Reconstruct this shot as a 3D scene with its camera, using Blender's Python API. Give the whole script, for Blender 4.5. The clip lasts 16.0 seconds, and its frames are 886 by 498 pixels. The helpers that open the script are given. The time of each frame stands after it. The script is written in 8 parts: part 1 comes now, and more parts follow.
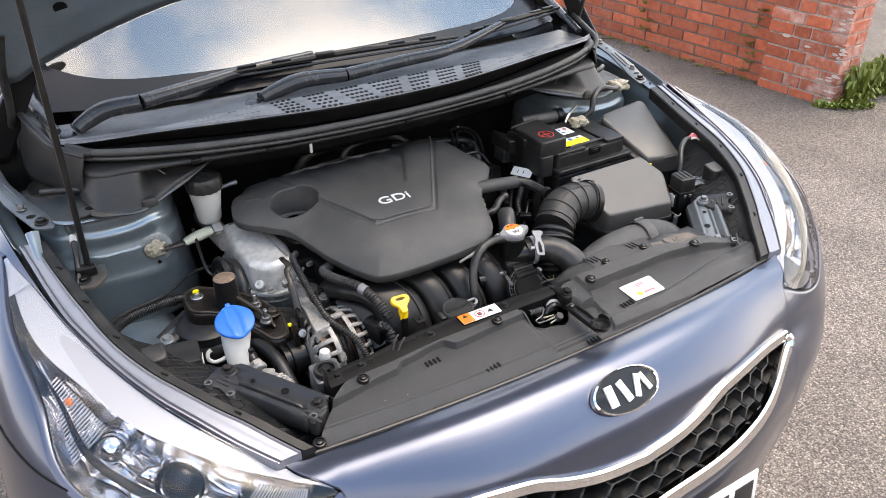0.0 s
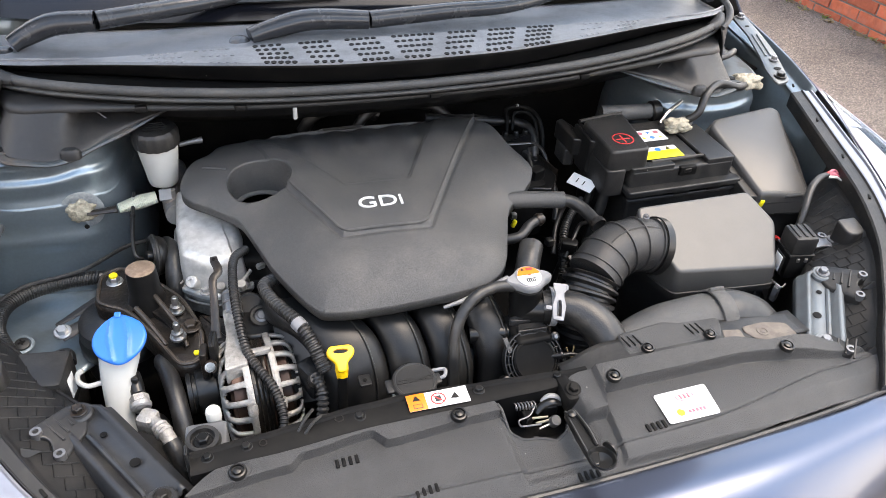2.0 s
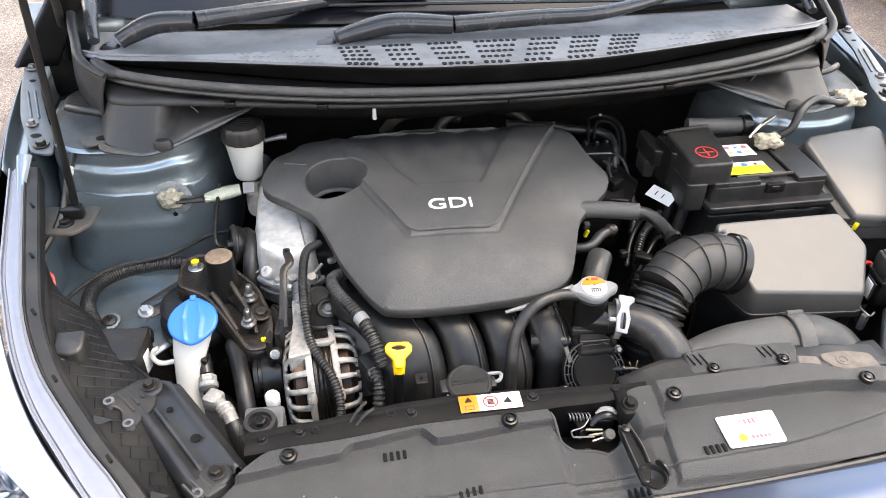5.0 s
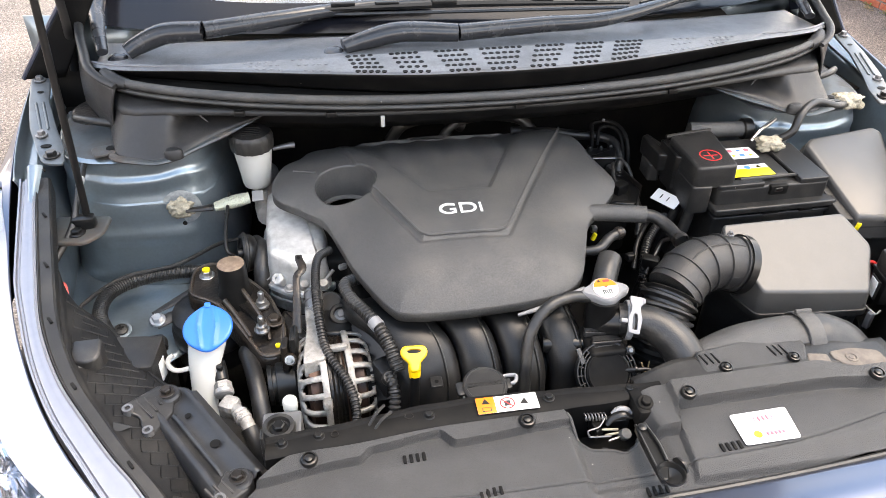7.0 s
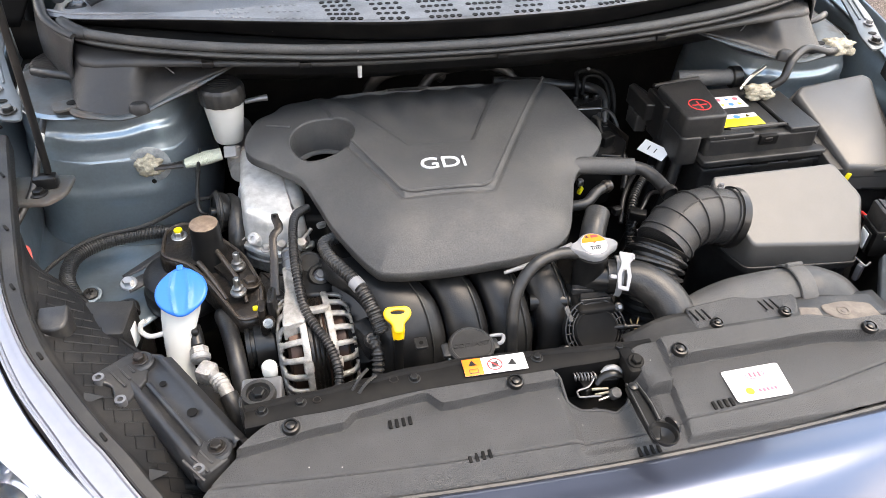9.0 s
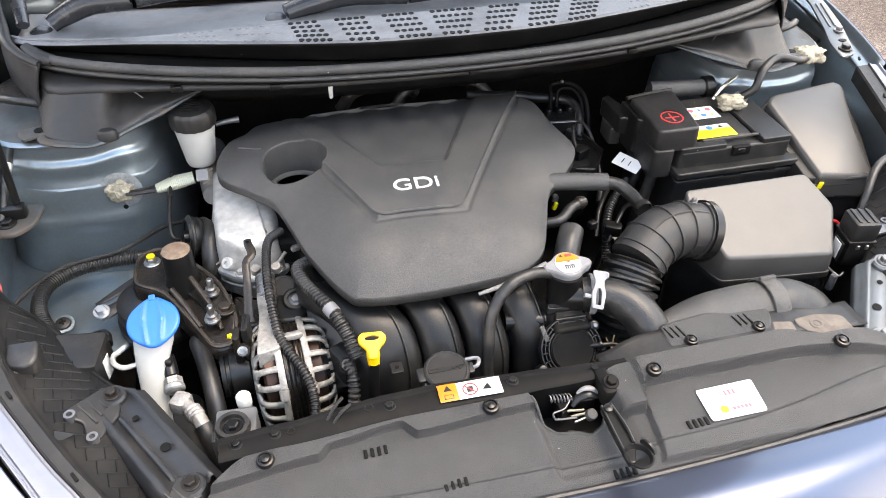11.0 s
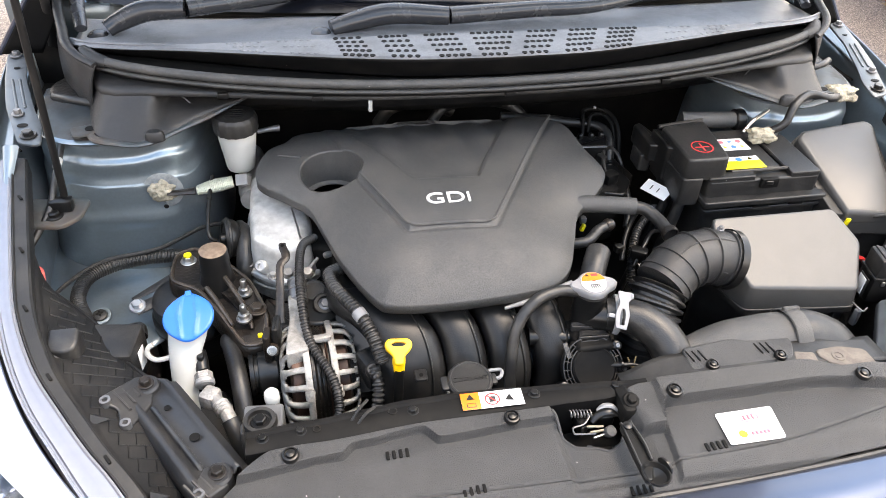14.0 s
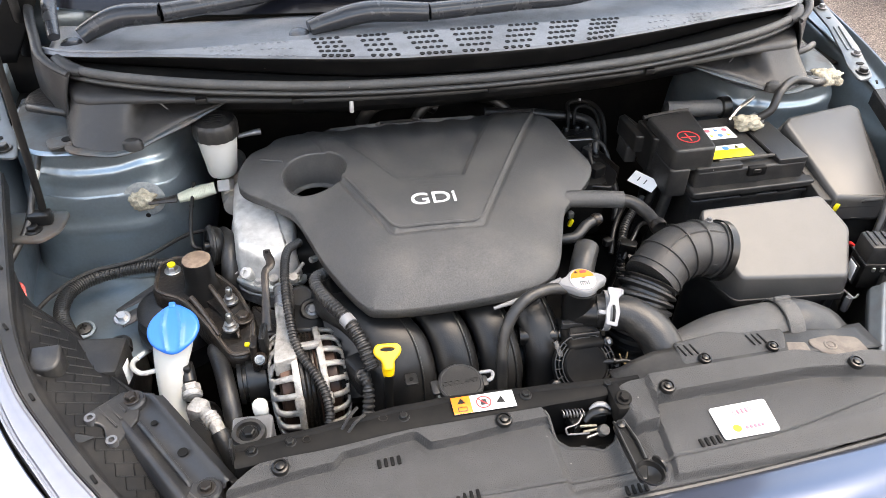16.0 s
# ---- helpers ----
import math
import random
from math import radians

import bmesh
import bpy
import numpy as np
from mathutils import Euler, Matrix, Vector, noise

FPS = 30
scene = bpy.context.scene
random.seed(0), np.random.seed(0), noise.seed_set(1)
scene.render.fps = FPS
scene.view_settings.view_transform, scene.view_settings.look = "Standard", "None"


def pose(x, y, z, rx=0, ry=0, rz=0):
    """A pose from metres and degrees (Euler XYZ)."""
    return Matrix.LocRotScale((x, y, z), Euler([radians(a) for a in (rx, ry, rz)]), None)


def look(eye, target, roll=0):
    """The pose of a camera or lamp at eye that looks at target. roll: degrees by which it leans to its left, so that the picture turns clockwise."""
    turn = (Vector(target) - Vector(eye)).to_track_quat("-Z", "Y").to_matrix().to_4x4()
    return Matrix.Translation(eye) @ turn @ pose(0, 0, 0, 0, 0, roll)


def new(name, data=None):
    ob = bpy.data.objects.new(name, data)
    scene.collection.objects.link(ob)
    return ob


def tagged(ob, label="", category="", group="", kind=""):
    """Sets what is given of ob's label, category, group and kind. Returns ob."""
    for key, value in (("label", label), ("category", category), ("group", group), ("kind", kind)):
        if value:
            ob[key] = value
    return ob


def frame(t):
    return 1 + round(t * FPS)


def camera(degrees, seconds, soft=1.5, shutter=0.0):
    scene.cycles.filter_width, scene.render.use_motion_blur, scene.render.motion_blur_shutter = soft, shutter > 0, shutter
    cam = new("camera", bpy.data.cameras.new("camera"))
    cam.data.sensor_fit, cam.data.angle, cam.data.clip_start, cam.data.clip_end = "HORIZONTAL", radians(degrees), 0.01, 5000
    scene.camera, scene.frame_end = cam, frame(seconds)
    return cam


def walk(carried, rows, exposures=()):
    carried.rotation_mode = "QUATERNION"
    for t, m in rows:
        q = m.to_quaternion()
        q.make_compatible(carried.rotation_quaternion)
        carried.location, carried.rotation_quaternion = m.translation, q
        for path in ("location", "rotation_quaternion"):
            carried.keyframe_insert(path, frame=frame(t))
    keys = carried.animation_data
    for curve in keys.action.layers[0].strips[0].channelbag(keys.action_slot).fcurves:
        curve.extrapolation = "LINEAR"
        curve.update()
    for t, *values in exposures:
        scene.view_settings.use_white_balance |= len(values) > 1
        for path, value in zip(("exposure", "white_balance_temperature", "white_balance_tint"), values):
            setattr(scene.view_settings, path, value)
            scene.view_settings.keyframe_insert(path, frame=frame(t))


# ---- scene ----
cam = camera(60.9, 16.0, soft=0.7)
PATH = [
    (0, (-0.75, -0.831, 1.64), (0.136, 0.63, 0.601), -0.6),
    (0.5, (-0.716, -0.715, 1.627), (0.148, 0.734, 0.553), -0.0),
    (1, (-0.657, -0.593, 1.617), (0.166, 0.849, 0.503), 1.0),
    (1.5, (-0.533, -0.537, 1.587), (0.192, 0.92, 0.424), 2.7),
    (2, (-0.351, -0.535, 1.568), (0.191, 0.964, 0.36), 3.7),
    (2.5, (-0.281, -0.534, 1.558), (0.127, 0.993, 0.332), 3.1),
    (3, (-0.273, -0.539, 1.569), (0.087, 1.009, 0.355), 2.2),
    (3.5, (-0.278, -0.543, 1.57), (0.061, 1.022, 0.372), 2.0),
    (4, (-0.29, -0.541, 1.563), (0.029, 1.032, 0.37), 1.9),
    (4.5, (-0.3, -0.549, 1.564), (0.007, 1.026, 0.371), 1.8),
    (5, (-0.31, -0.555, 1.564), (-0.011, 1.019, 0.368), 1.5),
    (7.5, (-0.345, -0.563, 1.56), (-0.009, 1.024, 0.39), 1.2),
    (8, (-0.335, -0.562, 1.554), (0.011, 0.995, 0.347), 1.4),
    (8.5, (-0.342, -0.549, 1.54), (0.015, 0.968, 0.286), 1.7),
    (8.7, (-0.343, -0.536, 1.54), (0.018, 0.969, 0.272), 1.8),
    (11, (-0.318, -0.506, 1.566), (0.081, 0.983, 0.292), 1.2),
    (11.5, (-0.317, -0.526, 1.574), (0.08, 0.99, 0.331), 1.4),
    (12, (-0.327, -0.534, 1.578), (0.06, 1.004, 0.359), 1.8),
    (12.5, (-0.333, -0.544, 1.577), (0.037, 1.008, 0.371), 2.2),
    (13, (-0.339, -0.545, 1.575), (0.021, 1.008, 0.366), 2.7),
    (13.5, (-0.34, -0.537, 1.573), (0.017, 1.009, 0.356), 3.0),
    (14, (-0.338, -0.534, 1.569), (0.016, 1.007, 0.344), 3.0),
    (14.5, (-0.337, -0.533, 1.571), (0.016, 1.002, 0.339), 2.8),
    (15, (-0.338, -0.52, 1.572), (0.013, 1.01, 0.332), 2.2),
    (15.5, (-0.338, -0.519, 1.572), (0.02, 1.008, 0.331), 1.7),
    (16, (-0.325, -0.516, 1.573), (0.045, 1.006, 0.329), 1.5),
]
walk(cam, [(t, look(eye, target, roll)) for t, eye, target, roll in PATH],
     [(0, -0.32, 7500, 16), (1.0, -0.24, 7500, 16), (2.0, 0.14, 7500, 16), (2.6, 0.34, 7750, 16), (16, 0.38, 7750, 16)])

# ---- light ----
# Bright hazy sky: blue with broken cloud, whitest round a veiled sun high over the car
SUN_DIR = Vector((0.34, -0.06, 0.93)).normalized()
world = bpy.data.worlds.new("sky")
scene.world = world
world.use_nodes = True
wn, wl = world.node_tree.nodes, world.node_tree.links
sky = wn.new("ShaderNodeTexSky")
sky.sky_type, sky.sun_disc = "NISHITA", False
sky.sun_elevation, sky.sun_rotation = math.asin(SUN_DIR.z), math.atan2(SUN_DIR.x, SUN_DIR.y)
sky.air_density, sky.dust_density = 1.0, 1.5
wco = wn.new("ShaderNodeTexCoord")
wmap = wn.new("ShaderNodeMapping")
wmap.inputs["Scale"].default_value = (1.0, 1.0, 1.6)
cloud = wn.new("ShaderNodeTexNoise")
cloud.inputs["Scale"].default_value, cloud.inputs["Detail"].default_value = 2.4, 8.0
cloud.inputs["Roughness"].default_value = 0.6
cramp = wn.new("ShaderNodeValToRGB")
cramp.color_ramp.elements[0].position, cramp.color_ramp.elements[1].position = 0.49, 0.79
cmix = wn.new("ShaderNodeMixRGB")
cmix.inputs[2].default_value = (54.0, 52.0, 49.5, 1)
lift = wn.new("ShaderNodeMixRGB")
lift.blend_type, lift.inputs[0].default_value = "MULTIPLY", 1.0
lift.inputs[2].default_value = (5.4, 6.9, 7.1, 1)
dotp = wn.new("ShaderNodeVectorMath")
dotp.operation = "DOT_PRODUCT"
dotp.inputs[1].default_value = SUN_DIR
haze = wn.new("ShaderNodeMapRange")
haze.interpolation_type = "SMOOTHERSTEP"
haze.inputs[1].default_value, haze.inputs[2].default_value = 0.88, 1.0
hmix = wn.new("ShaderNodeMixRGB")
hmix.inputs[2].default_value = (118.0, 113.0, 107.0, 1)
wl.new(wco.outputs["Generated"], wmap.inputs[0])
wl.new(wmap.outputs[0], cloud.inputs["Vector"])
wl.new(cloud.outputs["Fac"], cramp.inputs[0])
wl.new(cramp.outputs[0], cmix.inputs[0])
wl.new(sky.outputs[0], lift.inputs[1])
wl.new(lift.outputs[0], cmix.inputs[1])
wl.new(wco.outputs["Generated"], dotp.inputs[0])
wl.new(dotp.outputs["Value"], haze.inputs[0])
wl.new(haze.outputs[0], hmix.inputs[0])
low = wn.new("ShaderNodeSeparateXYZ")
wl.new(wco.outputs["Generated"], low.inputs[0])
veil = wn.new("ShaderNodeMapRange")
veil.interpolation_type = "SMOOTHSTEP"
veil.inputs[1].default_value, veil.inputs[2].default_value = 0.12, 0.60
veil.inputs[3].default_value, veil.inputs[4].default_value = 0.85, 0.0
wl.new(low.outputs["Z"], veil.inputs[0])
vmix = wn.new("ShaderNodeMixRGB")
vmix.inputs[2].default_value = (60.0, 58.5, 56.0, 1)
wl.new(veil.outputs[0], vmix.inputs[0])
wl.new(cmix.outputs[0], vmix.inputs[1])
wl.new(vmix.outputs[0], hmix.inputs[1])
wl.new(hmix.outputs[0], wn["Background"].inputs[0])
wn["Background"].inputs[1].default_value = 0.10
sun = new("sun", bpy.data.lights.new("sun", "SUN"))
sun.data.energy, sun.data.angle, sun.data.color = 1.3, radians(14), (1.0, 0.95, 0.89)
sun.matrix_world = look(SUN_DIR * 20, (0, 0, 0))

# ---- materials ----
def mat(name, color, rough=0.5, metal=0.0, vary=0.12, scale=40.0, bump=0.0, bump_scale=None, spec=0.5,
        dirt=None, dirt_amt=0.0, dirt_scale=6.0, coat=0.0, coat_rough=0.03, trans=0.0, random_amt=0.0, rough_vary=0.0, specks=0.0, speck_scale=55.0):
    """A principled material: base colour with fine grain, patchy dirt or dust, and a fine relief."""
    m = bpy.data.materials.new(name)
    m.use_nodes = True
    n, l = m.node_tree.nodes, m.node_tree.links
    b = n["Principled BSDF"]
    b.inputs["Roughness"].default_value, b.inputs["Metallic"].default_value = rough, metal
    b.inputs["Specular IOR Level"].default_value = spec
    b.inputs["Coat Weight"].default_value, b.inputs["Coat Roughness"].default_value = coat, coat_rough
    b.inputs["Transmission Weight"].default_value = trans
    co = n.new("ShaderNodeTexCoord")
    geo = n.new("ShaderNodeNewGeometry")
    fine = n.new("ShaderNodeTexNoise")
    fine.inputs["Scale"].default_value, fine.inputs["Detail"].default_value = scale, 6.0
    l.new(geo.outputs["Position"], fine.inputs["Vector"])
    mixv = n.new("ShaderNodeMixRGB")
    mixv.inputs[1].default_value = tuple(c * (1 - vary) for c in color) + (1,)
    mixv.inputs[2].default_value = tuple(min(1, c * (1 + vary)) for c in color) + (1,)
    l.new(fine.outputs["Fac"], mixv.inputs[0])
    out = mixv.outputs[0]
    if random_amt:
        info = n.new("ShaderNodeObjectInfo")
        hsv = n.new("ShaderNodeHueSaturation")
        mr = n.new("ShaderNodeMapRange")
        mr.inputs[3].default_value, mr.inputs[4].default_value = 1 - random_amt, 1 + random_amt
        l.new(info.outputs["Random"], mr.inputs[0])
        l.new(mr.outputs[0], hsv.inputs["Value"])
        l.new(out, hsv.inputs["Color"])
        out = hsv.outputs[0]
    if dirt:
        patch = n.new("ShaderNodeTexNoise")
        patch.inputs["Scale"].default_value, patch.inputs["Detail"].default_value = dirt_scale, 9.0
        patch.inputs["Roughness"].default_value = 0.65
        l.new(geo.outputs["Position"], patch.inputs["Vector"])
        ramp = n.new("ShaderNodeValToRGB")
        ramp.color_ramp.elements[0].position, ramp.color_ramp.elements[1].position = 0.46, 0.72
        l.new(patch.outputs["Fac"], ramp.inputs[0])
        amt = n.new("ShaderNodeMath")
        amt.operation = "MULTIPLY"
        amt.inputs[1].default_value = dirt_amt
        l.new(ramp.outputs[0], amt.inputs[0])
        dm = n.new("ShaderNodeMixRGB")
        dm.inputs[2].default_value = (*dirt, 1)
        l.new(amt.outputs[0], dm.inputs[0])
        l.new(out, dm.inputs[1])
        out = dm.outputs[0]
        if rough_vary:
            rr = n.new("ShaderNodeMapRange")
            rr.inputs[3].default_value, rr.inputs[4].default_value = rough, min(1, rough + rough_vary)
            l.new(amt.outputs[0], rr.inputs[0])
            l.new(rr.outputs[0], b.inputs["Roughness"])
    if specks:
        # scattered crumbs of pale grit
        cells = n.new("ShaderNodeTexVoronoi")
        cells.inputs["Scale"].default_value = speck_scale
        l.new(geo.outputs["Position"], cells.inputs["Vector"])
        near = n.new("ShaderNodeMath")
        near.operation, near.inputs[1].default_value = "LESS_THAN", 0.05
        l.new(cells.outputs["Distance"], near.inputs[0])
        tone = n.new("ShaderNodeSeparateColor")
        l.new(cells.outputs["Color"], tone.inputs[0])
        few = n.new("ShaderNodeMath")
        few.operation, few.inputs[1].default_value = "LESS_THAN", specks
        l.new(tone.outputs[0], few.inputs[0])
        both = n.new("ShaderNodeMath")
        both.operation = "MULTIPLY"
        l.new(near.outputs[0], both.inputs[0])
        l.new(few.outputs[0], both.inputs[1])
        sm = n.new("ShaderNodeMixRGB")
        sm.inputs[2].default_value = (0.42, 0.40, 0.36, 1)
        l.new(both.outputs[0], sm.inputs[0])
        l.new(out, sm.inputs[1])
        out = sm.outputs[0]
    l.new(out, b.inputs["Base Color"])
    if bump:
        bn = n.new("ShaderNodeTexNoise")
        bn.inputs["Scale"].default_value, bn.inputs["Detail"].default_value = bump_scale or scale, 4.0
        l.new(geo.outputs["Position"], bn.inputs["Vector"])
        bp = n.new("ShaderNodeBump")
        bp.inputs["Strength"].default_value, bp.inputs["Distance"].default_value = bump, 0.002
        l.new(bn.outputs["Fac"], bp.inputs["Height"])
        l.new(bp.outputs[0], b.inputs["Normal"])
    return m


def clear(name, tint=(1, 1, 1), rough=0.0, ior=1.5):
    """Clear glass or lens: see-through, with Fresnel gloss."""
    m = bpy.data.materials.new(name)
    m.use_nodes = True
    n, l = m.node_tree.nodes, m.node_tree.links
    n.remove(n["Principled BSDF"])
    tr, gl, mx, fr = n.new("ShaderNodeBsdfTransparent"), n.new("ShaderNodeBsdfGlossy"), n.new("ShaderNodeMixShader"), n.new("ShaderNodeFresnel")
    tr.inputs[0].default_value = (*tint, 1)
    gl.inputs["Roughness"].default_value = rough
    fr.inputs[0].default_value = ior
    l.new(fr.outputs[0], mx.inputs[0])
    l.new(tr.outputs[0], mx.inputs[1])
    l.new(gl.outputs[0], mx.inputs[2])
    l.new(mx.outputs[0], n["Material Output"].inputs[0])
    return m


DUST = (0.30, 0.27, 0.23)
M = dict(
    plastic=mat("black_plastic", (0.011, 0.011, 0.0114), 0.42, spec=0.36, vary=0.25, scale=300, bump=0.2, bump_scale=900, dirt=DUST, dirt_amt=0.07, dirt_scale=22, rough_vary=0.8, specks=0.05),
    cover=mat("cover_plastic", (0.050, 0.050, 0.0502), 0.46, spec=0.42, vary=0.55, scale=420, bump=0.5, bump_scale=1100, dirt=DUST, dirt_amt=0.12, dirt_scale=13, rough_vary=1.4, specks=0.04),
    grain=mat("grained_plastic", (0.029, 0.029, 0.0295), 0.46, vary=0.8, scale=700, bump=0.8, bump_scale=900, dirt=(0.16, 0.155, 0.15), dirt_amt=0.09, dirt_scale=30, rough_vary=0.8, specks=0.08),
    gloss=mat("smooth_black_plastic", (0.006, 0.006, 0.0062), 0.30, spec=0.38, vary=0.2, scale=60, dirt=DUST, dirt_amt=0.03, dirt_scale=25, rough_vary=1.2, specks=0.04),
    # near-black for black parts; also paints the shade of holes, voids and deep parts
    dark=mat("black_void_shade", (0.004, 0.004, 0.0042), 0.6, spec=0.12, vary=0.3, scale=30, dirt=(0.02, 0.018, 0.015), dirt_amt=0.4, dirt_scale=18),
    flange=mat("shiny_grey_flange", (0.24, 0.245, 0.275), 0.30, 0.5, vary=0.1, scale=90, dirt=DUST, dirt_amt=0.05, dirt_scale=25, rough_vary=1.0),
    rubber=mat("rubber", (0.010, 0.010, 0.0105), 0.42, vary=0.2, scale=120, bump=0.2, bump_scale=400, dirt=DUST, dirt_amt=0.09, dirt_scale=30),
    cowl=mat("cowl_plastic", (0.138, 0.144, 0.155), 0.34, vary=0.3, scale=300, bump=0.25, bump_scale=900, dirt=(0.045, 0.045, 0.047), dirt_amt=0.55, dirt_scale=11, rough_vary=0.3, specks=0.03),
    # lighter tan metal: edge highlights of the mount in the colour, also a rusty bolt
    worn=mat("worn_edge_glint", (0.085, 0.068, 0.055), 0.34, 0.6, vary=0.5, scale=90, bump=0.5, bump_scale=200, dirt=(0.02, 0.016, 0.013), dirt_amt=0.8, dirt_scale=45),
    moulding=mat("dark_moulded_plastic", (0.019, 0.019, 0.0198), 0.42, spec=0.4, vary=0.3, scale=400, bump=0.3, bump_scale=1000, dirt=DUST, dirt_amt=0.07, dirt_scale=14, rough_vary=0.8, specks=0.05),
    runner=mat("satin_black_runner", (0.008, 0.008, 0.0084), 0.36, spec=0.30, vary=0.2, scale=60, bump=0.15, bump_scale=500, dirt=DUST, dirt_amt=0.05, dirt_scale=14, rough_vary=1.2, specks=0.03),
    arm=mat("wiper_arm_paint", (0.022, 0.023, 0.026), 0.26, vary=0.2, scale=200, dirt=DUST, dirt_amt=0.05, dirt_scale=20, rough_vary=0.6),
    casting=mat("weathered_casting", (0.33, 0.315, 0.295), 0.5, 0.3, vary=0.4, scale=140, bump=0.7, bump_scale=260, dirt=(0.07, 0.06, 0.05), dirt_amt=0.75, dirt_scale=40),
    paint=mat("slate_blue_paint", (0.080, 0.093, 0.134), 0.33, 0.85, vary=0.06, scale=900, coat=0.8, coat_rough=0.10),
    bay=mat("bay_paint", (0.20, 0.245, 0.275), 0.28, 0.7, vary=0.1, scale=200, coat=0.8, coat_rough=0.12, dirt=(0.12, 0.11, 0.10), dirt_amt=0.30, dirt_scale=8, rough_vary=0.7),
    tower=mat("dirty_bay_paint", (0.06, 0.07, 0.075), 0.45, 0.3, vary=0.3, scale=60, dirt=(0.10, 0.07, 0.05), dirt_amt=0.8, dirt_scale=12, rough_vary=0.5),
    bracket=mat("galvanised_bracket", (0.13, 0.145, 0.155), 0.46, 0.6, vary=0.15, scale=60, dirt=(0.10, 0.09, 0.08), dirt_amt=0.5, dirt_scale=20),
    chrome=mat("chrome", (0.82, 0.80, 0.77), 0.08, 1.0, vary=0.03),
    steel=mat("zinc_steel", (0.5, 0.5, 0.5), 0.35, 1.0, vary=0.2, scale=80, dirt=(0.25, 0.17, 0.1), dirt_amt=0.4, dirt_scale=40),
    alu=mat("cast_aluminium", (0.35, 0.342, 0.332), 0.45, 0.5, vary=0.25, scale=90, bump=0.5, bump_scale=220, dirt=(0.17, 0.15, 0.13), dirt_amt=0.55, dirt_scale=16),
    foil=mat("pale_cast_aluminium", (0.50, 0.50, 0.49), 0.40, 0.40, vary=0.4, scale=70, bump=1.0, bump_scale=60, dirt=(0.20, 0.19, 0.175), dirt_amt=0.6, dirt_scale=22),
    iron=mat("oily_cast_iron", (0.015, 0.0125, 0.011), 0.30, 0.3, vary=0.4, scale=60, bump=0.7, bump_scale=160, dirt=(0.055, 0.036, 0.024), dirt_amt=0.5, dirt_scale=26),
    dusty=mat("dusty_beige_plate", (0.125, 0.108, 0.095), 0.85, spec=0.2, vary=0.25, scale=120, bump=0.4, bump_scale=300, dirt=(0.22, 0.19, 0.16), dirt_amt=0.5, dirt_scale=45),
    housing=mat("matt_black_housing", (0.0085, 0.0085, 0.009), 0.52, spec=0.22, vary=0.25, scale=200, bump=0.2, bump_scale=700, dirt=DUST, dirt_amt=0.05, dirt_scale=18, specks=0.04),
    satin=mat("satin_black_steel", (0.016, 0.0165, 0.018), 0.40, spec=0.45, vary=0.2, scale=120, bump=0.1, bump_scale=300, dirt=DUST, dirt_amt=0.08, dirt_scale=18, rough_vary=0.7, specks=0.06),
    rust=mat("rusty_top", (0.2, 0.14, 0.10), 0.7, 0.3, vary=0.4, scale=120, bump=0.5, dirt=(0.35, 0.27, 0.2), dirt_amt=0.5, dirt_scale=60),
    copper=mat("copper_winding", (0.055, 0.027, 0.018), 0.45, 0.5, vary=0.7, scale=45, dirt=(0.01, 0.009, 0.008), dirt_amt=0.8, dirt_scale=40),
    white=mat("white_plastic", (0.43, 0.43, 0.41), 0.4, vary=0.06, scale=20, dirt=(0.35, 0.31, 0.25), dirt_amt=0.25, dirt_scale=14),
    blue=mat("blue_cap_plastic", (0.008, 0.135, 0.58), 0.38, vary=0.06, scale=30),
    yellow=mat("yellow_plastic", (0.72, 0.43, 0.008), 0.38, vary=0.06, scale=30),
    paper=mat("label_white", (0.66, 0.66, 0.66), 0.45, vary=0.03),
    orange=mat("label_orange", (0.76, 0.17, 0.006), 0.45, vary=0.03),
    lemon=mat("label_yellow", (0.82, 0.66, 0.015), 0.45, vary=0.03),
    border=mat("printed_border", (0.006, 0.0065, 0.009), 0.22, vary=0.1, spec=0.22),
    lid=mat("satin_lid_plastic", (0.040, 0.0392, 0.0385), 0.36, vary=0.2, scale=500, bump=0.15, bump_scale=1400, spec=0.55, dirt=DUST, dirt_amt=0.05, dirt_scale=9, rough_vary=0.8),
    ink=mat("print_black", (0.02, 0.02, 0.02), 0.5),
    grey_ink=mat("print_grey", (0.45, 0.45, 0.45), 0.5),
    red=mat("print_red", (0.55, 0.03, 0.03), 0.5),
    pink=mat("pink_tape", (0.45, 0.12, 0.16), 0.5),
    blue_ink=mat("print_blue", (0.04, 0.18, 0.5), 0.5),
    letter=mat("silver_lettering", (0.72, 0.72, 0.71), 0.4, 0.2),
    grease=mat("dried_grease", (0.33, 0.30, 0.23), 0.6, vary=0.5, scale=160, bump=1.0, bump_scale=260, dirt=(0.10, 0.08, 0.05), dirt_amt=0.8, dirt_scale=70),
    bare=mat("scraped_metal", (0.38, 0.41, 0.42), 0.4, 0.6, vary=0.4, scale=90, bump=0.4, dirt=(0.08, 0.10, 0.13), dirt_amt=0.8, dirt_scale=40),
    braid=mat("braided_strap", (0.42, 0.44, 0.36), 0.5, 0.4, vary=0.4, scale=500, bump=1.0, bump_scale=500),
    glass=clear("windscreen_glass", (0.72, 0.78, 0.80), ior=3.2),
    clip=mat("coated_clip", (0.20, 0.202, 0.21), 0.5, 0.2, vary=0.15, scale=80),
    lens=clear("headlamp_lens", (0.97, 0.97, 0.98), ior=1.6),
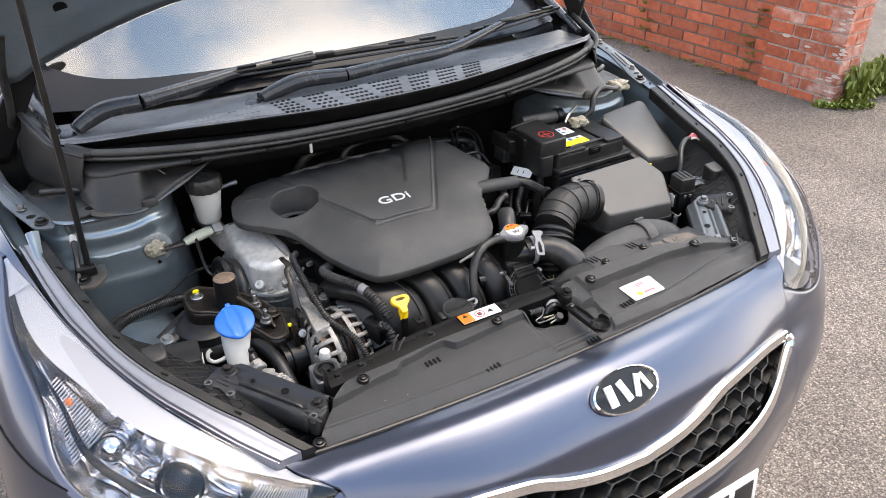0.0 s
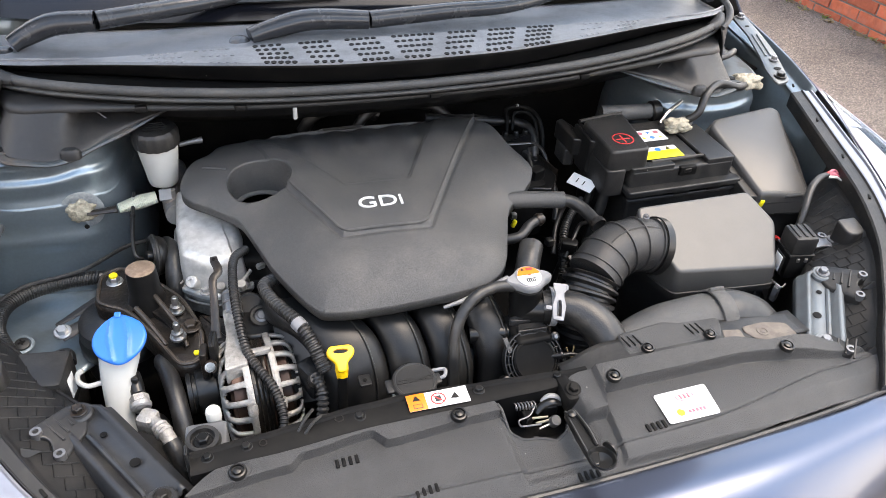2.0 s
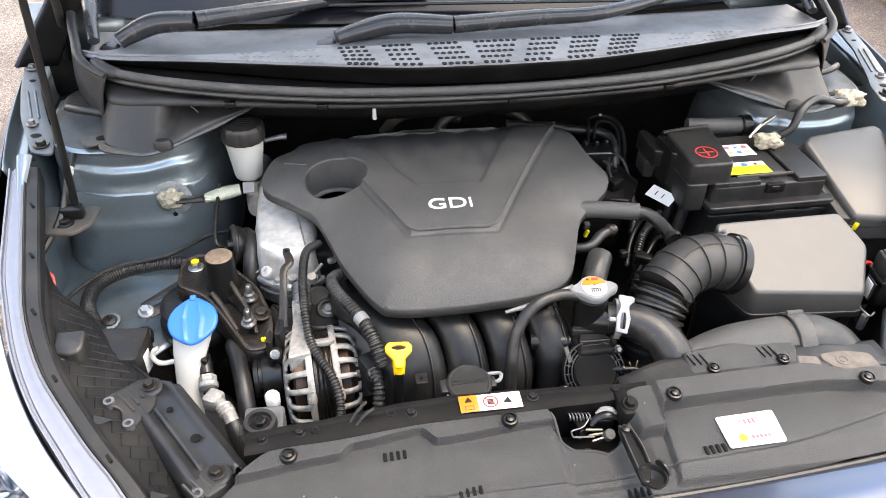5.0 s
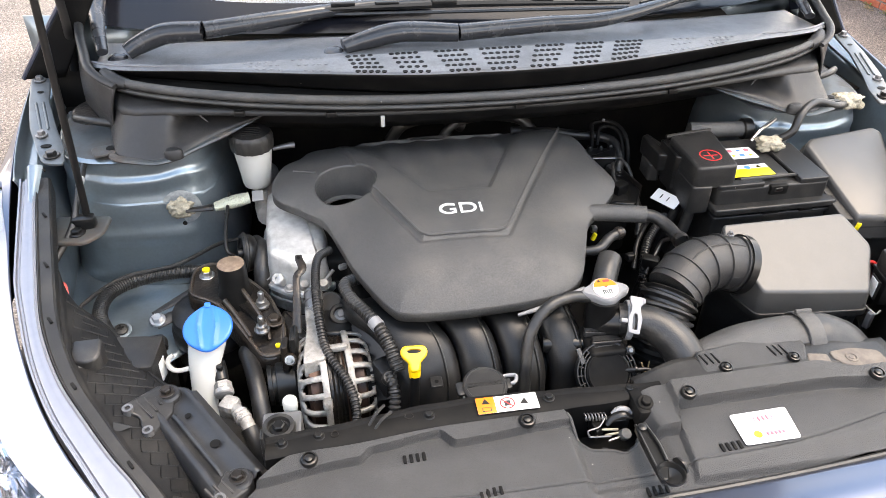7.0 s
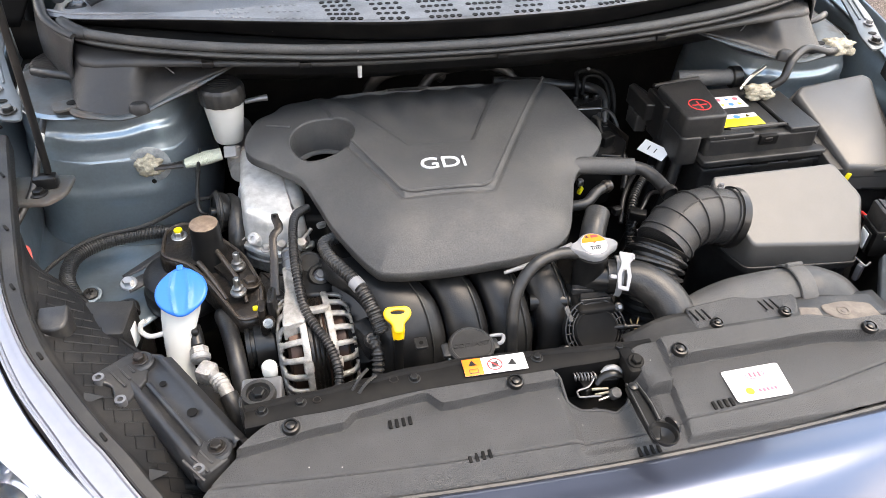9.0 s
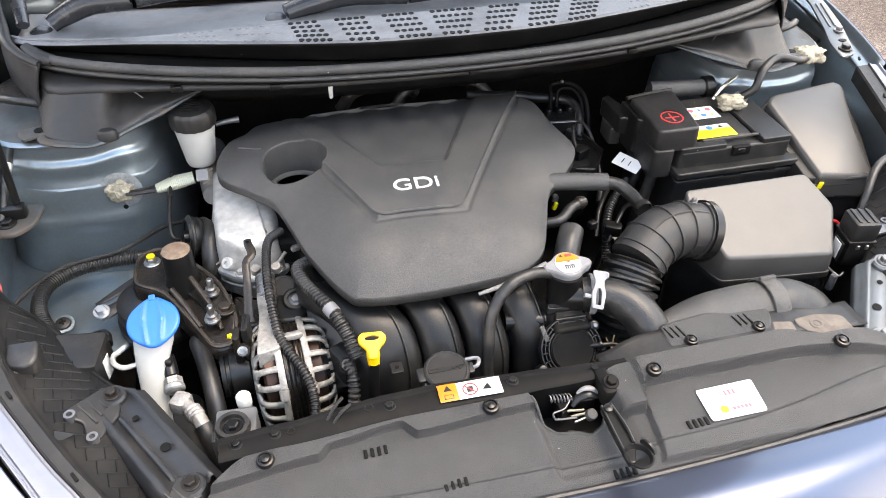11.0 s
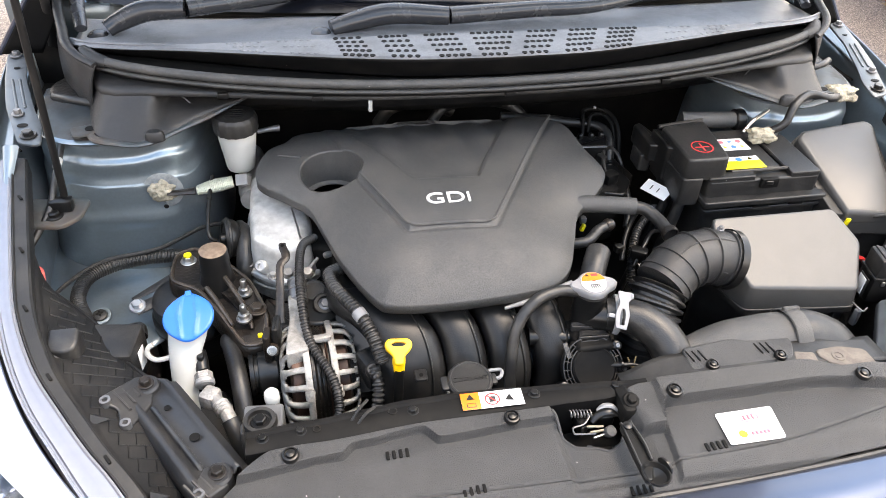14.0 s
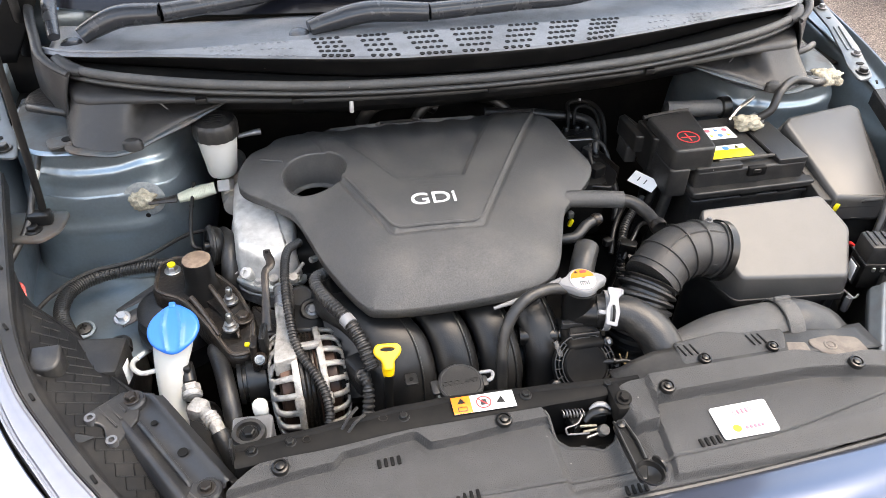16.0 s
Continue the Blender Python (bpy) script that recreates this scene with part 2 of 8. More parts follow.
    reflector=mat("lamp_reflector", (0.68, 0.68, 0.70), 0.10, 1.0, vary=0.35, scale=35, bump=0.5, bump_scale=45),
    dull=mat("dull_grey_steel", (0.17, 0.17, 0.175), 0.38, 0.6, vary=0.2, scale=60, dirt=(0.10, 0.09, 0.08), dirt_amt=0.4, dirt_scale=25),
    # pale colour that stands for the sky mirrored in the lamp lens
    bezel=mat("lens_sheen_grey", (0.52, 0.55, 0.61), 0.35, 0.2, vary=0.05),
    brick=mat("red_brick", (0.43, 0.105, 0.05), 0.82, vary=0.45, scale=28, bump=0.8, bump_scale=120, dirt=(0.42, 0.27, 0.22), dirt_amt=0.24, dirt_scale=9, random_amt=0.28),
    limed=mat("lime_stained_brick", (0.43, 0.125, 0.07), 0.85, vary=0.4, scale=28, bump=0.9, bump_scale=120, dirt=(0.62, 0.56, 0.52), dirt_amt=0.75, dirt_scale=7, random_amt=0.2),
    mortar=mat("mortar", (0.17, 0.15, 0.135), 0.9, vary=0.3, scale=80, bump=1.0, bump_scale=200),
    render_wall=mat("unseen_wall_render", (0.16, 0.13, 0.115), 0.9, vary=0.3, scale=3, bump=0.6, bump_scale=40, dirt=(0.10, 0.09, 0.08), dirt_amt=0.6, dirt_scale=0.8),
    pale_mortar=mat("pale_mortar", (0.40, 0.36, 0.32), 0.9, vary=0.4, scale=30, bump=1.0, bump_scale=200, dirt=(0.14, 0.12, 0.11), dirt_amt=0.8, dirt_scale=9),
    lime=mat("lime_bloom", (0.55, 0.50, 0.46), 0.9, vary=0.3, scale=60, bump=0.8, bump_scale=150),
    leaf=mat("weed_leaf", (0.15, 0.19, 0.03), 0.5, vary=0.4, scale=20, random_amt=0.3),
    grit=mat("tan_grit", (0.30, 0.24, 0.18), 0.95, vary=0.5, scale=70, bump=0.5, bump_scale=300),
    dry=mat("dry_stalk", (0.22, 0.16, 0.08), 0.8, vary=0.3, scale=30),
    tyre=mat("tyre_rubber", (0.02, 0.02, 0.02), 0.8),
)

# ---- building helpers ----
WHERE = {}


def thing(name, label, category, at, group="", kind=""):
    e = new(name)
    e.empty_display_size = 0.05
    e.location = at
    WHERE[e.name] = Vector(at)
    return tagged(e, label, category, group, kind)


def part(name, bm, material, parent=None, label="", smooth=True, sharp=38, solid=0.0, bevel=0.0):
    """Links a bmesh, made in world metres, as one mesh object under a thing or a part."""
    if sharp:
        for e in bm.edges:
            if len(e.link_faces) == 2 and e.calc_face_angle(0) > radians(sharp):
                e.smooth = False
    for f in bm.faces:
        f.smooth = smooth
    c = Vector((0, 0, 0))
    if bm.verts:
        lo = Vector([min(v.co[i] for v in bm.verts) for i in range(3)])
        hi = Vector([max(v.co[i] for v in bm.verts) for i in range(3)])
        c = (lo + hi) / 2
    for v in bm.verts:
        v.co -= c
    me = bpy.data.meshes.new(name)
    bm.to_mesh(me)
    bm.free()
    for m in material if isinstance(material, (list, tuple)) else [material]:
        me.materials.append(M[m] if isinstance(m, str) else m)
    ob = new(name, me)
    WHERE[ob.name] = c
    if parent:
        ob.parent = parent
        ob.location = c - WHERE[parent.name]
    else:
        ob.location = c
    if solid:
        s = ob.modifiers.new("thickness", "SOLIDIFY")
        s.thickness, s.offset = solid, -1
    if bevel:
        s = ob.modifiers.new("edges", "BEVEL")
        s.width, s.segments, s.limit_method, s.angle_limit = bevel, 2, "ANGLE", radians(35)
    if label:
        tagged(ob, label)
    return ob


def spline(pts, n=8):
    """Catmull-Rom through the points, n steps a span."""
    p = [Vector(q) for q in pts]
    if len(p) < 3 or n < 2:
        return p
    p = [2 * p[0] - p[1]] + p + [2 * p[-1] - p[-2]]
    out = []
    for i in range(1, len(p) - 2):
        a, b, c, d = p[i - 1:i + 3]
        for k in range(n):
            t = k / n
            out.append(0.5 * ((2 * b) + (c - a) * t + (2 * a - 5 * b + 4 * c - d) * t * t + (3 * b - a - 3 * c + d) * t ** 3))
    return out + [p[-2]]


def curve1(xs, ys, x):
    """Smooth one-dimensional curve through (xs, ys)."""
    if x <= xs[0]:
        return ys[0]
    if x >= xs[-1]:
        return ys[-1]
    i = next(k for k in range(len(xs) - 1) if xs[k + 1] >= x)
    h = xs[i + 1] - xs[i]
    def slope(k):
        if k == 0 or k == len(xs) - 1:
            j = min(max(k, 1), len(xs) - 1)
            return (ys[j] - ys[j - 1]) / (xs[j] - xs[j - 1])
        return (ys[k + 1] - ys[k - 1]) / (xs[k + 1] - xs[k - 1])
    t = (x - xs[i]) / h
    return ((2 * t ** 3 - 3 * t * t + 1) * ys[i] + (t ** 3 - 2 * t * t + t) * h * slope(i)
            + (-2 * t ** 3 + 3 * t * t) * ys[i + 1] + (t ** 3 - t * t) * h * slope(i + 1))


def rings(bm, loops, closed=True, caps=(True, True)):
    """Skins a row of loops of points."""
    vs = [[bm.verts.new(p) for p in lp] for lp in loops]
    n = len(vs[0])
    for a, b in zip(vs, vs[1:]):
        for i in range(n if closed else n - 1):
            j = (i + 1) % n
            bm.faces.new((a[i], a[j], b[j], b[i]))
    if closed:
        if caps[0]:
            bm.faces.new(list(reversed(vs[0])))
        if caps[1]:
            bm.faces.new(vs[-1])
    return vs


def tidy(bm):
    bmesh.ops.recalc_face_normals(bm, faces=bm.faces)
    return bm


def tube(pts, r, seg=12, n=8, ridge=0.0, pitch=0.0, bm=None, caps=(True, True), squash=1.0):
    """A hose along a spline; r a number or a list along the points; ridge and pitch give convolutions."""
    bm = bm or bmesh.new()
    line = spline(pts, n)
    if pitch:
        dense, step = [line[0]], pitch / 4
        for a, b in zip(line, line[1:]):
            k = max(1, round((b - a).length / step))
            dense += [a.lerp(b, (i + 1) / k) for i in range(k)]
        line = dense
    lens = [0.0]
    for a, b in zip(line, line[1:]):
        lens.append(lens[-1] + (b - a).length)
    up = Vector((0, 0, 1))
    t0 = (line[1] - line[0]).normalized()
    if abs(t0.z) > 0.9:
        up = Vector((0, 1, 0))
    side = t0.cross(up).normalized()
    loops = []
    for i, p in enumerate(line):
        t = (line[min(i + 1, len(line) - 1)] - line[max(i - 1, 0)]).normalized()
        side = (side - t * side.dot(t)).normalized()
        other = t.cross(side)
        rr = r if not isinstance(r, (list, tuple)) else curve1([k / (len(r) - 1) for k in range(len(r))], r, lens[i] / lens[-1])
        if ridge:
            rr += ridge * (1 if math.sin(2 * math.pi * lens[i] / pitch) > 0 else -1)
        loops.append([p + side * math.cos(a) * rr + other * math.sin(a) * rr * squash for a in (2 * math.pi * k / seg for k in range(seg))])
    rings(bm, loops, True, caps)
    return tidy(bm)


def lathe(profile, m=None, seg=28, bm=None, caps=(True, True)):
    """Turns (radius, height) pairs round z, then places by m."""
    bm = bm or bmesh.new()
    m = m or Matrix()
    loops = [[m @ Vector((r * math.cos(a), r * math.sin(a), h)) for a in (2 * math.pi * k / seg for k in range(seg))] for r, h in profile]
    rings(bm, loops, True, caps)
    return tidy(bm)


def axis(at, way, spin=0.0):
    """A matrix that puts local z along way at a place."""
    return Matrix.Translation(at) @ Vector(way).to_track_quat("Z", "Y").to_matrix().to_4x4() @ Matrix.Rotation(radians(spin), 4, "Z")


def rounded(pts, r, n=4):
    """A plan outline with its corners rounded off by r."""
    p = [Vector((*q[:2], 0)) for q in pts]
    out = []
    for i, c in enumerate(p):
        a, b = p[i - 1] - c, p[(i + 1) % len(p)] - c
        k = min(r, a.length * 0.45, b.length * 0.45)
        s, e = c + a.normalized() * k, c + b.normalized() * k
        for j in range(n + 1):
            t = j / n
            out.append((1 - t) ** 2 * s + 2 * t * (1 - t) * c + t * t * e)
    return out


def inset(loop, d):
    """Moves a closed plan loop inwards by d."""
    area = sum(a.x * b.y - b.x * a.y for a, b in zip(loop, loop[1:] + loop[:1]))
    sgn = 1 if area > 0 else -1
    out = []
    for i, p in enumerate(loop):
        t = loop[(i + 1) % len(loop)] - loop[i - 1]
        t.z = 0
        if t.length < 1e-9:
            out.append(p.copy())
            continue
        t.normalize()
        out.append(p + Vector((-t.y, t.x, 0)) * sgn * d)
    return out


def slab(pts, z0, z1, r=0.01, edge=0.004, m=None, bm=None, taper=0.0, tilt=None, n=4):
    """A moulded block: plan outline from z0 to z1, corners rounded by r, top edge rounded by edge, sides drawn in by taper.
    tilt(x, y) is added to the top's height."""
    bm = bm or bmesh.new()
    m = m or Matrix()
    base = rounded(pts, r, n)
    loops = [[Vector((p.x, p.y, z0)) for p in base]]
    k = 4 if edge else 1
    for i in range(k):
        a = math.pi / 2 * i / (k - 1) if k > 1 else 0
        lp = inset(base, taper + edge * (1 - math.cos(a)))
        z = z1 - edge + edge * math.sin(a) if edge else z1
        loops.append([Vector((p.x, p.y, z + (tilt(p.x, p.y) if tilt else 0))) for p in lp])
    if edge and taper + edge + .0012 < r * .85:
        # a flat margin keeps the cap's shading even
        loops.append([Vector((p.x, p.y, z1 + (tilt(p.x, p.y) if tilt else 0))) for p in inset(base, taper + edge + .0012)])
    rings(bm, [[m @ p for p in lp] for lp in loops])
    return tidy(bm)


def rect(x0, y0, x1, y1):
    return [(x0, y0), (x1, y0), (x1, y1), (x0, y1)]


def box(size, m, edge=0.003, bm=None):
    """A rounded box of a size, centred at m."""
    x, y, z = (s / 2 for s in size)
    bm = bm or bmesh.new()
    e = min(edge, x * 0.8, y * 0.8, z * 0.8)
    base = rounded(rect(-x, -y, x, y), e * 1.5, 2)
    loops = []
    for zz, ins in ((-z, e), (-z + e * 0.3, e * 0.3), (-z + e, 0), (z - e, 0), (z - e * 0.3, e * 0.3), (z, e)):
        loops.append([m @ Vector((p.x, p.y, zz)) for p in inset(base, ins)])
    rings(bm, loops)
    return tidy(bm)


def sheet(fn, nu, nv, bm=None, flip=False):
    """A surface fn(u, v), u and v from 0 to 1."""
    bm = bm or bmesh.new()
    vs = [[bm.verts.new(fn(i / nu, j / nv)) for j in range(nv + 1)] for i in range(nu + 1)]
    for i in range(nu):
        for j in range(nv):
            q = (vs[i][j], vs[i + 1][j], vs[i + 1][j + 1], vs[i][j + 1])
            bm.faces.new(tuple(reversed(q)) if flip else q)
    return bm


def cut(ob, *cutters):
    """Takes the cutters' volumes out of ob for good."""
    for c in cutters:
        me = bpy.data.meshes.new("cutter")
        c.to_mesh(me)
        c.free()
        tool = new("cutter", me)
        b = ob.modifiers.new("cut", "BOOLEAN")
        b.operation, b.object, b.solver = "DIFFERENCE", tool, "EXACT"
        dg = bpy.context.evaluated_depsgraph_get()
        dg.update()
        done = bpy.data.meshes.new_from_object(ob.evaluated_get(dg))
        ob.modifiers.clear()
        ob.data = done
        bpy.data.objects.remove(tool)
        bpy.data.meshes.remove(me)
    return ob


def moved(bm, m):
    bmesh.ops.transform(bm, matrix=m, verts=bm.verts)
    return bm


def words(name, text, size, m, material, parent, label="", depth=0.0006, squeeze=1.0):
    """Lettering as a thin mesh: centred on m, reading along m's x, facing m's z."""
    c = bpy.data.curves.new(name, "FONT")
    c.body, c.size, c.extrude, c.align_x, c.align_y = text, size, depth, "CENTER", "CENTER"
    ob = bpy.data.objects.new(name, c)
    scene.collection.objects.link(ob)
    dg = bpy.context.evaluated_depsgraph_get()
    me = bpy.data.meshes.new_from_object(ob.evaluated_get(dg))
    bpy.data.objects.remove(ob)
    bm = bmesh.new()
    bm.from_mesh(me)
    bpy.data.meshes.remove(me)
    moved(bm, m @ Matrix.Diagonal((squeeze, 1, 1, 1)))
    return part(name, bm, material, parent, label, smooth=False, sharp=0)


def bolt(at, way, r, h, material, parent, name="bolt", washer=True, label=""):
    m = axis(at, way)
    bm = bmesh.new()
    z = 0
    if washer:
        lathe([(r * 1.75, 0), (r * 1.75, h * 0.18), (r * 1.6, h * 0.28)], m, 20, bm)
        z = h * 0.2
    lathe([(r * 1.15, z), (r * 1.15, h * 0.85), (r * 0.95, h)], m, 6, bm)
    return part(name, bm, material, parent, label)


def push_pin(at, way, r, parent, name="push_clip"):
    """A round plastic trim clip with a raised ring and centre pin."""
    m = axis(at, way)
    bm = lathe([(r, -0.002), (r, 0.002), (r * 0.9, 0.004), (r * 0.72, 0.0045), (r * 0.68, 0.002), (r * 0.5, 0.002), (r * 0.45, 0.005), (r * 0.1, 0.006)], m, 22)
    return part(name, bm, "gloss", parent)

# ---- ground, wall ----
def ground_material():
    m = bpy.data.materials.new("worn_tarmac")
    m.use_nodes = True
    n, l = m.node_tree.nodes, m.node_tree.links
    b = n["Principled BSDF"]
    b.inputs["Roughness"].default_value = 0.9
    geo = n.new("ShaderNodeNewGeometry")
    vor = n.new("ShaderNodeTexVoronoi")
    vor.inputs["Scale"].default_value = 165.0
    l.new(geo.outputs["Position"], vor.inputs["Vector"])
    stones = n.new("ShaderNodeValToRGB")
    el = stones.color_ramp.elements
    el[0].position, el[0].color = 0.0, (0.15, 0.125, 0.107, 1)
    el[1].position, el[1].color = 1.0, (0.52, 0.44, 0.375, 1)
    for p, c in ((0.35, (0.25, 0.21, 0.185, 1)), (0.6, (0.29, 0.246, 0.215, 1)), (0.85, (0.37, 0.312, 0.268, 1))):
        e = el.new(p)
        e.color = c
    sep = n.new("ShaderNodeSeparateColor")
    l.new(vor.outputs["Color"], sep.inputs[0])
    l.new(sep.outputs[0], stones.inputs[0])
    edge = n.new("ShaderNodeMapRange")
    edge.inputs[1].default_value, edge.inputs[2].default_value = 0.25, 0.75
    edge.inputs[3].default_value, edge.inputs[4].default_value = 1.0, 0.42
    l.new(vor.outputs["Distance"], edge.inputs[0])
    shade = n.new("ShaderNodeMixRGB")
    shade.blend_type, shade.inputs[0].default_value = "MULTIPLY", 1.0
    l.new(stones.outputs[0], shade.inputs[1])
    l.new(edge.outputs[0], shade.inputs[2])
    # newer, greyer tarmac beside the wall
    dot = n.new("ShaderNodeVectorMath")
    dot.operation = "DOT_PRODUCT"
    dot.inputs[1].default_value = (0.9982, 0.0600, 0)
    l.new(geo.outputs["Position"], dot.inputs[0])
    wob = n.new("ShaderNodeTexNoise")
    wob.inputs["Scale"].default_value, wob.inputs["Detail"].default_value = 1.3, 6
    l.new(geo.outputs["Position"], wob.inputs["Vector"])
    add = n.new("ShaderNodeMath")
    add.operation = "MULTIPLY_ADD"
    add.inputs[1].default_value = 0.5
    l.new(wob.outputs["Fac"], add.inputs[0])
    l.new(dot.outputs["Value"], add.inputs[2])
    band = n.new("ShaderNodeMapRange")
    band.inputs[1].default_value, band.inputs[2].default_value = 2.75, 3.05
    l.new(add.outputs[0], band.inputs[0])
    grey = n.new("ShaderNodeMixRGB")
    grey.blend_type = "MULTIPLY"
    grey.inputs[2].default_value = (0.80, 0.79, 0.78, 1)
    l.new(band.outputs[0], grey.inputs[0])
    l.new(shade.outputs[0], grey.inputs[1])
    big = n.new("ShaderNodeTexNoise")
    big.inputs["Scale"].default_value, big.inputs["Detail"].default_value = 2.2, 8
    l.new(geo.outputs["Position"], big.inputs["Vector"])
    mr = n.new("ShaderNodeMapRange")
    mr.inputs[1].default_value, mr.inputs[2].default_value = 0.3, 0.7
    mr.inputs[3].default_value, mr.inputs[4].default_value = 0.78, 1.2
    l.new(big.outputs["Fac"], mr.inputs[0])
    fin = n.new("ShaderNodeMixRGB")
    fin.blend_type, fin.inputs[0].default_value = "MULTIPLY", 1.0
    l.new(grey.outputs[0], fin.inputs[1])
    l.new(mr.outputs[0], fin.inputs[2])
    l.new(fin.outputs[0], b.inputs["Base Color"])
    bp = n.new("ShaderNodeBump")
    bp.inputs["Strength"].default_value, bp.inputs["Distance"].default_value = 0.9, 0.006
    bp.invert = True
    l.new(vor.outputs["Distance"], bp.inputs["Height"])
    l.new(bp.outputs[0], b.inputs["Normal"])
    return m


M["ground"] = ground_material()
bm = bmesh.new()
bmesh.ops.create_grid(bm, x_segments=8, y_segments=8, size=300)
ground = tagged(part("ground", bm, "ground", smooth=False, sharp=0), "worn light tarmac with exposed stone chippings", "ground", kind="structure")

WALL_O = Vector((3.424, 2.125, -0.01))
WU, WW = Vector((0.0600, -0.9982, 0)), Vector((0.9982, 0.0600, 0))


def on_wall(u, w, z):
    return WALL_O + WU * u + WW * w + Vector((0, 0, z))


def wall_block(u0, u1, w0, w1, z1):
    bm = bmesh.new()
    lo = [on_wall(u, w, -0.05) for u, w in ((u0, w0), (u1, w0), (u1, w1), (u0, w1))]
    rings(bm, [lo, [p + Vector((0, 0, z1 + 0.05)) for p in lo]])
    return tidy(bm)


WALL_TOP = 0.92
wall = tagged(part("wall_garden", wall_block(-4.6, -0.008, 0.065, 0.325, WALL_TOP), "mortar", smooth=False), "red brick garden wall with dark mortar joints", "wall", kind="structure")
pillar = tagged(part("wall_pillar", wall_block(0.007, 0.4905, 0.007, 0.222, WALL_TOP + 0.15), "pale_mortar", smooth=False), "red brick gate pillar with white lime bloom", "wall", kind="structure")

# unseen plain walls behind and beside the camera, added to block the low sky
for name, size, at in (("wall_street", (34, .3, 4.6), (0, -14.0, 2.3)), ("wall_neighbour", (.3, 26, 4.2), (-13.0, 1.0, 2.1))):
    tagged(part(name, box(size, Matrix.Translation(at), .02), "render_wall", smooth=False), "unseen plain wall added to block the low sky", "wall", kind="structure")

# ---- car body ----
car = thing("car", "slate blue metallic hatchback with its bonnet propped open", "car", (0, 0.6, 0))

# Hull lines of the nose and wing for one side: shut line, shoulder, crease, two grille levels, bumper face, sill. Columns run from
# the centre line round the corner and back along the wing.
HULL = [
    [(0, -.066, .797), (.25, -.062, .798), (.45, -.05, .797), (.551, -.036, .803), (.646, .062, .849), (.721, .207, .884), (.779, .404, .910), (.826, .7, .957), (.848, 1.1, 1.0)],
    [(0, -.135, .806), (.25, -.125, .803), (.45, -.10, .792), (.592, -.078, .793), (.712, .03, .843), (.793, .17, .874), (.852, .38, .902), (.851, .7, .926), (.868, 1.1, .966)],
    [(0, -.205, .748), (.25, -.192, .748), (.45, -.145, .742), (.645, -.095, .742), (.778, .012, .79), (.862, .155, .828), (.896, .38, .86), (.886, .7, .868), (.892, 1.1, .905)],
    [(0, -.228, .695), (.25, -.212, .70), (.45, -.162, .698), (.665, -.108, .69), (.812, -.005, .71), (.895, .15, .75), (.914, .38, .79), (.915, .7, .82), (.905, 1.1, .85)],
    [(0, -.270, .63), (.25, -.253, .632), (.45, -.20, .64), (.675, -.125, .625), (.835, -.01, .63), (.912, .15, .65), (.922, .38, .69), (.92, .7, .72), (.91, 1.1, .72)],
    [(0, -.285, .54), (.25, -.268, .54), (.45, -.215, .54), (.665, -.135, .54), (.835, -.01, .54), (.918, .155, .56), (.922, .38, .655), (.92, .7, .69), (.91, 1.1, .62)],
    [(0, -.24, .25), (.25, -.23, .25), (.45, -.18, .25), (.63, -.11, .25), (.76, .01, .25), (.86, .17, .30), (.875, .38, .64), (.88, .7, .665), (.88, 1.1, .30)],
]
KU, KV = len(HULL[0]) - 1, len(HULL) - 1


def wide(y, s):
    """How much farther out the driver-side or far wing edge stands at y than its twin."""
    return curve1([-.05, .10, .2, .385, .57, .9], [0, .003, .009, .022, .029, .032], y) if s > 0 else 0.0


def hull(u, v, s=1, off=0.0):
    """A point of the body skin: u from 0 (centre line) to KU (windscreen pillar), v from 0 (shut line) to KV (bottom)."""
    def raw(u, v):
        cols = []
        for line in HULL:
            cols.append(Vector([curve1(range(KU + 1), [q[i] for q in line], u) for i in range(3)]))
        return Vector([curve1(range(KV + 1), [c[i] for c in cols], v) for i in range(3)])
    p = raw(u, v)
    if off:
        a, b = raw(min(u + 0.03, KU), v) - raw(max(u - 0.03, 0), v), raw(u, min(v + 0.03, KV)) - raw(u, max(v - 0.03, 0))
        nrm = b.cross(a).normalized()
        if nrm.dot(p - Vector((0, 1.0, 0.3))) < 0:
            nrm = -nrm
        p = p + nrm * off
    if s > 0:
        p.x += wide(p.y, 1) - .024 * min(1, v) * min(1, max(0, u - 2.4)) * (1 - min(1, max(0, u - 4.6)))
    return Vector((p.x * s, p.y, p.z))


LENS_END = 6.6
LENS_U = [2.25, 2.5, 2.75, 3.0, 3.5, 4.0, 4.6, 5.2, 5.7, 6.2, 6.6]
LENS_TOP = [1.3, .75, .32, .03, .012, .012, .012, .012, .012, .06, .30]
LENS_LOW = [1.33, 1.75, 2.05, 2.2, 2.2, 2.1, 1.85, 1.25, .92, .66, .42]
MID_U, MID_V = [2.25, 2.6, 3.0, 3.5, 4.2, 5.0, 5.7, 6.6], [1.31, .72, .40, .46, .62, .60, .62, .40]
GR_U = [0.0, 0.35, 0.62, 0.9, 1.4, 2.02]
GR_TOP = [3.25, 3.2, 3.0, 2.62, 2.55, 2.95]
GR_LOW = [4.35, 4.35, 4.32, 4.22, 3.98, 3.35]


def lens_top(u):
    return curve1(LENS_U, LENS_TOP, u)


def lens_low(u):
    return max(lens_top(u) + .004, curve1(LENS_U, LENS_LOW, u))


def lens_mid(u):
    """Where the pale strip under the lens ends and the lamp's bowl begins."""
    return min(max(lens_top(u) + .02, curve1(MID_U, MID_V, u)), lens_low(u) - .01)


def strip(u0, u1, va, vb, nu, nv, s, off=0.0):
    def fn(a, b):
        u = u0 + (u1 - u0) * a
        lo, hi = va(u), vb(u)
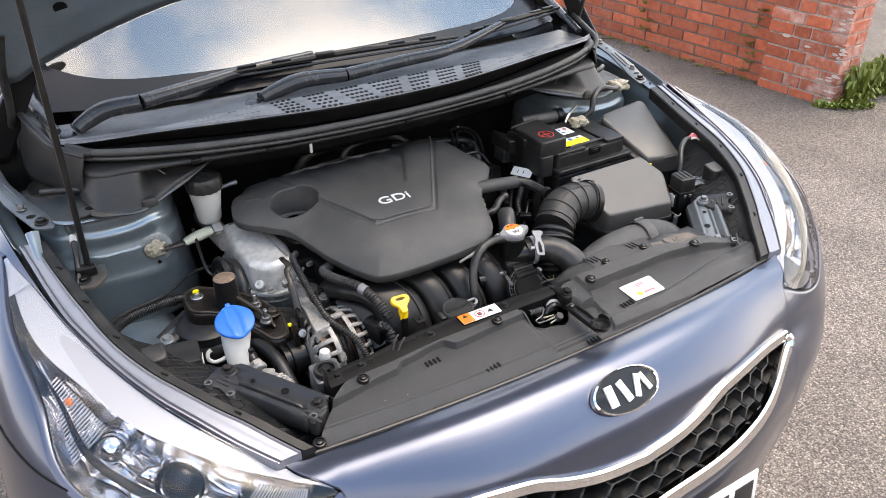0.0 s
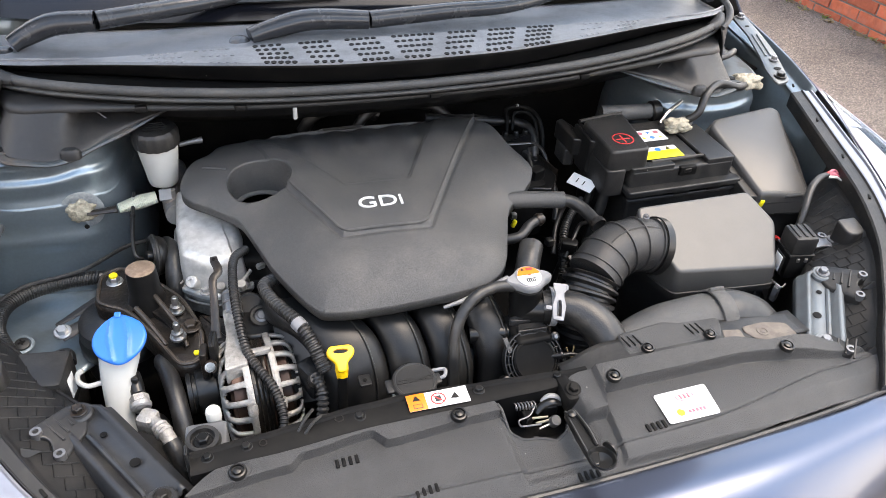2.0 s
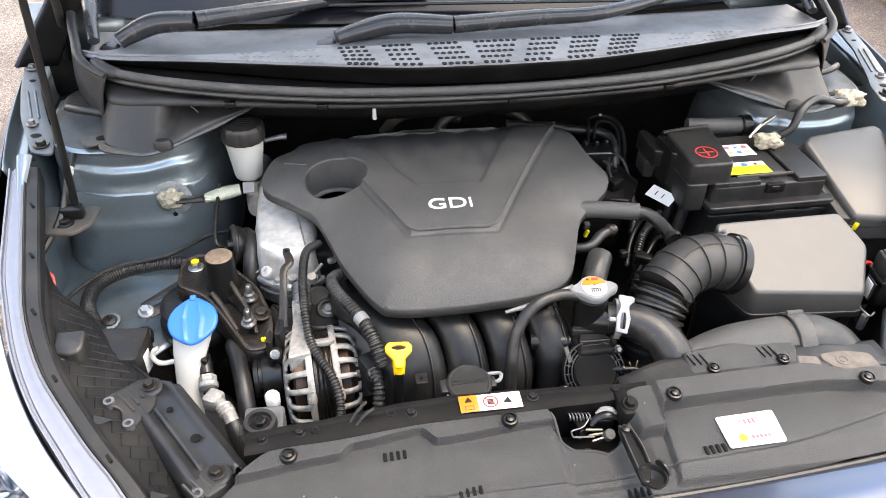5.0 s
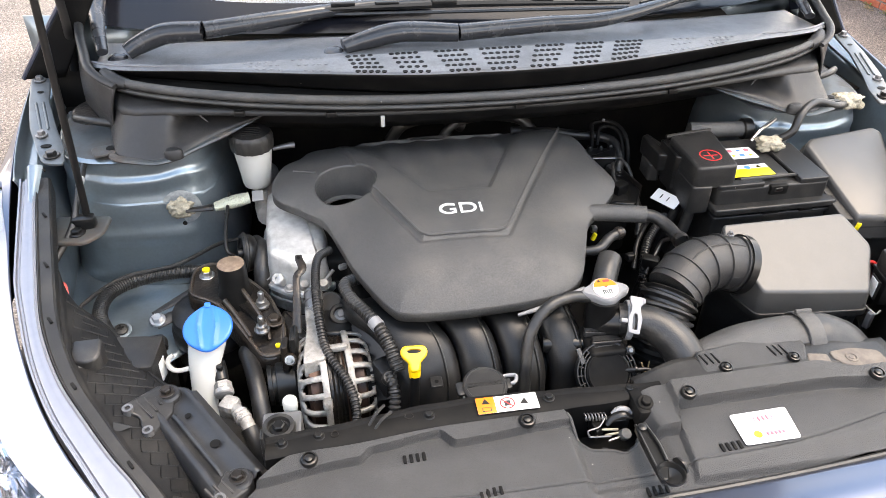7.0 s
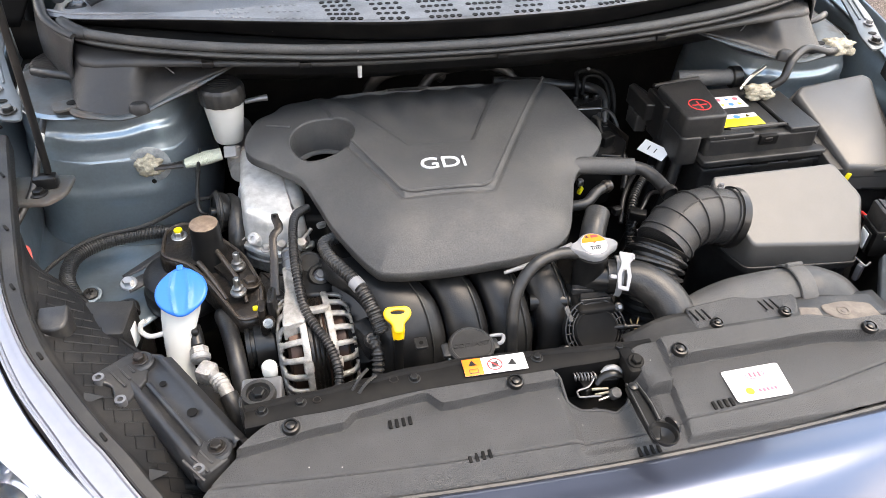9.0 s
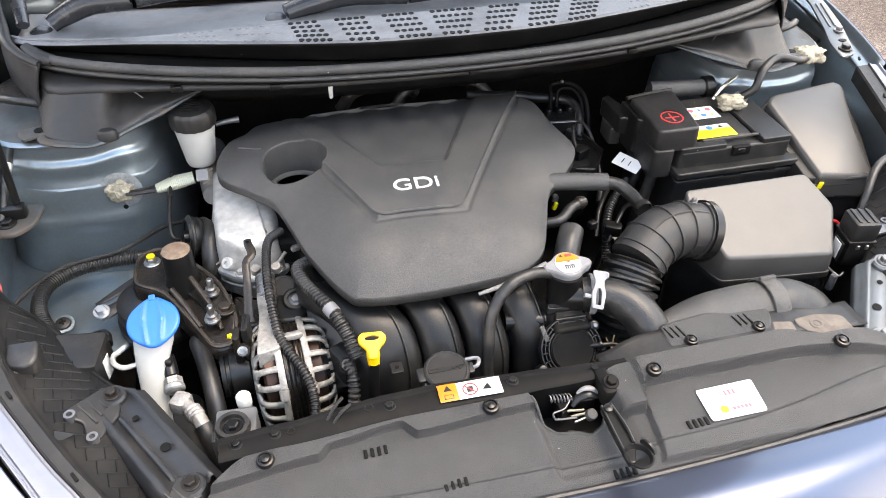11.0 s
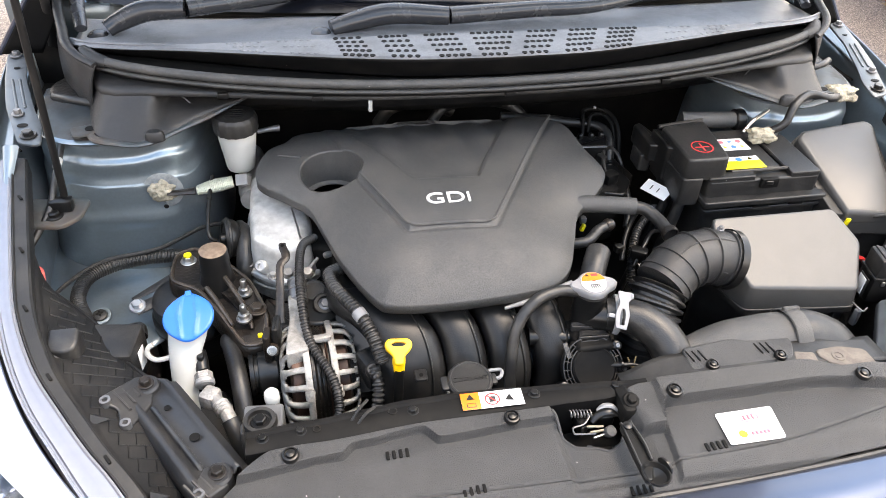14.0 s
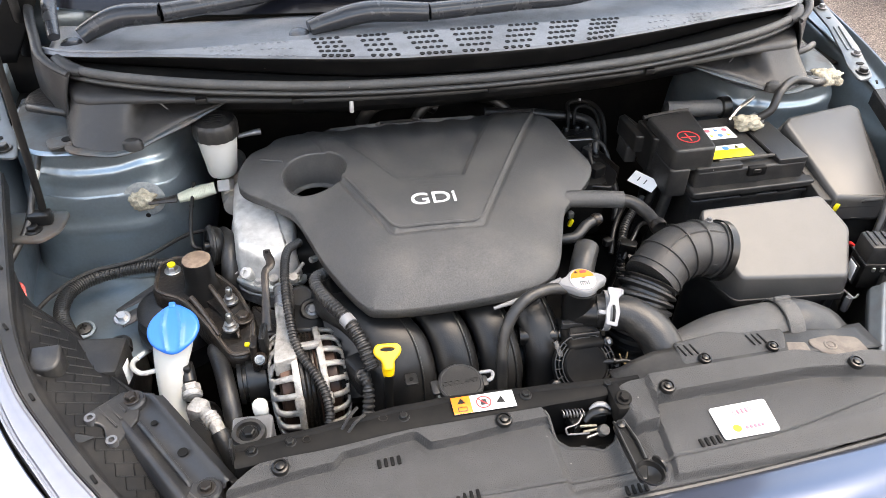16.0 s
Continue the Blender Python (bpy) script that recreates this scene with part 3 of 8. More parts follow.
        return hull(u, lo + (hi - lo) * b, s, off)
    return sheet(fn, nu, nv, flip=(s > 0))


def skin(u0, u1, gap, holes, nu, s):
    """Body skin from u0 to u1 as one even grid, open between gap(u)'s two levels where holes(u) says so."""
    n1, n2, n3 = 16, 10, 24
    bm = bmesh.new()
    cols = []
    for i in range(nu + 1):
        u = u0 + (u1 - u0) * i / nu
        a, b = gap(u)
        vs = [a * k / n1 for k in range(n1)] + [a + (b - a) * k / n2 for k in range(n2)] + [b + (KV - b) * k / n3 for k in range(n3 + 1)]
        cols.append([bm.verts.new(hull(u, v, s)) for v in vs])
    for i in range(nu):
        um = u0 + (u1 - u0) * (i + .5) / nu
        for j in range(n1 + n2 + n3):
            if holes(um) and n1 <= j < n1 + n2:
                continue
            q = (cols[i][j], cols[i + 1][j], cols[i + 1][j + 1], cols[i][j + 1])
            bm.faces.new(tuple(reversed(q)) if s > 0 else q)
    return bm


def front_gap(u):
    if u <= 2.02:
        return curve1(GR_U, GR_TOP, u), curve1(GR_U, GR_LOW, u)
    if u >= 2.25:
        return lens_top(u), lens_low(u)
    k = (u - 2.02) / .23
    k = k * k * (3 - 2 * k)
    return 2.95 + (lens_top(2.25) - 2.95) * k, 3.35 + (lens_low(2.25) - 3.35) * k


def wing_gap(u):
    if u <= LENS_END:
        return lens_top(u), lens_low(u)
    k = min(1, (u - LENS_END) / .5)
    return lens_top(LENS_END) + .7 * k, lens_low(LENS_END) + 1.6 * k


bm = bmesh.new()
for s in (-1, 1):
    half = skin(0, 4.2, front_gap, lambda u: u < 2.02 or u > 2.25, 96, s)
    me = bpy.data.meshes.new("tmp")
    half.to_mesh(me)
    half.free()
    bm.from_mesh(me)
    bpy.data.meshes.remove(me)
bmesh.ops.remove_doubles(bm, verts=[v for v in bm.verts if abs(v.co.x) < .001], dist=0.0004)
bumper = part("front_bumper", bm, "paint", car, "slate blue metallic bumper and nose panel", solid=0.003, sharp=60)
for s in (-1, 1):
    part("front_wing", skin(4.22, 8.0, wing_gap, lambda u: u < LENS_END, 60, s), "paint", car, solid=0.003, sharp=60)


def xin(y):
    return curve1([-.05, .07, .12, .2, .3, .43, .6, .8, 1.1], [.535, .60, .637, .684, .73, .768, .787, .80, .815], y)


def zin(y):
    return curve1([-.05, .061, .159, .3, .43, .6, .7, .8, 1.1], [.812, .848, .874, .897, .912, .94, .957, .968, .995], y)


RAIL_Y = [-.05, -.005, .03, .062, .105, .17, .26, .356, .448, .6, .8, 1.1]
RAIL_X = [.515, .549, .574, .60, .630, .671, .708, .731, .750, .778, .812, .838]
LIP_Y = [-.05, .01, .066, .125, .203, .288, .359, .515, .8, 1.1]
LIP_X = [.556, .604, .642, .680, .716, .744, .764, .790, .829, .844]
# Black edge rail and shiny seal flange along each wing opening
for s in (-1, 1):
    ys = [-0.045 + .625 * k / 48 for k in range(49)]
    loops = []
    for y in ys:
        b, z = curve1(RAIL_Y, RAIL_X, y) + wide(y, s), zin(y)
        a = b - (.021 if s < 0 else .027)
        loops.append([Vector((s * q[0], y, q[1])) for q in ((a, z - .03), (a, z - .004), (a + .003, z - .001), (b - .003, z), (b - .001, z + .003), (b, z + .003), (b, z - .03))])
    bm = bmesh.new()
    rings(bm, loops, True)
    rail = part("wing_edge_rail", tidy(bm), "plastic", car, "black plastic rail along the wing edge")
    for k in range(7):
        y = 0.05 + k * 0.11
        x = curve1(RAIL_Y, RAIL_X, y) + wide(y, s) - .011
        part("rail_slot", box((.004, .014, .003), Matrix.Translation((s * x, y, zin(y))) @ Matrix.Rotation(radians(-32 * s), 4, "Z"), .001), "dark", rail)
    loops = []
    for y in ys:
        a, z = curve1(RAIL_Y, RAIL_X, y) + wide(y, s) + .0015, zin(y)
        b = curve1(LIP_Y, LIP_X, y) + wide(y, s)
        w = b - a
        loops.append([Vector((s * q[0], y, q[1])) for q in ((a, z - .03), (a, z + .001), (a + .003, z + .002), (a + .005, z - .001), (a + w * .4, z - .001), (a + w * .45, z - .0016), (b - .009, z - .001), (b - .007, z - .005), (b - .004, z - .005), (b - .003, z), (b - .0005, z), (b, z - .03))])
    bm = bmesh.new()
    rings(bm, loops, True)
    part("seal_flange", tidy(bm), "flange", car, "shiny grey flange beside the lamp")
    def wing_lip(u, v):
        """Painted lip of the wing behind the rail: a fold down from its edge and a ledge towards the bay."""
        y = .575 + .50 * u
        e = Vector((curve1([.404, .7, 1.1], [.779, .826, .848], y) + wide(y, s), y, curve1([.404, .7, 1.1], [.910, .957, 1.0], y)))
        k = v * 3
        dx, dz = curve1([0, 1, 2, 3], [.002, .006, .012, .034], k), curve1([0, 1, 2, 3], [.0, .010, .024, .027], k)
        return Vector((s * (e.x - dx), y, e.z - dz))
    part("wing_lip", sheet(wing_lip, 16, 9, flip=s < 0), "bay", car, "painted folded lip of the wing", solid=.0015)


# Headlamps: clear lens, bright bowl, projector, indicator and dark back
def headlamp(s):
    lo = lambda u: lens_low(u) - .02
    hi = lambda u: min(lens_top(u) + .004, lens_low(u) - .01)
    bm = strip(2.27, LENS_END - .02, hi, lo, 58, 24, s, 0.002)
    lamp = part("headlamp", bm, "lens", car, "clear headlamp lens over a bright reflector", sharp=0)
    lamp.visible_shadow = False
    bm = sheet(lambda a, b: (lambda u: hull(u, lens_mid(u) + (lo(u) - .005 - lens_mid(u)) * b, s, -.052 - .014 * abs(math.sin(u * 7)) - .012 * math.sin(b * 9 + u * 3)))(2.5 + 3.6 * a), 88, 24, flip=s > 0)
    part("housing", bm, "reflector", lamp, "bright silver reflector housing")
    # pale strip under the lens: the sky's reflection put into its colour
    part("bezel", strip(2.28, LENS_END - .03, hi, lens_mid, 58, 8, s, -.006), "bezel", lamp, "pale grey strip that paints the lens's sky reflection")
    part("bezel_wall", sheet(lambda a, b: hull(2.5 + 3.6 * a, lens_mid(2.5 + 3.6 * a), s, -.006 - .06 * b), 44, 3), "reflector", lamp)
    part("lower_wall", sheet(lambda a, b: hull(2.5 + 3.9 * a, lens_low(2.5 + 3.9 * a) - .01, s, -.004 - .06 * b), 44, 3), "reflector", lamp)
    for u, r, mt in ((3.72, .030, "gloss"), (4.55, .026, "reflector"), (3.05, .022, "gloss")):
        v = (lens_mid(u) + lens_low(u)) / 2 - .1
        c = hull(u, v, s, -0.058)
        m = axis(c, Vector((s * .45, -.8, .45)))
        part("bowl", lathe([(r * 1.35, -.02), (r * 1.32, .010), (r * 1.2, .014), (r * 1.02, .004)], m, 36, caps=(False, False)), "reflector", lamp, "silver bowl")
        part("projector_lens", lathe([(r, .0), (r * .95, .010), (r * .75, .018), (r * .4, .023), (.001, .025)], m, 36), mt, lamp)
    part("tail_fill", strip(6.25, LENS_END, lambda u: max(0, lens_top(u) - .03), lambda u: lens_low(u) + .03, 16, 5, s, -.004), "bezel", lamp)
    bm = bmesh.new()
    for k in range(20):
        u = 2.55 + k * 0.03
        tube([hull(u, lens_mid(u) + .1, s, -.018), hull(u, lens_low(u) - .1, s, -.018)], .0016, 5, 1, bm=bm)
    part("reflector_ribs", bm, "steel", lamp)
    bm = bmesh.new()
    for k in range(22):
        u = 4.62 + k * 0.035
        tube([hull(u, lens_mid(u) + .2 * (lens_low(u) - lens_mid(u)), s, -.020), hull(u - .02, lens_low(u) - .1, s, -.020)], .0016, 5, 1, bm=bm)
    part("indicator_ribs", bm, "steel", lamp)
    part("divider", strip(2.6, 5.6, lambda u: lens_mid(u) + .62 * (lens_low(u) - lens_mid(u)), lambda u: lens_mid(u) + .72 * (lens_low(u) - lens_mid(u)), 30, 2, s, -.016), "gloss", lamp, solid=.004)
    part("indicator_bulb", lathe([(.001, -.008), (.005, -.005), (.006, .003), (.003, .008), (.001, .009)], axis(hull(5.1, .95, s, -.024), (0, -1, 0)), 14), "orange", lamp, "orange indicator bulb")
    return lamp


for s in (-1, 1):
    headlamp(s)
    part("shut_line", tube([hull(4.45 + .28 * k, 2.05 + .06 * k, s, .0006) for k in range(7)], .0016, 5, 3), "dark", car)

# Grille: bright surround, honeycomb and dark backing
def grille_edge(side, n=28):
    us = [2.02 * k / n for k in range(n + 1)]
    f = GR_TOP if side == "top" else GR_LOW
    right = [hull(u, curve1(GR_U, f, u), 1, 0.004) for u in us]
    left = [hull(u, curve1(GR_U, f, u), -1, 0.004) for u in reversed(us[1:])]
    return left + right


grille = part("grille", strip(0, 2.02, lambda u: curve1(GR_U, GR_TOP, u) - .1, lambda u: curve1(GR_U, GR_LOW, u) + .1, 20, 8, 1, -0.045), "dark", car, "black honeycomb grille with a bright surround")
part("backing", strip(0, 2.02, lambda u: curve1(GR_U, GR_TOP, u) - .1, lambda u: curve1(GR_U, GR_LOW, u) + .1, 20, 8, -1, -0.045), "dark", grille)
top, low = grille_edge("top"), grille_edge("low")
for name, line, wd in (("upper_trim", top, .011), ("lower_trim", low, .013)):
    loops = []
    for i, p in enumerate(line):
        t = (line[min(i + 1, len(line) - 1)] - line[max(i - 1, 0)]).normalized()
        out = t.cross(Vector((0, .35, 1))).normalized()
        if out.y > 0:
            out = -out
        up = out.cross(t).normalized()
        loops.append([p + up * a + out * b for a, b in ((-wd, -.012), (-wd, .001), (-wd * .7, .005), (wd * .7, .005), (wd, .001), (wd, -.012))])
    bm = bmesh.new()
    rings(bm, loops)
    part(name, tidy(bm), "chrome", grille, "bright chrome trim strip")
for e in (0, -1):
    part("end_trim", tube([top[e], (top[e] + low[e]) / 2 + Vector((.006 if e else -.006, 0, 0)), low[e]], .0105, 8, 6), "chrome", grille)


def grille_mesh():
    bm = bmesh.new()
    cu, rv = 0.20, 0.40
    for col in range(-11, 12):
        for row in range(-3, 7):
            uc, vc = col * cu, 2.7 + (row + (0.5 if col % 2 else 0)) * rv
            if abs(uc) > 2.02:
                continue
            lo, hi = curve1(GR_U, GR_TOP, abs(uc)), curve1(GR_U, GR_LOW, abs(uc))
            if not lo - .16 < vc < hi + .16:
                continue
            pts = []
            for a, b in ((-.667, 0), (-.333, -.5), (.333, -.5), (.667, 0), (.333, .5), (-.333, .5)):
                u, v = uc + a * cu, vc + b * rv
                pts.append(hull(min(abs(u), 2.1), min(max(v, 2.3), 4.7), 1 if u >= 0 else -1, -0.012))
            c = sum(pts, Vector()) / 6
            back = Vector((0, .018, 0))
            a = [bm.verts.new(p) for p in pts]
            b = [bm.verts.new(c + (p - c) * .90 - back * .15) for p in pts]
            d = [bm.verts.new(c + (p - c) * .80 + back) for p in pts]
            for i in range(6):
                j = (i + 1) % 6
                bm.faces.new((a[i], a[j], b[j], b[i]))
                bm.faces.new((b[i], b[j], d[j], d[i]))
    return tidy(bm)


part("honeycomb", grille_mesh(), "gloss", grille)

# Badge: dark oval with a bright rim and raised letters
bc = hull(0, 1.5, 1, 0.0)
bn = (hull(0, 1.5, 1, 0.01) - bc).normalized()
badge_m = Matrix.Translation(bc + bn * .004) @ Matrix((Vector((1, 0, 0)), bn.cross(Vector((1, 0, 0))), bn)).transposed().to_4x4()
oval = Matrix.Diagonal((1, .52, 1, 1))
badge = part("badge", lathe([(.066, -.006), (.066, .003), (.064, .0045), (.001, .006)], badge_m @ oval, 48), "gloss", car, "oval badge with white marks on black")
part("rim", lathe([(.0645, 0), (.0645, .005), (.067, .007), (.0705, .005), (.0715, -.004)], badge_m @ oval, 48, caps=(False, False)), "chrome", badge)
def stroke(x0, y0, x1, y1, w):
    m = badge_m @ Matrix.Translation((0, 0, .0065))
    d = Vector((x1 - x0, y1 - y0, 0))
    nrm = Vector((-d.y, d.x, 0)).normalized() * w / 2
    a, b = Vector((x0, y0, 0)), Vector((x1, y1, 0))
    lo = [m @ (q + Vector((0, 0, -.002))) for q in (a - nrm, b - nrm, b + nrm, a + nrm)]
    bm = bmesh.new()
    rings(bm, [lo, [p + bn * .004 for p in lo]])
    return part("mark", tidy(bm), "letter", badge, smooth=False)
for q in ((-.036, -.018, -.036, .018, .016), (-.012, .018, -.002, -.018, .013), (.014, -.018, .028, .018, .011), (.034, .016, .044, -.014, .009)):
    stroke(*q)

# Number plate, set low on the bumper, with plain bars for its marks
pc = Vector((0, -.297, .50))
plate = part("number_plate", box((.52, .005, .111), Matrix.Translation(pc) @ Matrix.Rotation(radians(-6), 4, "X"), .002), "paper", car, "white number plate")
for k in range(7):
    part("mark", box((.05, .002, .075), Matrix.Translation(pc + Vector((-.21 + k * .067 + (.03 if k > 3 else 0), -.003, 0))) @ Matrix.Rotation(radians(-6), 4, "X"), .0005), "ink", plate)

# ---- engine bay shell ----
def smooth0(t):
    t = min(1, max(0, t))
    return t * t * (3 - 2 * t)


for s in (-1, 1):
    # inner wing: down from the rail to the chassis leg
    def apron(u, v):
        y = -.05 + 1.0 * u
        top = Vector((xin(y) + wide(y, s) + .004, y, zin(y) - .028))
        z = top.z + (.715 - top.z) * min(1, v * 1.6)
        x = top.x - .02 * math.sin(min(1, v * 1.6) * math.pi) - .02 * min(1, v * 1.6)
        if v > .625:
            x -= (v - .625) / .375 * (.05 + .15 * smooth0((y - .30) / .12) if s < 0 else .02)
            z -= (v - .625) / .375 * .015
        return Vector((s * x, y, z))
    part("inner_wing", sheet(apron, 24, 24, flip=s < 0), "bay", car, "painted inner wing", solid=.002)

    # suspension tower
    def tower(u, v):
        a = math.pi * (1.0 + 1.0 * u)
        h = [(.238, .70), (.229, .75), (.222, .80), (.2145, .856), (.2115, .866), (.2075, .880), (.2070, .900), (.2005, .912), (.198, .93), (.19, .942), (.02, .947)]
        r = curve1([k / 10 for k in range(11)], [q[0] for q in h], v)
        z = curve1([k / 10 for k in range(11)], [q[1] for q in h], v)
        r += .004 * math.exp(-((z - .80) / .012) ** 2) * smooth0((a - 4.0) * 2) * smooth0((5.4 - a) * 2)
        return Vector((s * (.632 - r * .68 * math.copysign(abs(math.cos(a)) ** .62, math.cos(a))), .815 - r * 1.02 * abs(math.sin(a)) ** .62, z + (.003 * math.sin(a * 9) if .86 < z < .93 else 0)))
    bm = tidy(sheet(tower, 48, 64))
    for f in bm.faces:
        f.material_index = 1 if f.calc_center_median().z > .9415 else 0
    tower_ob = part("suspension_tower", bm, ["bay", "tower"], car, "painted suspension tower", solid=.002)
    part("mount_plate", moved(slab(rect(-.030, -.016, .030, .016), 0, .004, .010, .0012), Matrix.Translation((s * .665, .632, .949)) @ Matrix.Rotation(radians(-20 * s), 4, "Z")), "tower", tower_ob)
    part("plate_hole", lathe([(.008, 0), (.008, .0008), (.0003, .0008)], Matrix.Translation((s * .665, .632, .9532)), 16), "dark", tower_ob)
    part("drain_hose", tube([(s * .735, .73, .965), (s * .70, .70, .972), (s * .665, .69, .968), (s * .64, .69, .955)], .007, 10, 8), "rubber", tower_ob)
    part("strut_cap", lathe([(.060, 0), (.058, .004), (.044, .007), (.018, .008), (.014, .016), (.001, .017)], Matrix.Translation((s * .70, .80, .944)), 28), "iron", tower_ob, "dirty strut top mount")
    # pressed dimples, a drain hole and a bead of sealant on the tower's face
    for x, z in ((.648, .868), (.638, .852), (.565, .868), (.556, .868), (.565, .856), (.556, .856)):
        y = .815 - .217 * math.sin(math.acos(max(-1, min(1, (x - .60) / -.176))))
        part("dimple", lathe([(.0035, -.001), (.003, .0006), (.0002, .0012)], axis((s * x, y - .001, z), (0, -1, .15)), 10), "bay", tower_ob)
    part("drain_hole", lathe([(.004, 0), (.004, .0008), (.0002, .0008)], axis((s * .567, .594, .818), (0, -1, .1)), 12), "dark", tower_ob)
    part("sealant_bead", tube([(s * x, y, z) for x, y, z in ((.665, .625, .948), (.652, .600, .95), (.62, .586, .949), (.589, .578, .948), (.56, .588, .949), (.537, .604, .952), (.47, .637, .966), (.41, .668, .982))], [.006, .008, .006, .007, .006, .007, .005, .005], 8, 6, squash=.6), "tower", tower_ob, "painted sealant bead")

# bulkhead, tray and front panel carry the bay's deep shade in their colour
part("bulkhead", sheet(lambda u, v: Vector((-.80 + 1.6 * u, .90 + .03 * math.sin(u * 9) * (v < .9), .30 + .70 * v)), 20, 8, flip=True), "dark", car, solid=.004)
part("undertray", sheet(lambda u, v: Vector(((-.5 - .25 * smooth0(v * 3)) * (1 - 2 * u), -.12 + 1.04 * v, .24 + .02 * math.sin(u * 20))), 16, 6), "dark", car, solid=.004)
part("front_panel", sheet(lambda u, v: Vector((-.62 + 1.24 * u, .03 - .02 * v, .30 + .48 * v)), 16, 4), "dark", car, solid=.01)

# ---- scuttle, screen, wipers ----
def cowl_y(x):
    """Front lip of the scuttle's top."""
    return curve1([0, .15, .3, .5, .65, .72], [.578, .586, .6166, .672, .714, .76], abs(x))


def cowl_z(x):
    return 1.073 - .035 * x * x


def seal_y(x):
    return curve1([0, .15, .27, .35, .45, .57, .645, .70], [.575, .580, .590, .603, .624, .662, .700, .74], abs(x))


def seal_z(x):
    return 1.030 + .011 * min(1.2, abs(x) / .64) ** 2


def ledge_front(x):
    return curve1([0, .12, .27, .37, .5, .58, .64, .665, .70], [.579, .581, .592, .608, .632, .645, .656, .70, .76], abs(x))


XE = .69
LEDGE_Z = 1.006
def cowl_crest(x):
    """Depth of the raised vent band: it narrows towards both ends."""
    return max(.012, .677 + .06 * x * x - cowl_y(x))


def cowl_h(d, c=.09):
    """Height of the scuttle's top above its front lip, d behind that lip, where the band is c deep."""
    knots = [0, .004, c - .004, c + .002, c + .010, .30]
    high = [-.003, 0, .002, -.001, -.010, -.022]
    for a, b, p, q in zip(knots, knots[1:], high, high[1:]):
        if d <= b:
            return p + (q - p) * max(0, d - a) / (b - a)
    return high[-1]


def cowl_top(u, v):
    x = -XE + 2 * XE * u
    y0, z0 = cowl_y(x), cowl_z(x)
    if v < .15:
        # face under the overhanging lip, falling back to a gutter
        f = v / .15
        low = Vector((x, max(seal_y(x), y0) + .024, seal_z(x) - .003))
        return low.lerp(Vector((x, y0 + .0006, z0 - .005)), f)
    reach = max(.02, .835 + .05 * (x / .7) ** 4 - y0)
    c = cowl_crest(x)
    knots = [0, .002, .005, .2 * c + .006, .5 * c + .004, c - .004, c - .001, c + .002, c + .010, c + .02]
    n = len(knots) - 1
    k = (v - .15) / .85 * (n + 4)
    if k <= n:
        i = min(int(k), n - 1)
        d = knots[i] + (knots[i + 1] - knots[i]) * (k - i)
    else:
        d = c + .02 + (reach - c - .02) * (k - n) / 4 if reach > c + .02 else c + .02
    d = min(d, reach)
    return Vector((x, y0 + d, z0 + cowl_h(d, c)))


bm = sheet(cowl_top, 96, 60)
# faces below the lip turn smooth black, their shade held in the colour too
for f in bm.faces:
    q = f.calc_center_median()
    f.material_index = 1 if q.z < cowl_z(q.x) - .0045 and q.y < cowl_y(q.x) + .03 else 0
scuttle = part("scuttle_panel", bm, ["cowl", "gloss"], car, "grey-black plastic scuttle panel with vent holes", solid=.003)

# vent fields of round holes: front and back corners of each field
hole_bm = lathe([(.0046, -.001), (.0046, .0007), (.0003, .0005)], None, 10)
hole_mesh = bpy.data.meshes.new("vent_hole")
hole_bm.to_mesh(hole_mesh)
hole_bm.free()
hole_mesh.materials.append(M["dark"])
dimple_bm = lathe([(.0042, -.0005), (.003, .0010), (.0005, .0012)], None, 8)
dimple_mesh = bpy.data.meshes.new("blind_dimple")
dimple_bm.to_mesh(dimple_mesh)
dimple_bm.free()
dimple_mesh.materials.append(M["cowl"])


def vent_field(name, mesh, a0, a1, b0, b1, rows=5, pitch=.0115):
    for r in range(rows):
        f = r / (rows - 1)
        lo, hi = a0 + (b0 - a0) * f, a1 + (b1 - a1) * f
        n = max(3, round((hi - lo) / pitch))
        for k in range(n):
            x = lo + (hi - lo) * (k + .5) / n
            c = cowl_crest(x)
            d = .007 + (c - .015) * f
            if d > c - .003:
                continue
            hole = new(name, mesh)
            hole.parent = scuttle
            hole.location = Vector((x, cowl_y(x) + d, cowl_z(x) + cowl_h(d, c))) - WHERE[scuttle.name]


for q in ((-.256, -.203, -.268, -.218), (-.181, -.131, -.193, -.141), (-.104, -.049, -.116, -.060), (-.035, .012, -.036, .044), (.033, .082, .066, .123), (.108, .159, .142, .197), (.181, .236, .217, .273)):
    vent_field("vent_hole", hole_mesh, *q)
for q in ((-.42, -.37, -.44, -.38), (-.34, -.29, -.36, -.30), (.30, .35, .33, .38), (.38, .43, .41, .46)):
    vent_field("blind_dimple", dimple_mesh, *q, rows=3, pitch=.012)


def seal_line(dz, dy, n=48, e=.647):
    out = []
    for k in range(n + 1):
        x = -e + 2 * e * k / n
        out.append(Vector((x, seal_y(x) + dy, seal_z(x) + dz)))
    return out


seal = part("bonnet_seal", tube(seal_line(0, -.002), .0075, 12, 1), "cover", scuttle, "black rubber bonnet seal")
part("seal_lip", tube(seal_line(-.013, -.003), .004, 8, 1), "cover", seal)
# near-black sheet that paints the shade of the cavity under the lip
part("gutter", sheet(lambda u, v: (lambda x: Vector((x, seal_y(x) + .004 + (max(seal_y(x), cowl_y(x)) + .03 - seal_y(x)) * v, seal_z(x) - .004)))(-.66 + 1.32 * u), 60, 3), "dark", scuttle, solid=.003)
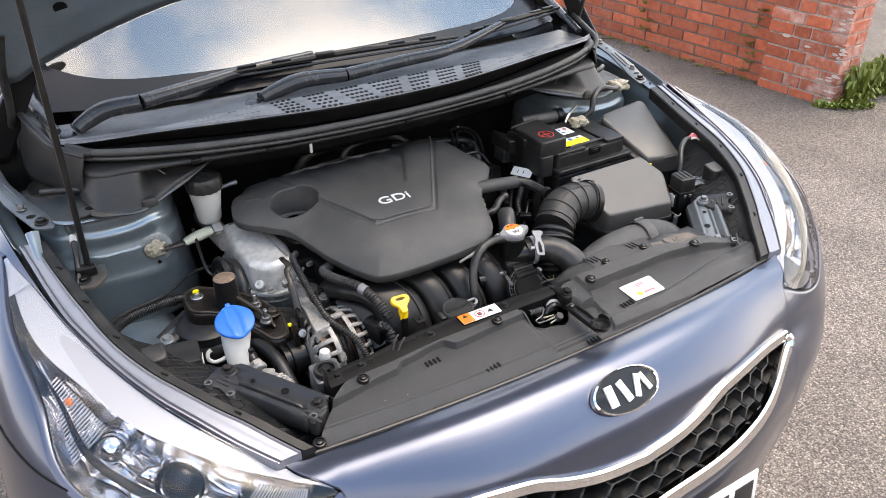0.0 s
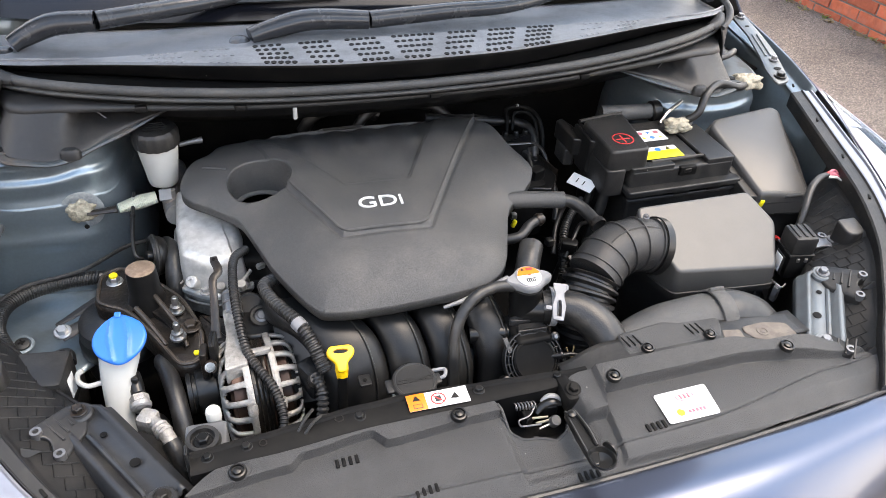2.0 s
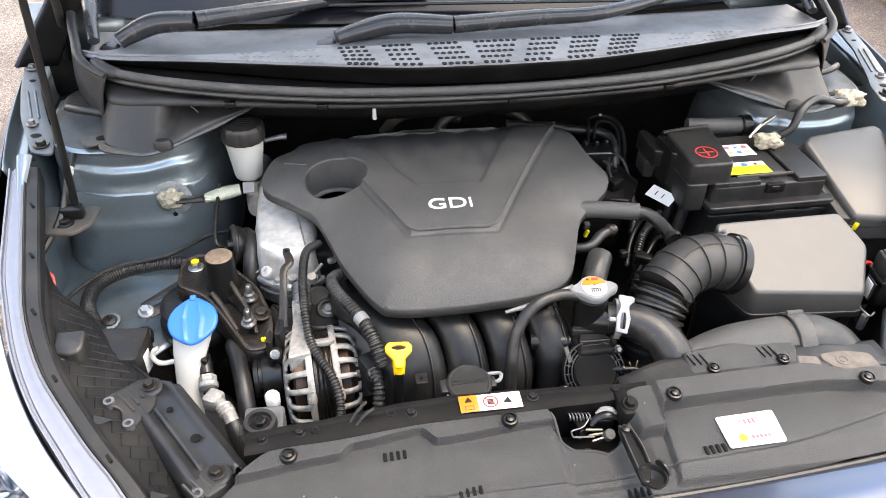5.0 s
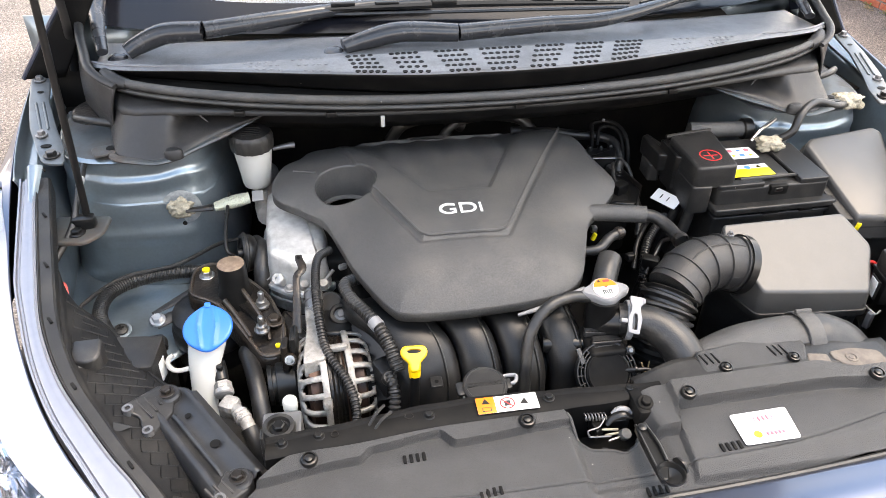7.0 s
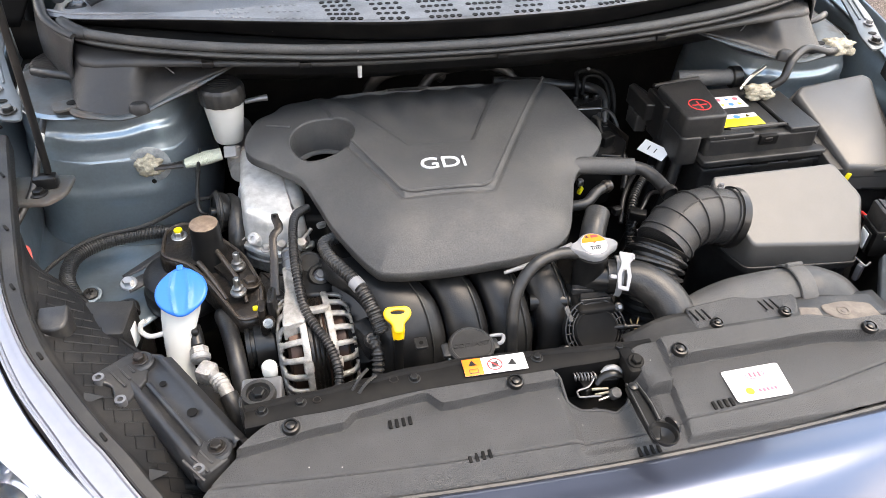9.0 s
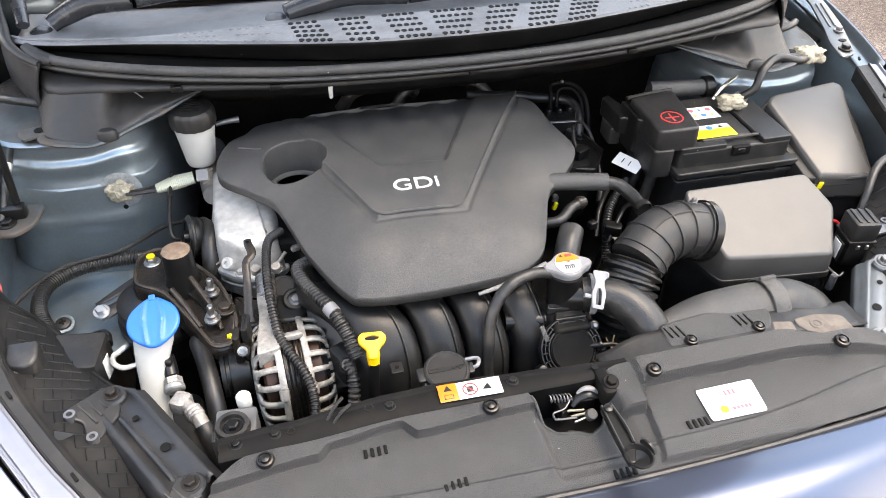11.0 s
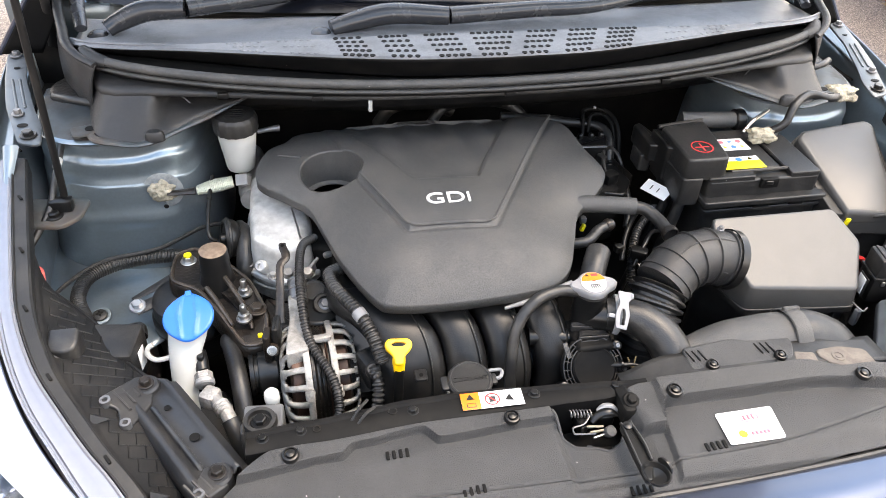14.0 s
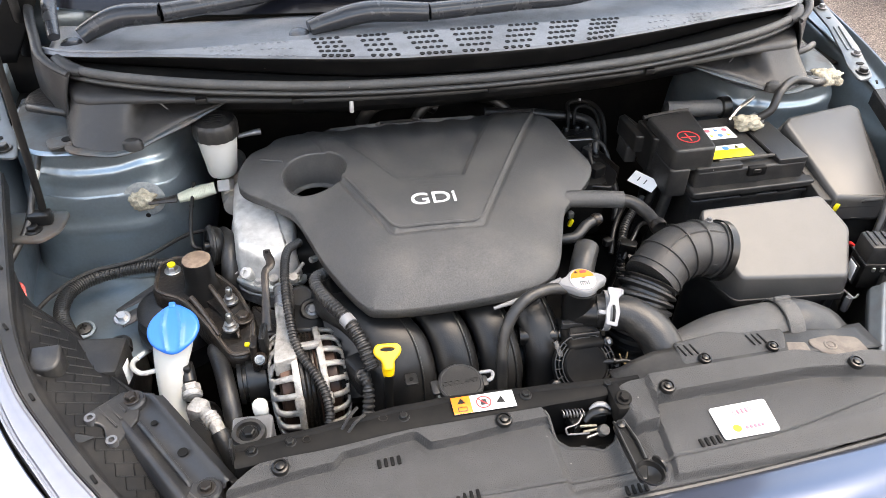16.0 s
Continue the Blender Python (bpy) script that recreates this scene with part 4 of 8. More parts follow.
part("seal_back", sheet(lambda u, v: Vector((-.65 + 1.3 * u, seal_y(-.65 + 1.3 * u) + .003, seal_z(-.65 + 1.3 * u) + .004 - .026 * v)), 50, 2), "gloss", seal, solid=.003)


def ledge(u, v):
    x = -.665 + 1.33 * u
    a = Vector((x, ledge_front(x), LEDGE_Z))
    b = Vector((x, seal_y(x) + .03, seal_z(x) - .020))
    return a + Vector((0, .0015, -.006)) if v == 0 else a.lerp(b, v)


part("scuttle_ledge", sheet(ledge, 60, 6), "moulding", scuttle, solid=.004)
for x in (-.45, -.30, .02, .31):
    part("ledge_clip", box((.018, .010, .010), Matrix.Translation((x, ledge_front(x) + .002, LEDGE_Z - .002)), .002), "gloss", scuttle)
part("white_clip", box((.007, .006, .022), Matrix.Translation((-.215, ledge_front(-.215) + .006, LEDGE_Z - .018)), .002), "white", scuttle)
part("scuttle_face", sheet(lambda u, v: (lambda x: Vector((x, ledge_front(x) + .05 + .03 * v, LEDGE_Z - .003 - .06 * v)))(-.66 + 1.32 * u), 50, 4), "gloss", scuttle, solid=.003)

# boxed ends of the scuttle: a moulded face from the ledge down to the tower
END_LOW = [(.672, .680, .955), (.656, .616, .950), (.625, .592, .949), (.592, .582, .949), (.56, .588, .950), (.535, .602, .954), (.49, .63, .964), (.40, .66, .985)]
for s in (-1, 1):
    def end_box(u, v):
        k = u * 7
        low = Vector([curve1(range(8), [q[i] for q in END_LOW], k) for i in range(3)])
        top = Vector((low.x - .004, ledge_front(low.x) + .005, LEDGE_Z - .003))
        # the inner half is a hollow that falls back from the ledge
        hollow = smooth0((u - .50) / .2)
        p = top.lerp(low, v)
        p.y += (.05 * hollow * math.sin(math.pi * min(1, v * 1.2)) if v < .83 else 0) + .004 * math.sin(math.pi * v)
        return Vector((s * p.x, p.y, p.z))
    end = part("scuttle_end", sheet(end_box, 48, 16, flip=s < 0), "moulding", scuttle, "boxed black plastic scuttle end", solid=.004)
    part("end_notch", lathe([(.013, 0), (.0125, .012), (.009, .016), (.001, .017)], Matrix.Translation((s * .560, .588, .950)) @ Matrix.Diagonal((1.2, .8, 1, 1)), 18), "moulding", end)
    part("pressed_line", tube([(s * x, y, z) for x, y, z in ((.520, .668, .985), (.500, .662, .970), (.470, .668, .968), (.44, .688, .978))], .0012, 5, 6), "cowl", end)
    # moulded fascia that turns the corner from the seal back along the wing, with a rolled top edge
    rim = [(.646, .678, 1.040), (.672, .698, 1.048), (.693, .728, 1.056), (.706, .775, 1.064), (.722, .840, 1.076), (.732, .905, 1.090)]
    foot = [(.662, .672, .958), (.686, .715, .956), (.708, .765, .952), (.730, .810, .948), (.745, .850, .946), (.752, .905, .946)]
    def fascia(u, v):
        k = u * 5
        a, b = (Vector([curve1(range(6), [q[i] for q in line], k) for i in range(3)]) for line in (rim, foot))
        p = a.lerp(b, v)
        return Vector((s * (p.x + .006 * math.sin(math.pi * v)), p.y, p.z))
    part("end_fascia", sheet(fascia, 30, 8, flip=s > 0), "moulding", end, solid=.003)
    part("rolled_edge", tube([(s * x, y, z + .001) for x, y, z in rim], [.006, .0075, .008, .008, .008, .008], 12, 6, squash=.75), "moulding", end)
    part("seal_boot", tube([(s * .628, .690, 1.039), (s * .650, .700, 1.043), (s * .668, .722, 1.050)], [.011, .014, .010], 12, 6, squash=.8), "moulding", end)

# Windscreen: curved glass with a dark printed border
def screen(u, v, off=0.0):
    x = -.70 + 1.40 * u
    ease = 1 - .10 * v
    yb = .815 + .05 * (x / .7) ** 2 + .06 * (x / .7) ** 4
    return Vector((x * ease, yb + .95 * v + off, 1.055 + .02 * v + .46 * v - .06 * v * v + off * -1.6))
windscreen = part("windscreen", sheet(lambda u, v: screen(u, v), 40, 20), "glass", car, "curved windscreen glass reflecting the sky", sharp=0)
windscreen.visible_shadow = False
def border(u, v):
    return screen(.0 + u, .072 * v + .12 * v * (abs(u - .5) * 2) ** 9, -.004)
part("printed_border", sheet(border, 80, 12), "border", windscreen)
for e in (0, 1):
    part("printed_border", sheet(lambda u, v: screen((.03 * u) if e == 0 else 1 - .03 * u, .1 + .9 * v, -.004), 3, 12), "border", windscreen)
# pale disc painted in place of a bright reflection on the screen
part("screen_sticker", lathe([(.028, -.001), (.028, 0), (.0003, .0006)], axis((-.640, 1.048, 1.166), (0, -.44, .9)) @ Matrix.Diagonal((1, .6, 1, 1)), 28), "paper", windscreen, "pale oval that stands for a reflection on the glass")
part("dashboard", sheet(lambda u, v: Vector((-.62 + 1.24 * u, .98 + .55 * v, 1.0 + .03 * math.sin(v * 3))), 10, 6), "dark", car, solid=.02)

# ---- front cover panel over the radiator ----
def smooth(a, b, x):
    t = min(1, max(0, (x - a) / (b - a)))
    return t * t * (3 - 2 * t)


def slam_front(x):
    return -.068 + .11 * x * x


def slam_back(x):
    return .053 + .010 * smooth(-.35, -.2, x) + .014 * smooth(.03, .08, x) - .020 * smooth(.31, .37, x) - .006 * smooth(-.36, -.44, x)


def slam_ridge(x):
    return .018 + .013 * smooth(-.456, -.32, x) + .014 * smooth(-.320, -.300, x) + .010 * smooth(-.300, -.215, x) - .019 * smooth(-.217, -.197, x) + .008 * smooth(-.197, -.065, x)


def slam_z(x, y):
    d = y - slam_front(x)
    z = .797 + .012 * smooth(0, .03, d) + .003 * smooth(.03, .1, d)
    seam = slam_front(x) + .030 + .02 * smooth(.2, .45, x)
    z -= .0022 * math.exp(-((y - seam) / .0016) ** 2)
    if x < .045:
        k = slam_ridge(x)
        z += .013 * smooth(k - .0016, k + .0016, y) * smooth(-.50, -.44, x)
    else:
        side = smooth(.045, .06, x)
        base = .004 + .032 * smooth(.086, .098, x) - .020 * smooth(.30, .46, x)
        z += (.019 * smooth(base + .002, base + .0075, y) * (1 - .6 * smooth(.40, .5, x))) * side
        pad = smooth(.0845 + .11 * y, .0915 + .11 * y, x) * (1 - smooth(.40, .48, x))
        z += .008 * pad * smooth(-.062, -.056, y)
    # shallow well in front of the latch
    z -= .008 * smooth(-.055, -.04, x) * (1 - smooth(.05, .07, x)) * smooth(-.058, -.045, y) * smooth(.01, .03, -y + .05)
    return z


def slam_pt(u, v):
    x = -.505 + 1.045 * u
    y0, y1 = slam_front(x), slam_back(x)
    end = max(0, 1 - u / .10)
    y1 -= .105 * end ** 1.4
    endr = max(0, (u - .90) / .10)
    y1 -= .05 * endr ** 1.3
    y1 = max(y1, y0 + .012)
    y = y0 + (y1 - y0) * v
    z = slam_z(x, y)
    if v > .985:
        z -= .012
    return Vector((x, y, z))


def seg_dist(p, a, b):
    d = b - a
    t = min(1, max(0, (p - a).dot(d) / d.dot(d)))
    return (p - a - d * t).length


def inside(p, poly):
    n, c = len(poly), False
    for i in range(n):
        a, b = poly[i], poly[i - 1]
        if (a.y > p.y) != (b.y > p.y) and p.x < (b.x - a.x) * (p.y - a.y) / (b.y - a.y) + a.x:
            c = not c
    return c


slam = thing("radiator_cover", "black grained plastic cover panel over the radiator support", "cover panel", (0, 0, .80))
HOLE = [Vector(q) for q in ((-.062, .10), (.050, .10), (.046, .028), (.030, .006), (.012, -.004), (-.004, .004), (-.030, .008), (-.042, .022), (-.048, .05))]
bm = sheet(slam_pt, 480, 130)
hole_line = [Vector((p.x, p.y)) for p in rounded([(q.x, q.y) for q in reversed(HOLE)], .005)]
hole_line += hole_line[:1]
def nearest(p, line):
    best = None
    for a, b in zip(line, line[1:]):
        d = b - a
        t = min(1, max(0, (p - a).dot(d) / d.dot(d)))
        q = a + d * t
        if best is None or (p - q).length < (p - best).length:
            best = q
    return best
for v in bm.verts:
    p = Vector((v.co.x, v.co.y))
    if -.08 < p.x < .07 and p.y > -.02:
        q = nearest(p, hole_line)
        if (p - q).length < .0013:
            v.co.x, v.co.y = q.x, q.y
def in_hole(f):
    c = f.calc_center_median()
    return inside(Vector((c.x, c.y)), hole_line[:-1]) or f.calc_area() < 1e-8
bmesh.ops.delete(bm, geom=[f for f in bm.faces if in_hole(f)], context="FACES")
part("panel", bm, "grain", slam, solid=.004, sharp=40)
edge_run = [p for p in hole_line[:-1] if p.y < .060]
part("opening_edge", tube([(p.x, p.y, slam_z(p.x, p.y) - .0006) for p in edge_run], .0021, 8, 1), "grain", slam)
for x, y in ((-.378, .036), (-.104, .049), (.112, .047), (.38, .035), (-.487, -.033), (.52, -.025)):
    push_pin((x, y, slam_z(x, y) + .002), (0, -.12, 1), .0105, slam)
for x, y, w in ((-.252, .028, 0), (-.170, -.034, 0), (.139, -.027, 0), (.030, -.060, 0)):
    for k in range(4):
        xx = x - .012 + k * .008
        part("vent_slot", box((.0045, .012, .003), Matrix.Translation((xx, y + .04 * (xx - x), slam_z(xx, y) + .0004)), .0008), "dark", slam)
part("front_lip", tube([(x, slam_front(x) - .003, .7975) for x in [-.50 + 1.03 * k / 30 for k in range(31)]], .004, 8, 1), "rubber", slam)


def sticker(name, corners, z, material, parent, label, lift=.0012, zf=None):
    """A flat label lying on a panel; corners anticlockwise from its lower left."""
    lo = [Vector((x, y, (zf(x, y) if zf else z) + lift)) for x, y in rounded(corners, .004, 3) and [(p.x, p.y) for p in rounded(corners, .004, 3)]]
    bm = bmesh.new()
    rings(bm, [[p - Vector((0, 0, .0008)) for p in lo], lo])
    return part(name, tidy(bm), material, parent, label, smooth=False)


kl = sticker("service_label", [(.157, -.031), (.233, -.031), (.238, .018), (.158, .017)], .8, "paper", None, "", .0015, lambda x, y: slam_z(.2, -.006) + .03 * (y + .006) + .0012)
tagged(kl, "white service label with a red mark and yellow dot", "label")
LZ = slam_z(.2, -.006) + .0030
km = Matrix.Translation((.199, .005, LZ + .0006)) @ Matrix.Rotation(radians(1), 4, "Z")
part("oval_mark", lathe([(.0135, 0), (.0135, .0003), (.0122, .0003), (.0122, 0)], km @ Matrix.Diagonal((1, .5, 1, 1)), 28, caps=(False, False)), "pink", kl)
for k in (-.006, 0, .006):
    part("mark", box((.0028, .0075, .0004), km @ Matrix.Translation((k, 0, .0003)), .0001), "pink", kl)
part("dot", lathe([(.0055, 0), (.0055, .0004), (.0001, .0004)], Matrix.Translation((.180, -.018, LZ - .0001)), 20), "lemon", kl)
for k in range(5):
    part("mark", box((.0035, .005, .0004), Matrix.Translation((.193 + k * .0055, -.019, LZ + .0001)), .0001), "pink", kl)

wlm = Matrix.Translation((-.1225, .0785, .8310)) @ Matrix.Rotation(radians(-1), 4, "Z") @ Matrix.Rotation(radians(3), 4, "X") @ Matrix.Diagonal((1.01, .95, 1, 1))
wl_ob = tagged(part("warning_label", box((.080, .027, .0008), wlm, .0003), "paper", None), "orange and white warning label stuck on the radiator support", "label")
part("orange_field", box((.024, .0272, .0005), wlm @ Matrix.Translation((-.028, 0, .0005)), .0001), "orange", wl_ob)
bm = lathe([(.0062, 0), (.0001, 0)], wlm @ Matrix.Translation((-.028, .005, .0011)) @ Matrix.Rotation(radians(90), 4, "Z"), 3)
part("triangle_mark", bm, "ink", wl_ob)
part("book_mark", box((.012, .007, .0003), wlm @ Matrix.Translation((-.028, -.007, .0009)), .0001), "ink", wl_ob)
part("book_page", box((.010, .005, .0003), wlm @ Matrix.Translation((-.028, -.007, .0011)), .0001), "orange", wl_ob)
part("ring_mark", lathe([(.0098, 0), (.0098, .0004), (.0082, .0004), (.0082, 0)], wlm @ Matrix.Translation((0, 0, .0006)), 28, caps=(False, False)), "red", wl_ob)
part("pictogram", box((.008, .009, .0003), wlm @ Matrix.Translation((0, 0, .0007)), .0001), "ink", wl_ob)
part("ring_bar", box((.0015, .018, .0004), wlm @ Matrix.Translation((0, 0, .001)) @ Matrix.Rotation(radians(45), 4, "Z"), .0001), "red", wl_ob)
part("pictogram", lathe([(.007, 0), (.0001, 0)], wlm @ Matrix.Translation((.022, -.001, .0009)) @ Matrix.Rotation(radians(200), 4, "Z"), 3), "ink", wl_ob)
part("pictogram", box((.008, .004, .0003), wlm @ Matrix.Translation((.032, .006, .0007)), .0001), "grey_ink", wl_ob)

# metal radiator support behind the panel
support = thing("radiator_support", "black painted steel radiator support beam", "support beam", (0, .09, .72))
def beam(x):
    y = slam_back(x) - .001
    e = curve1([-.43, -.29, -.20, -.08, .02, .09], [.078, .091, .10, .097, .089, .086], x)
    z = .8265 + .0015 * math.sin(x * 70) * math.sin(x * 23)
    return [Vector((x, y, .80)), Vector((x, y, z - .003)), Vector((x, y + .004, z)), Vector((x, e - .010, z)), Vector((x, e - .007, z + .0025)), Vector((x, e - .002, z + .0025)), Vector((x, e, z - .001)), Vector((x, e, .76)), Vector((x, y, .76))]
bm = bmesh.new()
rings(bm, [beam(-.43 + .52 * k / 40) for k in range(41)])
part("beam", tidy(bm), "dark", support)
def right_plate(u, v):
    x = .06 + .40 * u
    return Vector((x, .055 + .050 * v + .018 * smooth(.06, .14, x), .822 - .003 * v - .010 * smooth(.36, .45, x) + .006 * smooth(.05, .1, x)))
part("plate", sheet(right_plate, 24, 6), "plastic", support, solid=.004)
dusty = part("dusty_plate", slab([(.350, .084), (.360, .068), (.380, .059), (.425, .057), (.424, .088), (.388, .099), (.352, .097)], .806, .8292, .008, .002), "dusty", support, "dusty beige metal plate")
part("pressed_ring", lathe([(.0095, 0), (.0085, .0012), (.0065, .0012), (.0055, 0)], Matrix.Translation((.377, .080, .8292)), 22, caps=(False, False)), "dusty", dusty)
part("pressed_ring", lathe([(.004, 0), (.0035, .0008), (.0003, .0010)], Matrix.Translation((.377, .080, .8292)), 14), "dusty", dusty)
part("dusty_tongue", slab([(.312, .080), (.345, .074), (.348, .094), (.320, .100)], .806, .8280, .004, .002), "dusty", support)
for x, y in ((-.41, .066), (-.365, .070), (-.225, .080), (.045, .078), (-.065, .083)):
    bolt((x, y, .8255), (0, 0, 1), .0045, .006, "gloss", support)
bm = bmesh.new()
for a, b in (((-.302, .076, .826), (-.280, .098, .836)), ((-.295, .070, .826), (-.272, .088, .833))):
    tube([a, ((Vector(a) + Vector(b)) / 2) + Vector((0, 0, .004)), b], .0022, 6, 4, bm=bm)
part("cable_clip", bm, "plastic", support)

part("end_tab", box((.004, .016, .034), Matrix.Translation((-.431, .064, .834)), .0015), "plastic", support)
for x, y, r in ((-.345, .070, .005), (-.25, .083, .006)):
    part("stain_ring", lathe([(r, 0), (r, .0006), (r * .75, .0006), (r * .75, 0)], Matrix.Translation((x, y, .8272)), 20, caps=(False, False)), "iron", support)

# latch in the opening, with its release lever
latch = thing("bonnet_latch", "black and zinc bonnet latch with a return spring", "latch", (-.01, .04, .79))
part("latch_plate", slab([(-.06, -.01), (.05, -.01), (.055, .06), (-.06, .06)], .760, .766, .006, .002), "dark", latch)
part("hook", slab([(-.012, .036), (.010, .052), (.040, .050), (.042, .062), (-.014, .064)], .784, .800, .005, .003), "gloss", latch)
part("claw", tube([(.004, .044, .802), (.014, .050, .808), (.028, .050, .812), (.040, .046, .808)], [.003, .0055, .006, .003], 10, 6, squash=.7), "gloss", latch)
part("bright_claw", tube([(.014, .056, .810), (.024, .058, .8135), (.034, .056, .8135), (.041, .052, .809)], [.002, .0042, .0045, .0025], 10, 6), "clip", latch, "worn bright claw edge")
part("wire_lever", tube([(.006, .055, .807), (-.002, .046, .805), (-.009, .041, .804), (-.021, .040, .802), (-.024, .037, .802), (-.024, .031, .802), (-.021, .029, .802), (.004, .027, .801)], .0013, 8, 3), "dull", latch, "bent zinc wire")
part("spring", tube([(-.022 + .00072 * k, .0595 - .0001 * k + .0050 * math.cos(k * 1.05), .806 + .0050 * math.sin(k * 1.05)) for k in range(40)], .0010, 6, 2), "dull", latch, "coil spring")
for k in range(3):
    part("leaf_spring", box((.022, .0025, .003), Matrix.Translation((.008 + .002 * k, .040 - .006 * k, .798 - .002 * k)) @ Matrix.Rotation(radians(-8 + 10 * k), 4, "Z"), .0006), "grease" if k < 2 else "steel", latch, "greasy yellowed leaf")
part("roller", lathe([(.0068, 0), (.0075, .0015), (.0075, .012), (.0065, .0135), (.002, .0135)], axis((.024, .034, .790), (.1, -.5, .9)), 16), "cover", latch)
part("back_wall", box((.10, .003, .05), Matrix.Translation((.0, .068, .800)), .001), "dark", latch)
# guide and bolt coloured near-black for the shadow they sit in
part("guide", box((.018, .045, .03), Matrix.Translation((.050, .055, .815)), .004), "dark", latch)
bolt((.054, .048, .832), (0, -.3, 1), .006, .008, "dark", latch)
# pressed release lever: a tapering channel that ends in a scooped cup with an upright tab
lever = part("release_lever", slab([(.0265, .016), (.0395, .015), (.0435, -.018), (.0430, -.050), (.034, -.070), (.0265, -.068), (.0255, -.025)], .822, .8305, .004, .002), "gloss", latch)
part("lever_edge", tube([(.0275, .016, .830), (.0265, -.025, .831), (.0275, -.066, .829)], .0021, 8, 8), "gloss", lever)
part("lever_edge", tube([(.0390, .015, .831), (.0425, -.018, .833), (.0422, -.044, .832)], .0024, 8, 8), "gloss", lever)
part("pivot", lathe([(.0055, 0), (.006, .001), (.006, .003), (.003, .0045)], Matrix.Translation((.034, .010, .830)), 14), "gloss", lever)
part("cup", lathe([(.003, -.007), (.011, -.004), (.0160, .006), (.0168, .0095), (.0150, .0095), (.0115, .0035), (.0003, .0010)], Matrix.Translation((.041, -.064, .8265)) @ Matrix.Rotation(radians(-14), 4, "Y") @ Matrix.Rotation(radians(30), 4, "Z") @ Matrix.Diagonal((.85, 1.12, 1, 1)), 30), "gloss", lever, "scooped thumb cup")
part("thumb_tab", slab([(-.012, 0), (-.009, .011), (-.003, .015), (.006, .014), (.011, .007), (.012, 0)], -.0016, .0016, .003, .001, Matrix.Translation((.0545, -.056, .833)) @ Matrix.Rotation(radians(112), 4, "Z") @ Matrix.Rotation(radians(78), 4, "X")), "gloss", lever)

# ---- engine cover ----
COVER = [(-.362, .655), (-.318, .692), (-.155, .704), (.017, .70), (.115, .690), (.155, .655), (.163, .575), (.176, .492), (.135, .435), (.098, .400), (.070, .335), (.048, .284), (.018, .254), (-.03, .241),
         (-.14, .234), (-.224, .240), (-.252, .262), (-.290, .345), (-.310, .410), (-.328, .462), (-.362, .496), (-.404, .533), (-.409, .575), (-.389, .632)]
CC = Vector((-.115, .475, 0))


def rim_z(x, y):
    return .861 + .026 * smooth(.235, .62, y) + .05 * max(0, x) + .006 * smooth(-.25, -.42, x)


VO = [Vector(q) for q in ((-.255, .520), (-.186, .351), (-.060, .345), (.140, .695))]
VI = [Vector(q) for q in ((-.278, .70), (-.161, .466), (-.058, .460), (.062, .700))]


def sdist(p, line):
    d = min(seg_dist(p, a, b) for a, b in zip(line, line[1:]))
    return d if inside(p, line) else -d


COVER_RIM = [Vector((q.x, q.y)) for q in spline([(x, y, 0) for x, y in COVER + COVER[:1]], 4)]


RIM_BITS = [((a + b) / 2, (b - a).length) for a, b in zip(COVER_RIM, COVER_RIM[1:])]


def rim_depth(p):
    """Distance in from the cover's rim, rounded off where the nearest side changes."""
    near = min(seg_dist(p, a, b) for a, b in zip(COVER_RIM, COVER_RIM[1:]))
    if near < .012:
        return near
    soft = (sum(w / max(1e-9, (p - q).length ** 4) for q, w in RIM_BITS) * 2 / math.pi) ** (-1 / 3)
    k = smooth(.012, .035, near)
    return near + (soft - near) * k


def cover_z(x, y, s):
    zr, zt = rim_z(x, y), .920 - .35 * max(0, y - .52) ** 2
    d = 0 if s >= 1 else rim_depth(Vector((x, y)))
    z = zr + (zt - zr) * (1 - math.exp(-d / .058)) * 1.06
    p = Vector((x, y))
    o, i = sdist(p, VO + [Vector((-.30, .76))]), sdist(p, VI)
    z += .0045 * smooth(-.004, .002, o) - .0025 * math.exp(-((o + .006) / .003) ** 2)
    z -= .006 * smooth(-.003, .004, i)
    if i > 0:
        z += .0025 * math.sin((x + .15) * 105 * (1 + .3 * (y - .5))) * smooth(.46, .66, y) * smooth(.0, .02, i)
    return z


rim = [Vector((q.x, q.y, 0)) for q in spline([(x, y, 0) for x, y in COVER + COVER[:1]], 10)[:-1]]
loops = []
for s in [1.004, 1.003, 1.0, .994, .984] + [1 - .985 * ((k + 1) / 95) for k in range(95)]:
    lp = []
    for p in rim:
        q = CC + (p - CC) * min(s, 1)
        z = cover_z(q.x, q.y, min(s, 1))
        if s > 1.0035:
            z -= .016
        elif s > 1.0:
            z -= .004
        elif s > .99:
            z -= .0008
        lp.append(Vector((q.x, q.y, z)))
    loops.append(lp)
bm = bmesh.new()
rings(bm, loops, True, (False, True))
def on_cover(line, lift):
    """Points along a plan line with rounded corners, laid on the cover."""
    out = []
    for a, b in zip(line, line[1:]):
        n = max(2, round((b - a).length / .012))
        out += [a.lerp(b, k / n) for k in range(n)]
    out.append(line[-1])
    return [(p.x, p.y, cover_z(p.x, p.y, .5) + lift) for p in out]


def eased(line, r):
    """A plan line with its inner corners cut to short curves."""
    out = [line[0]]
    for a, c, b in zip(line, line[1:], line[2:]):
        s0, e0 = c + (a - c).normalized() * r, c + (b - c).normalized() * r
        out += [(1 - t) ** 2 * s0 + 2 * t * (1 - t) * c + t * t * e0 for t in (0, .25, .5, .75, 1)]
    return out + [line[-1]]


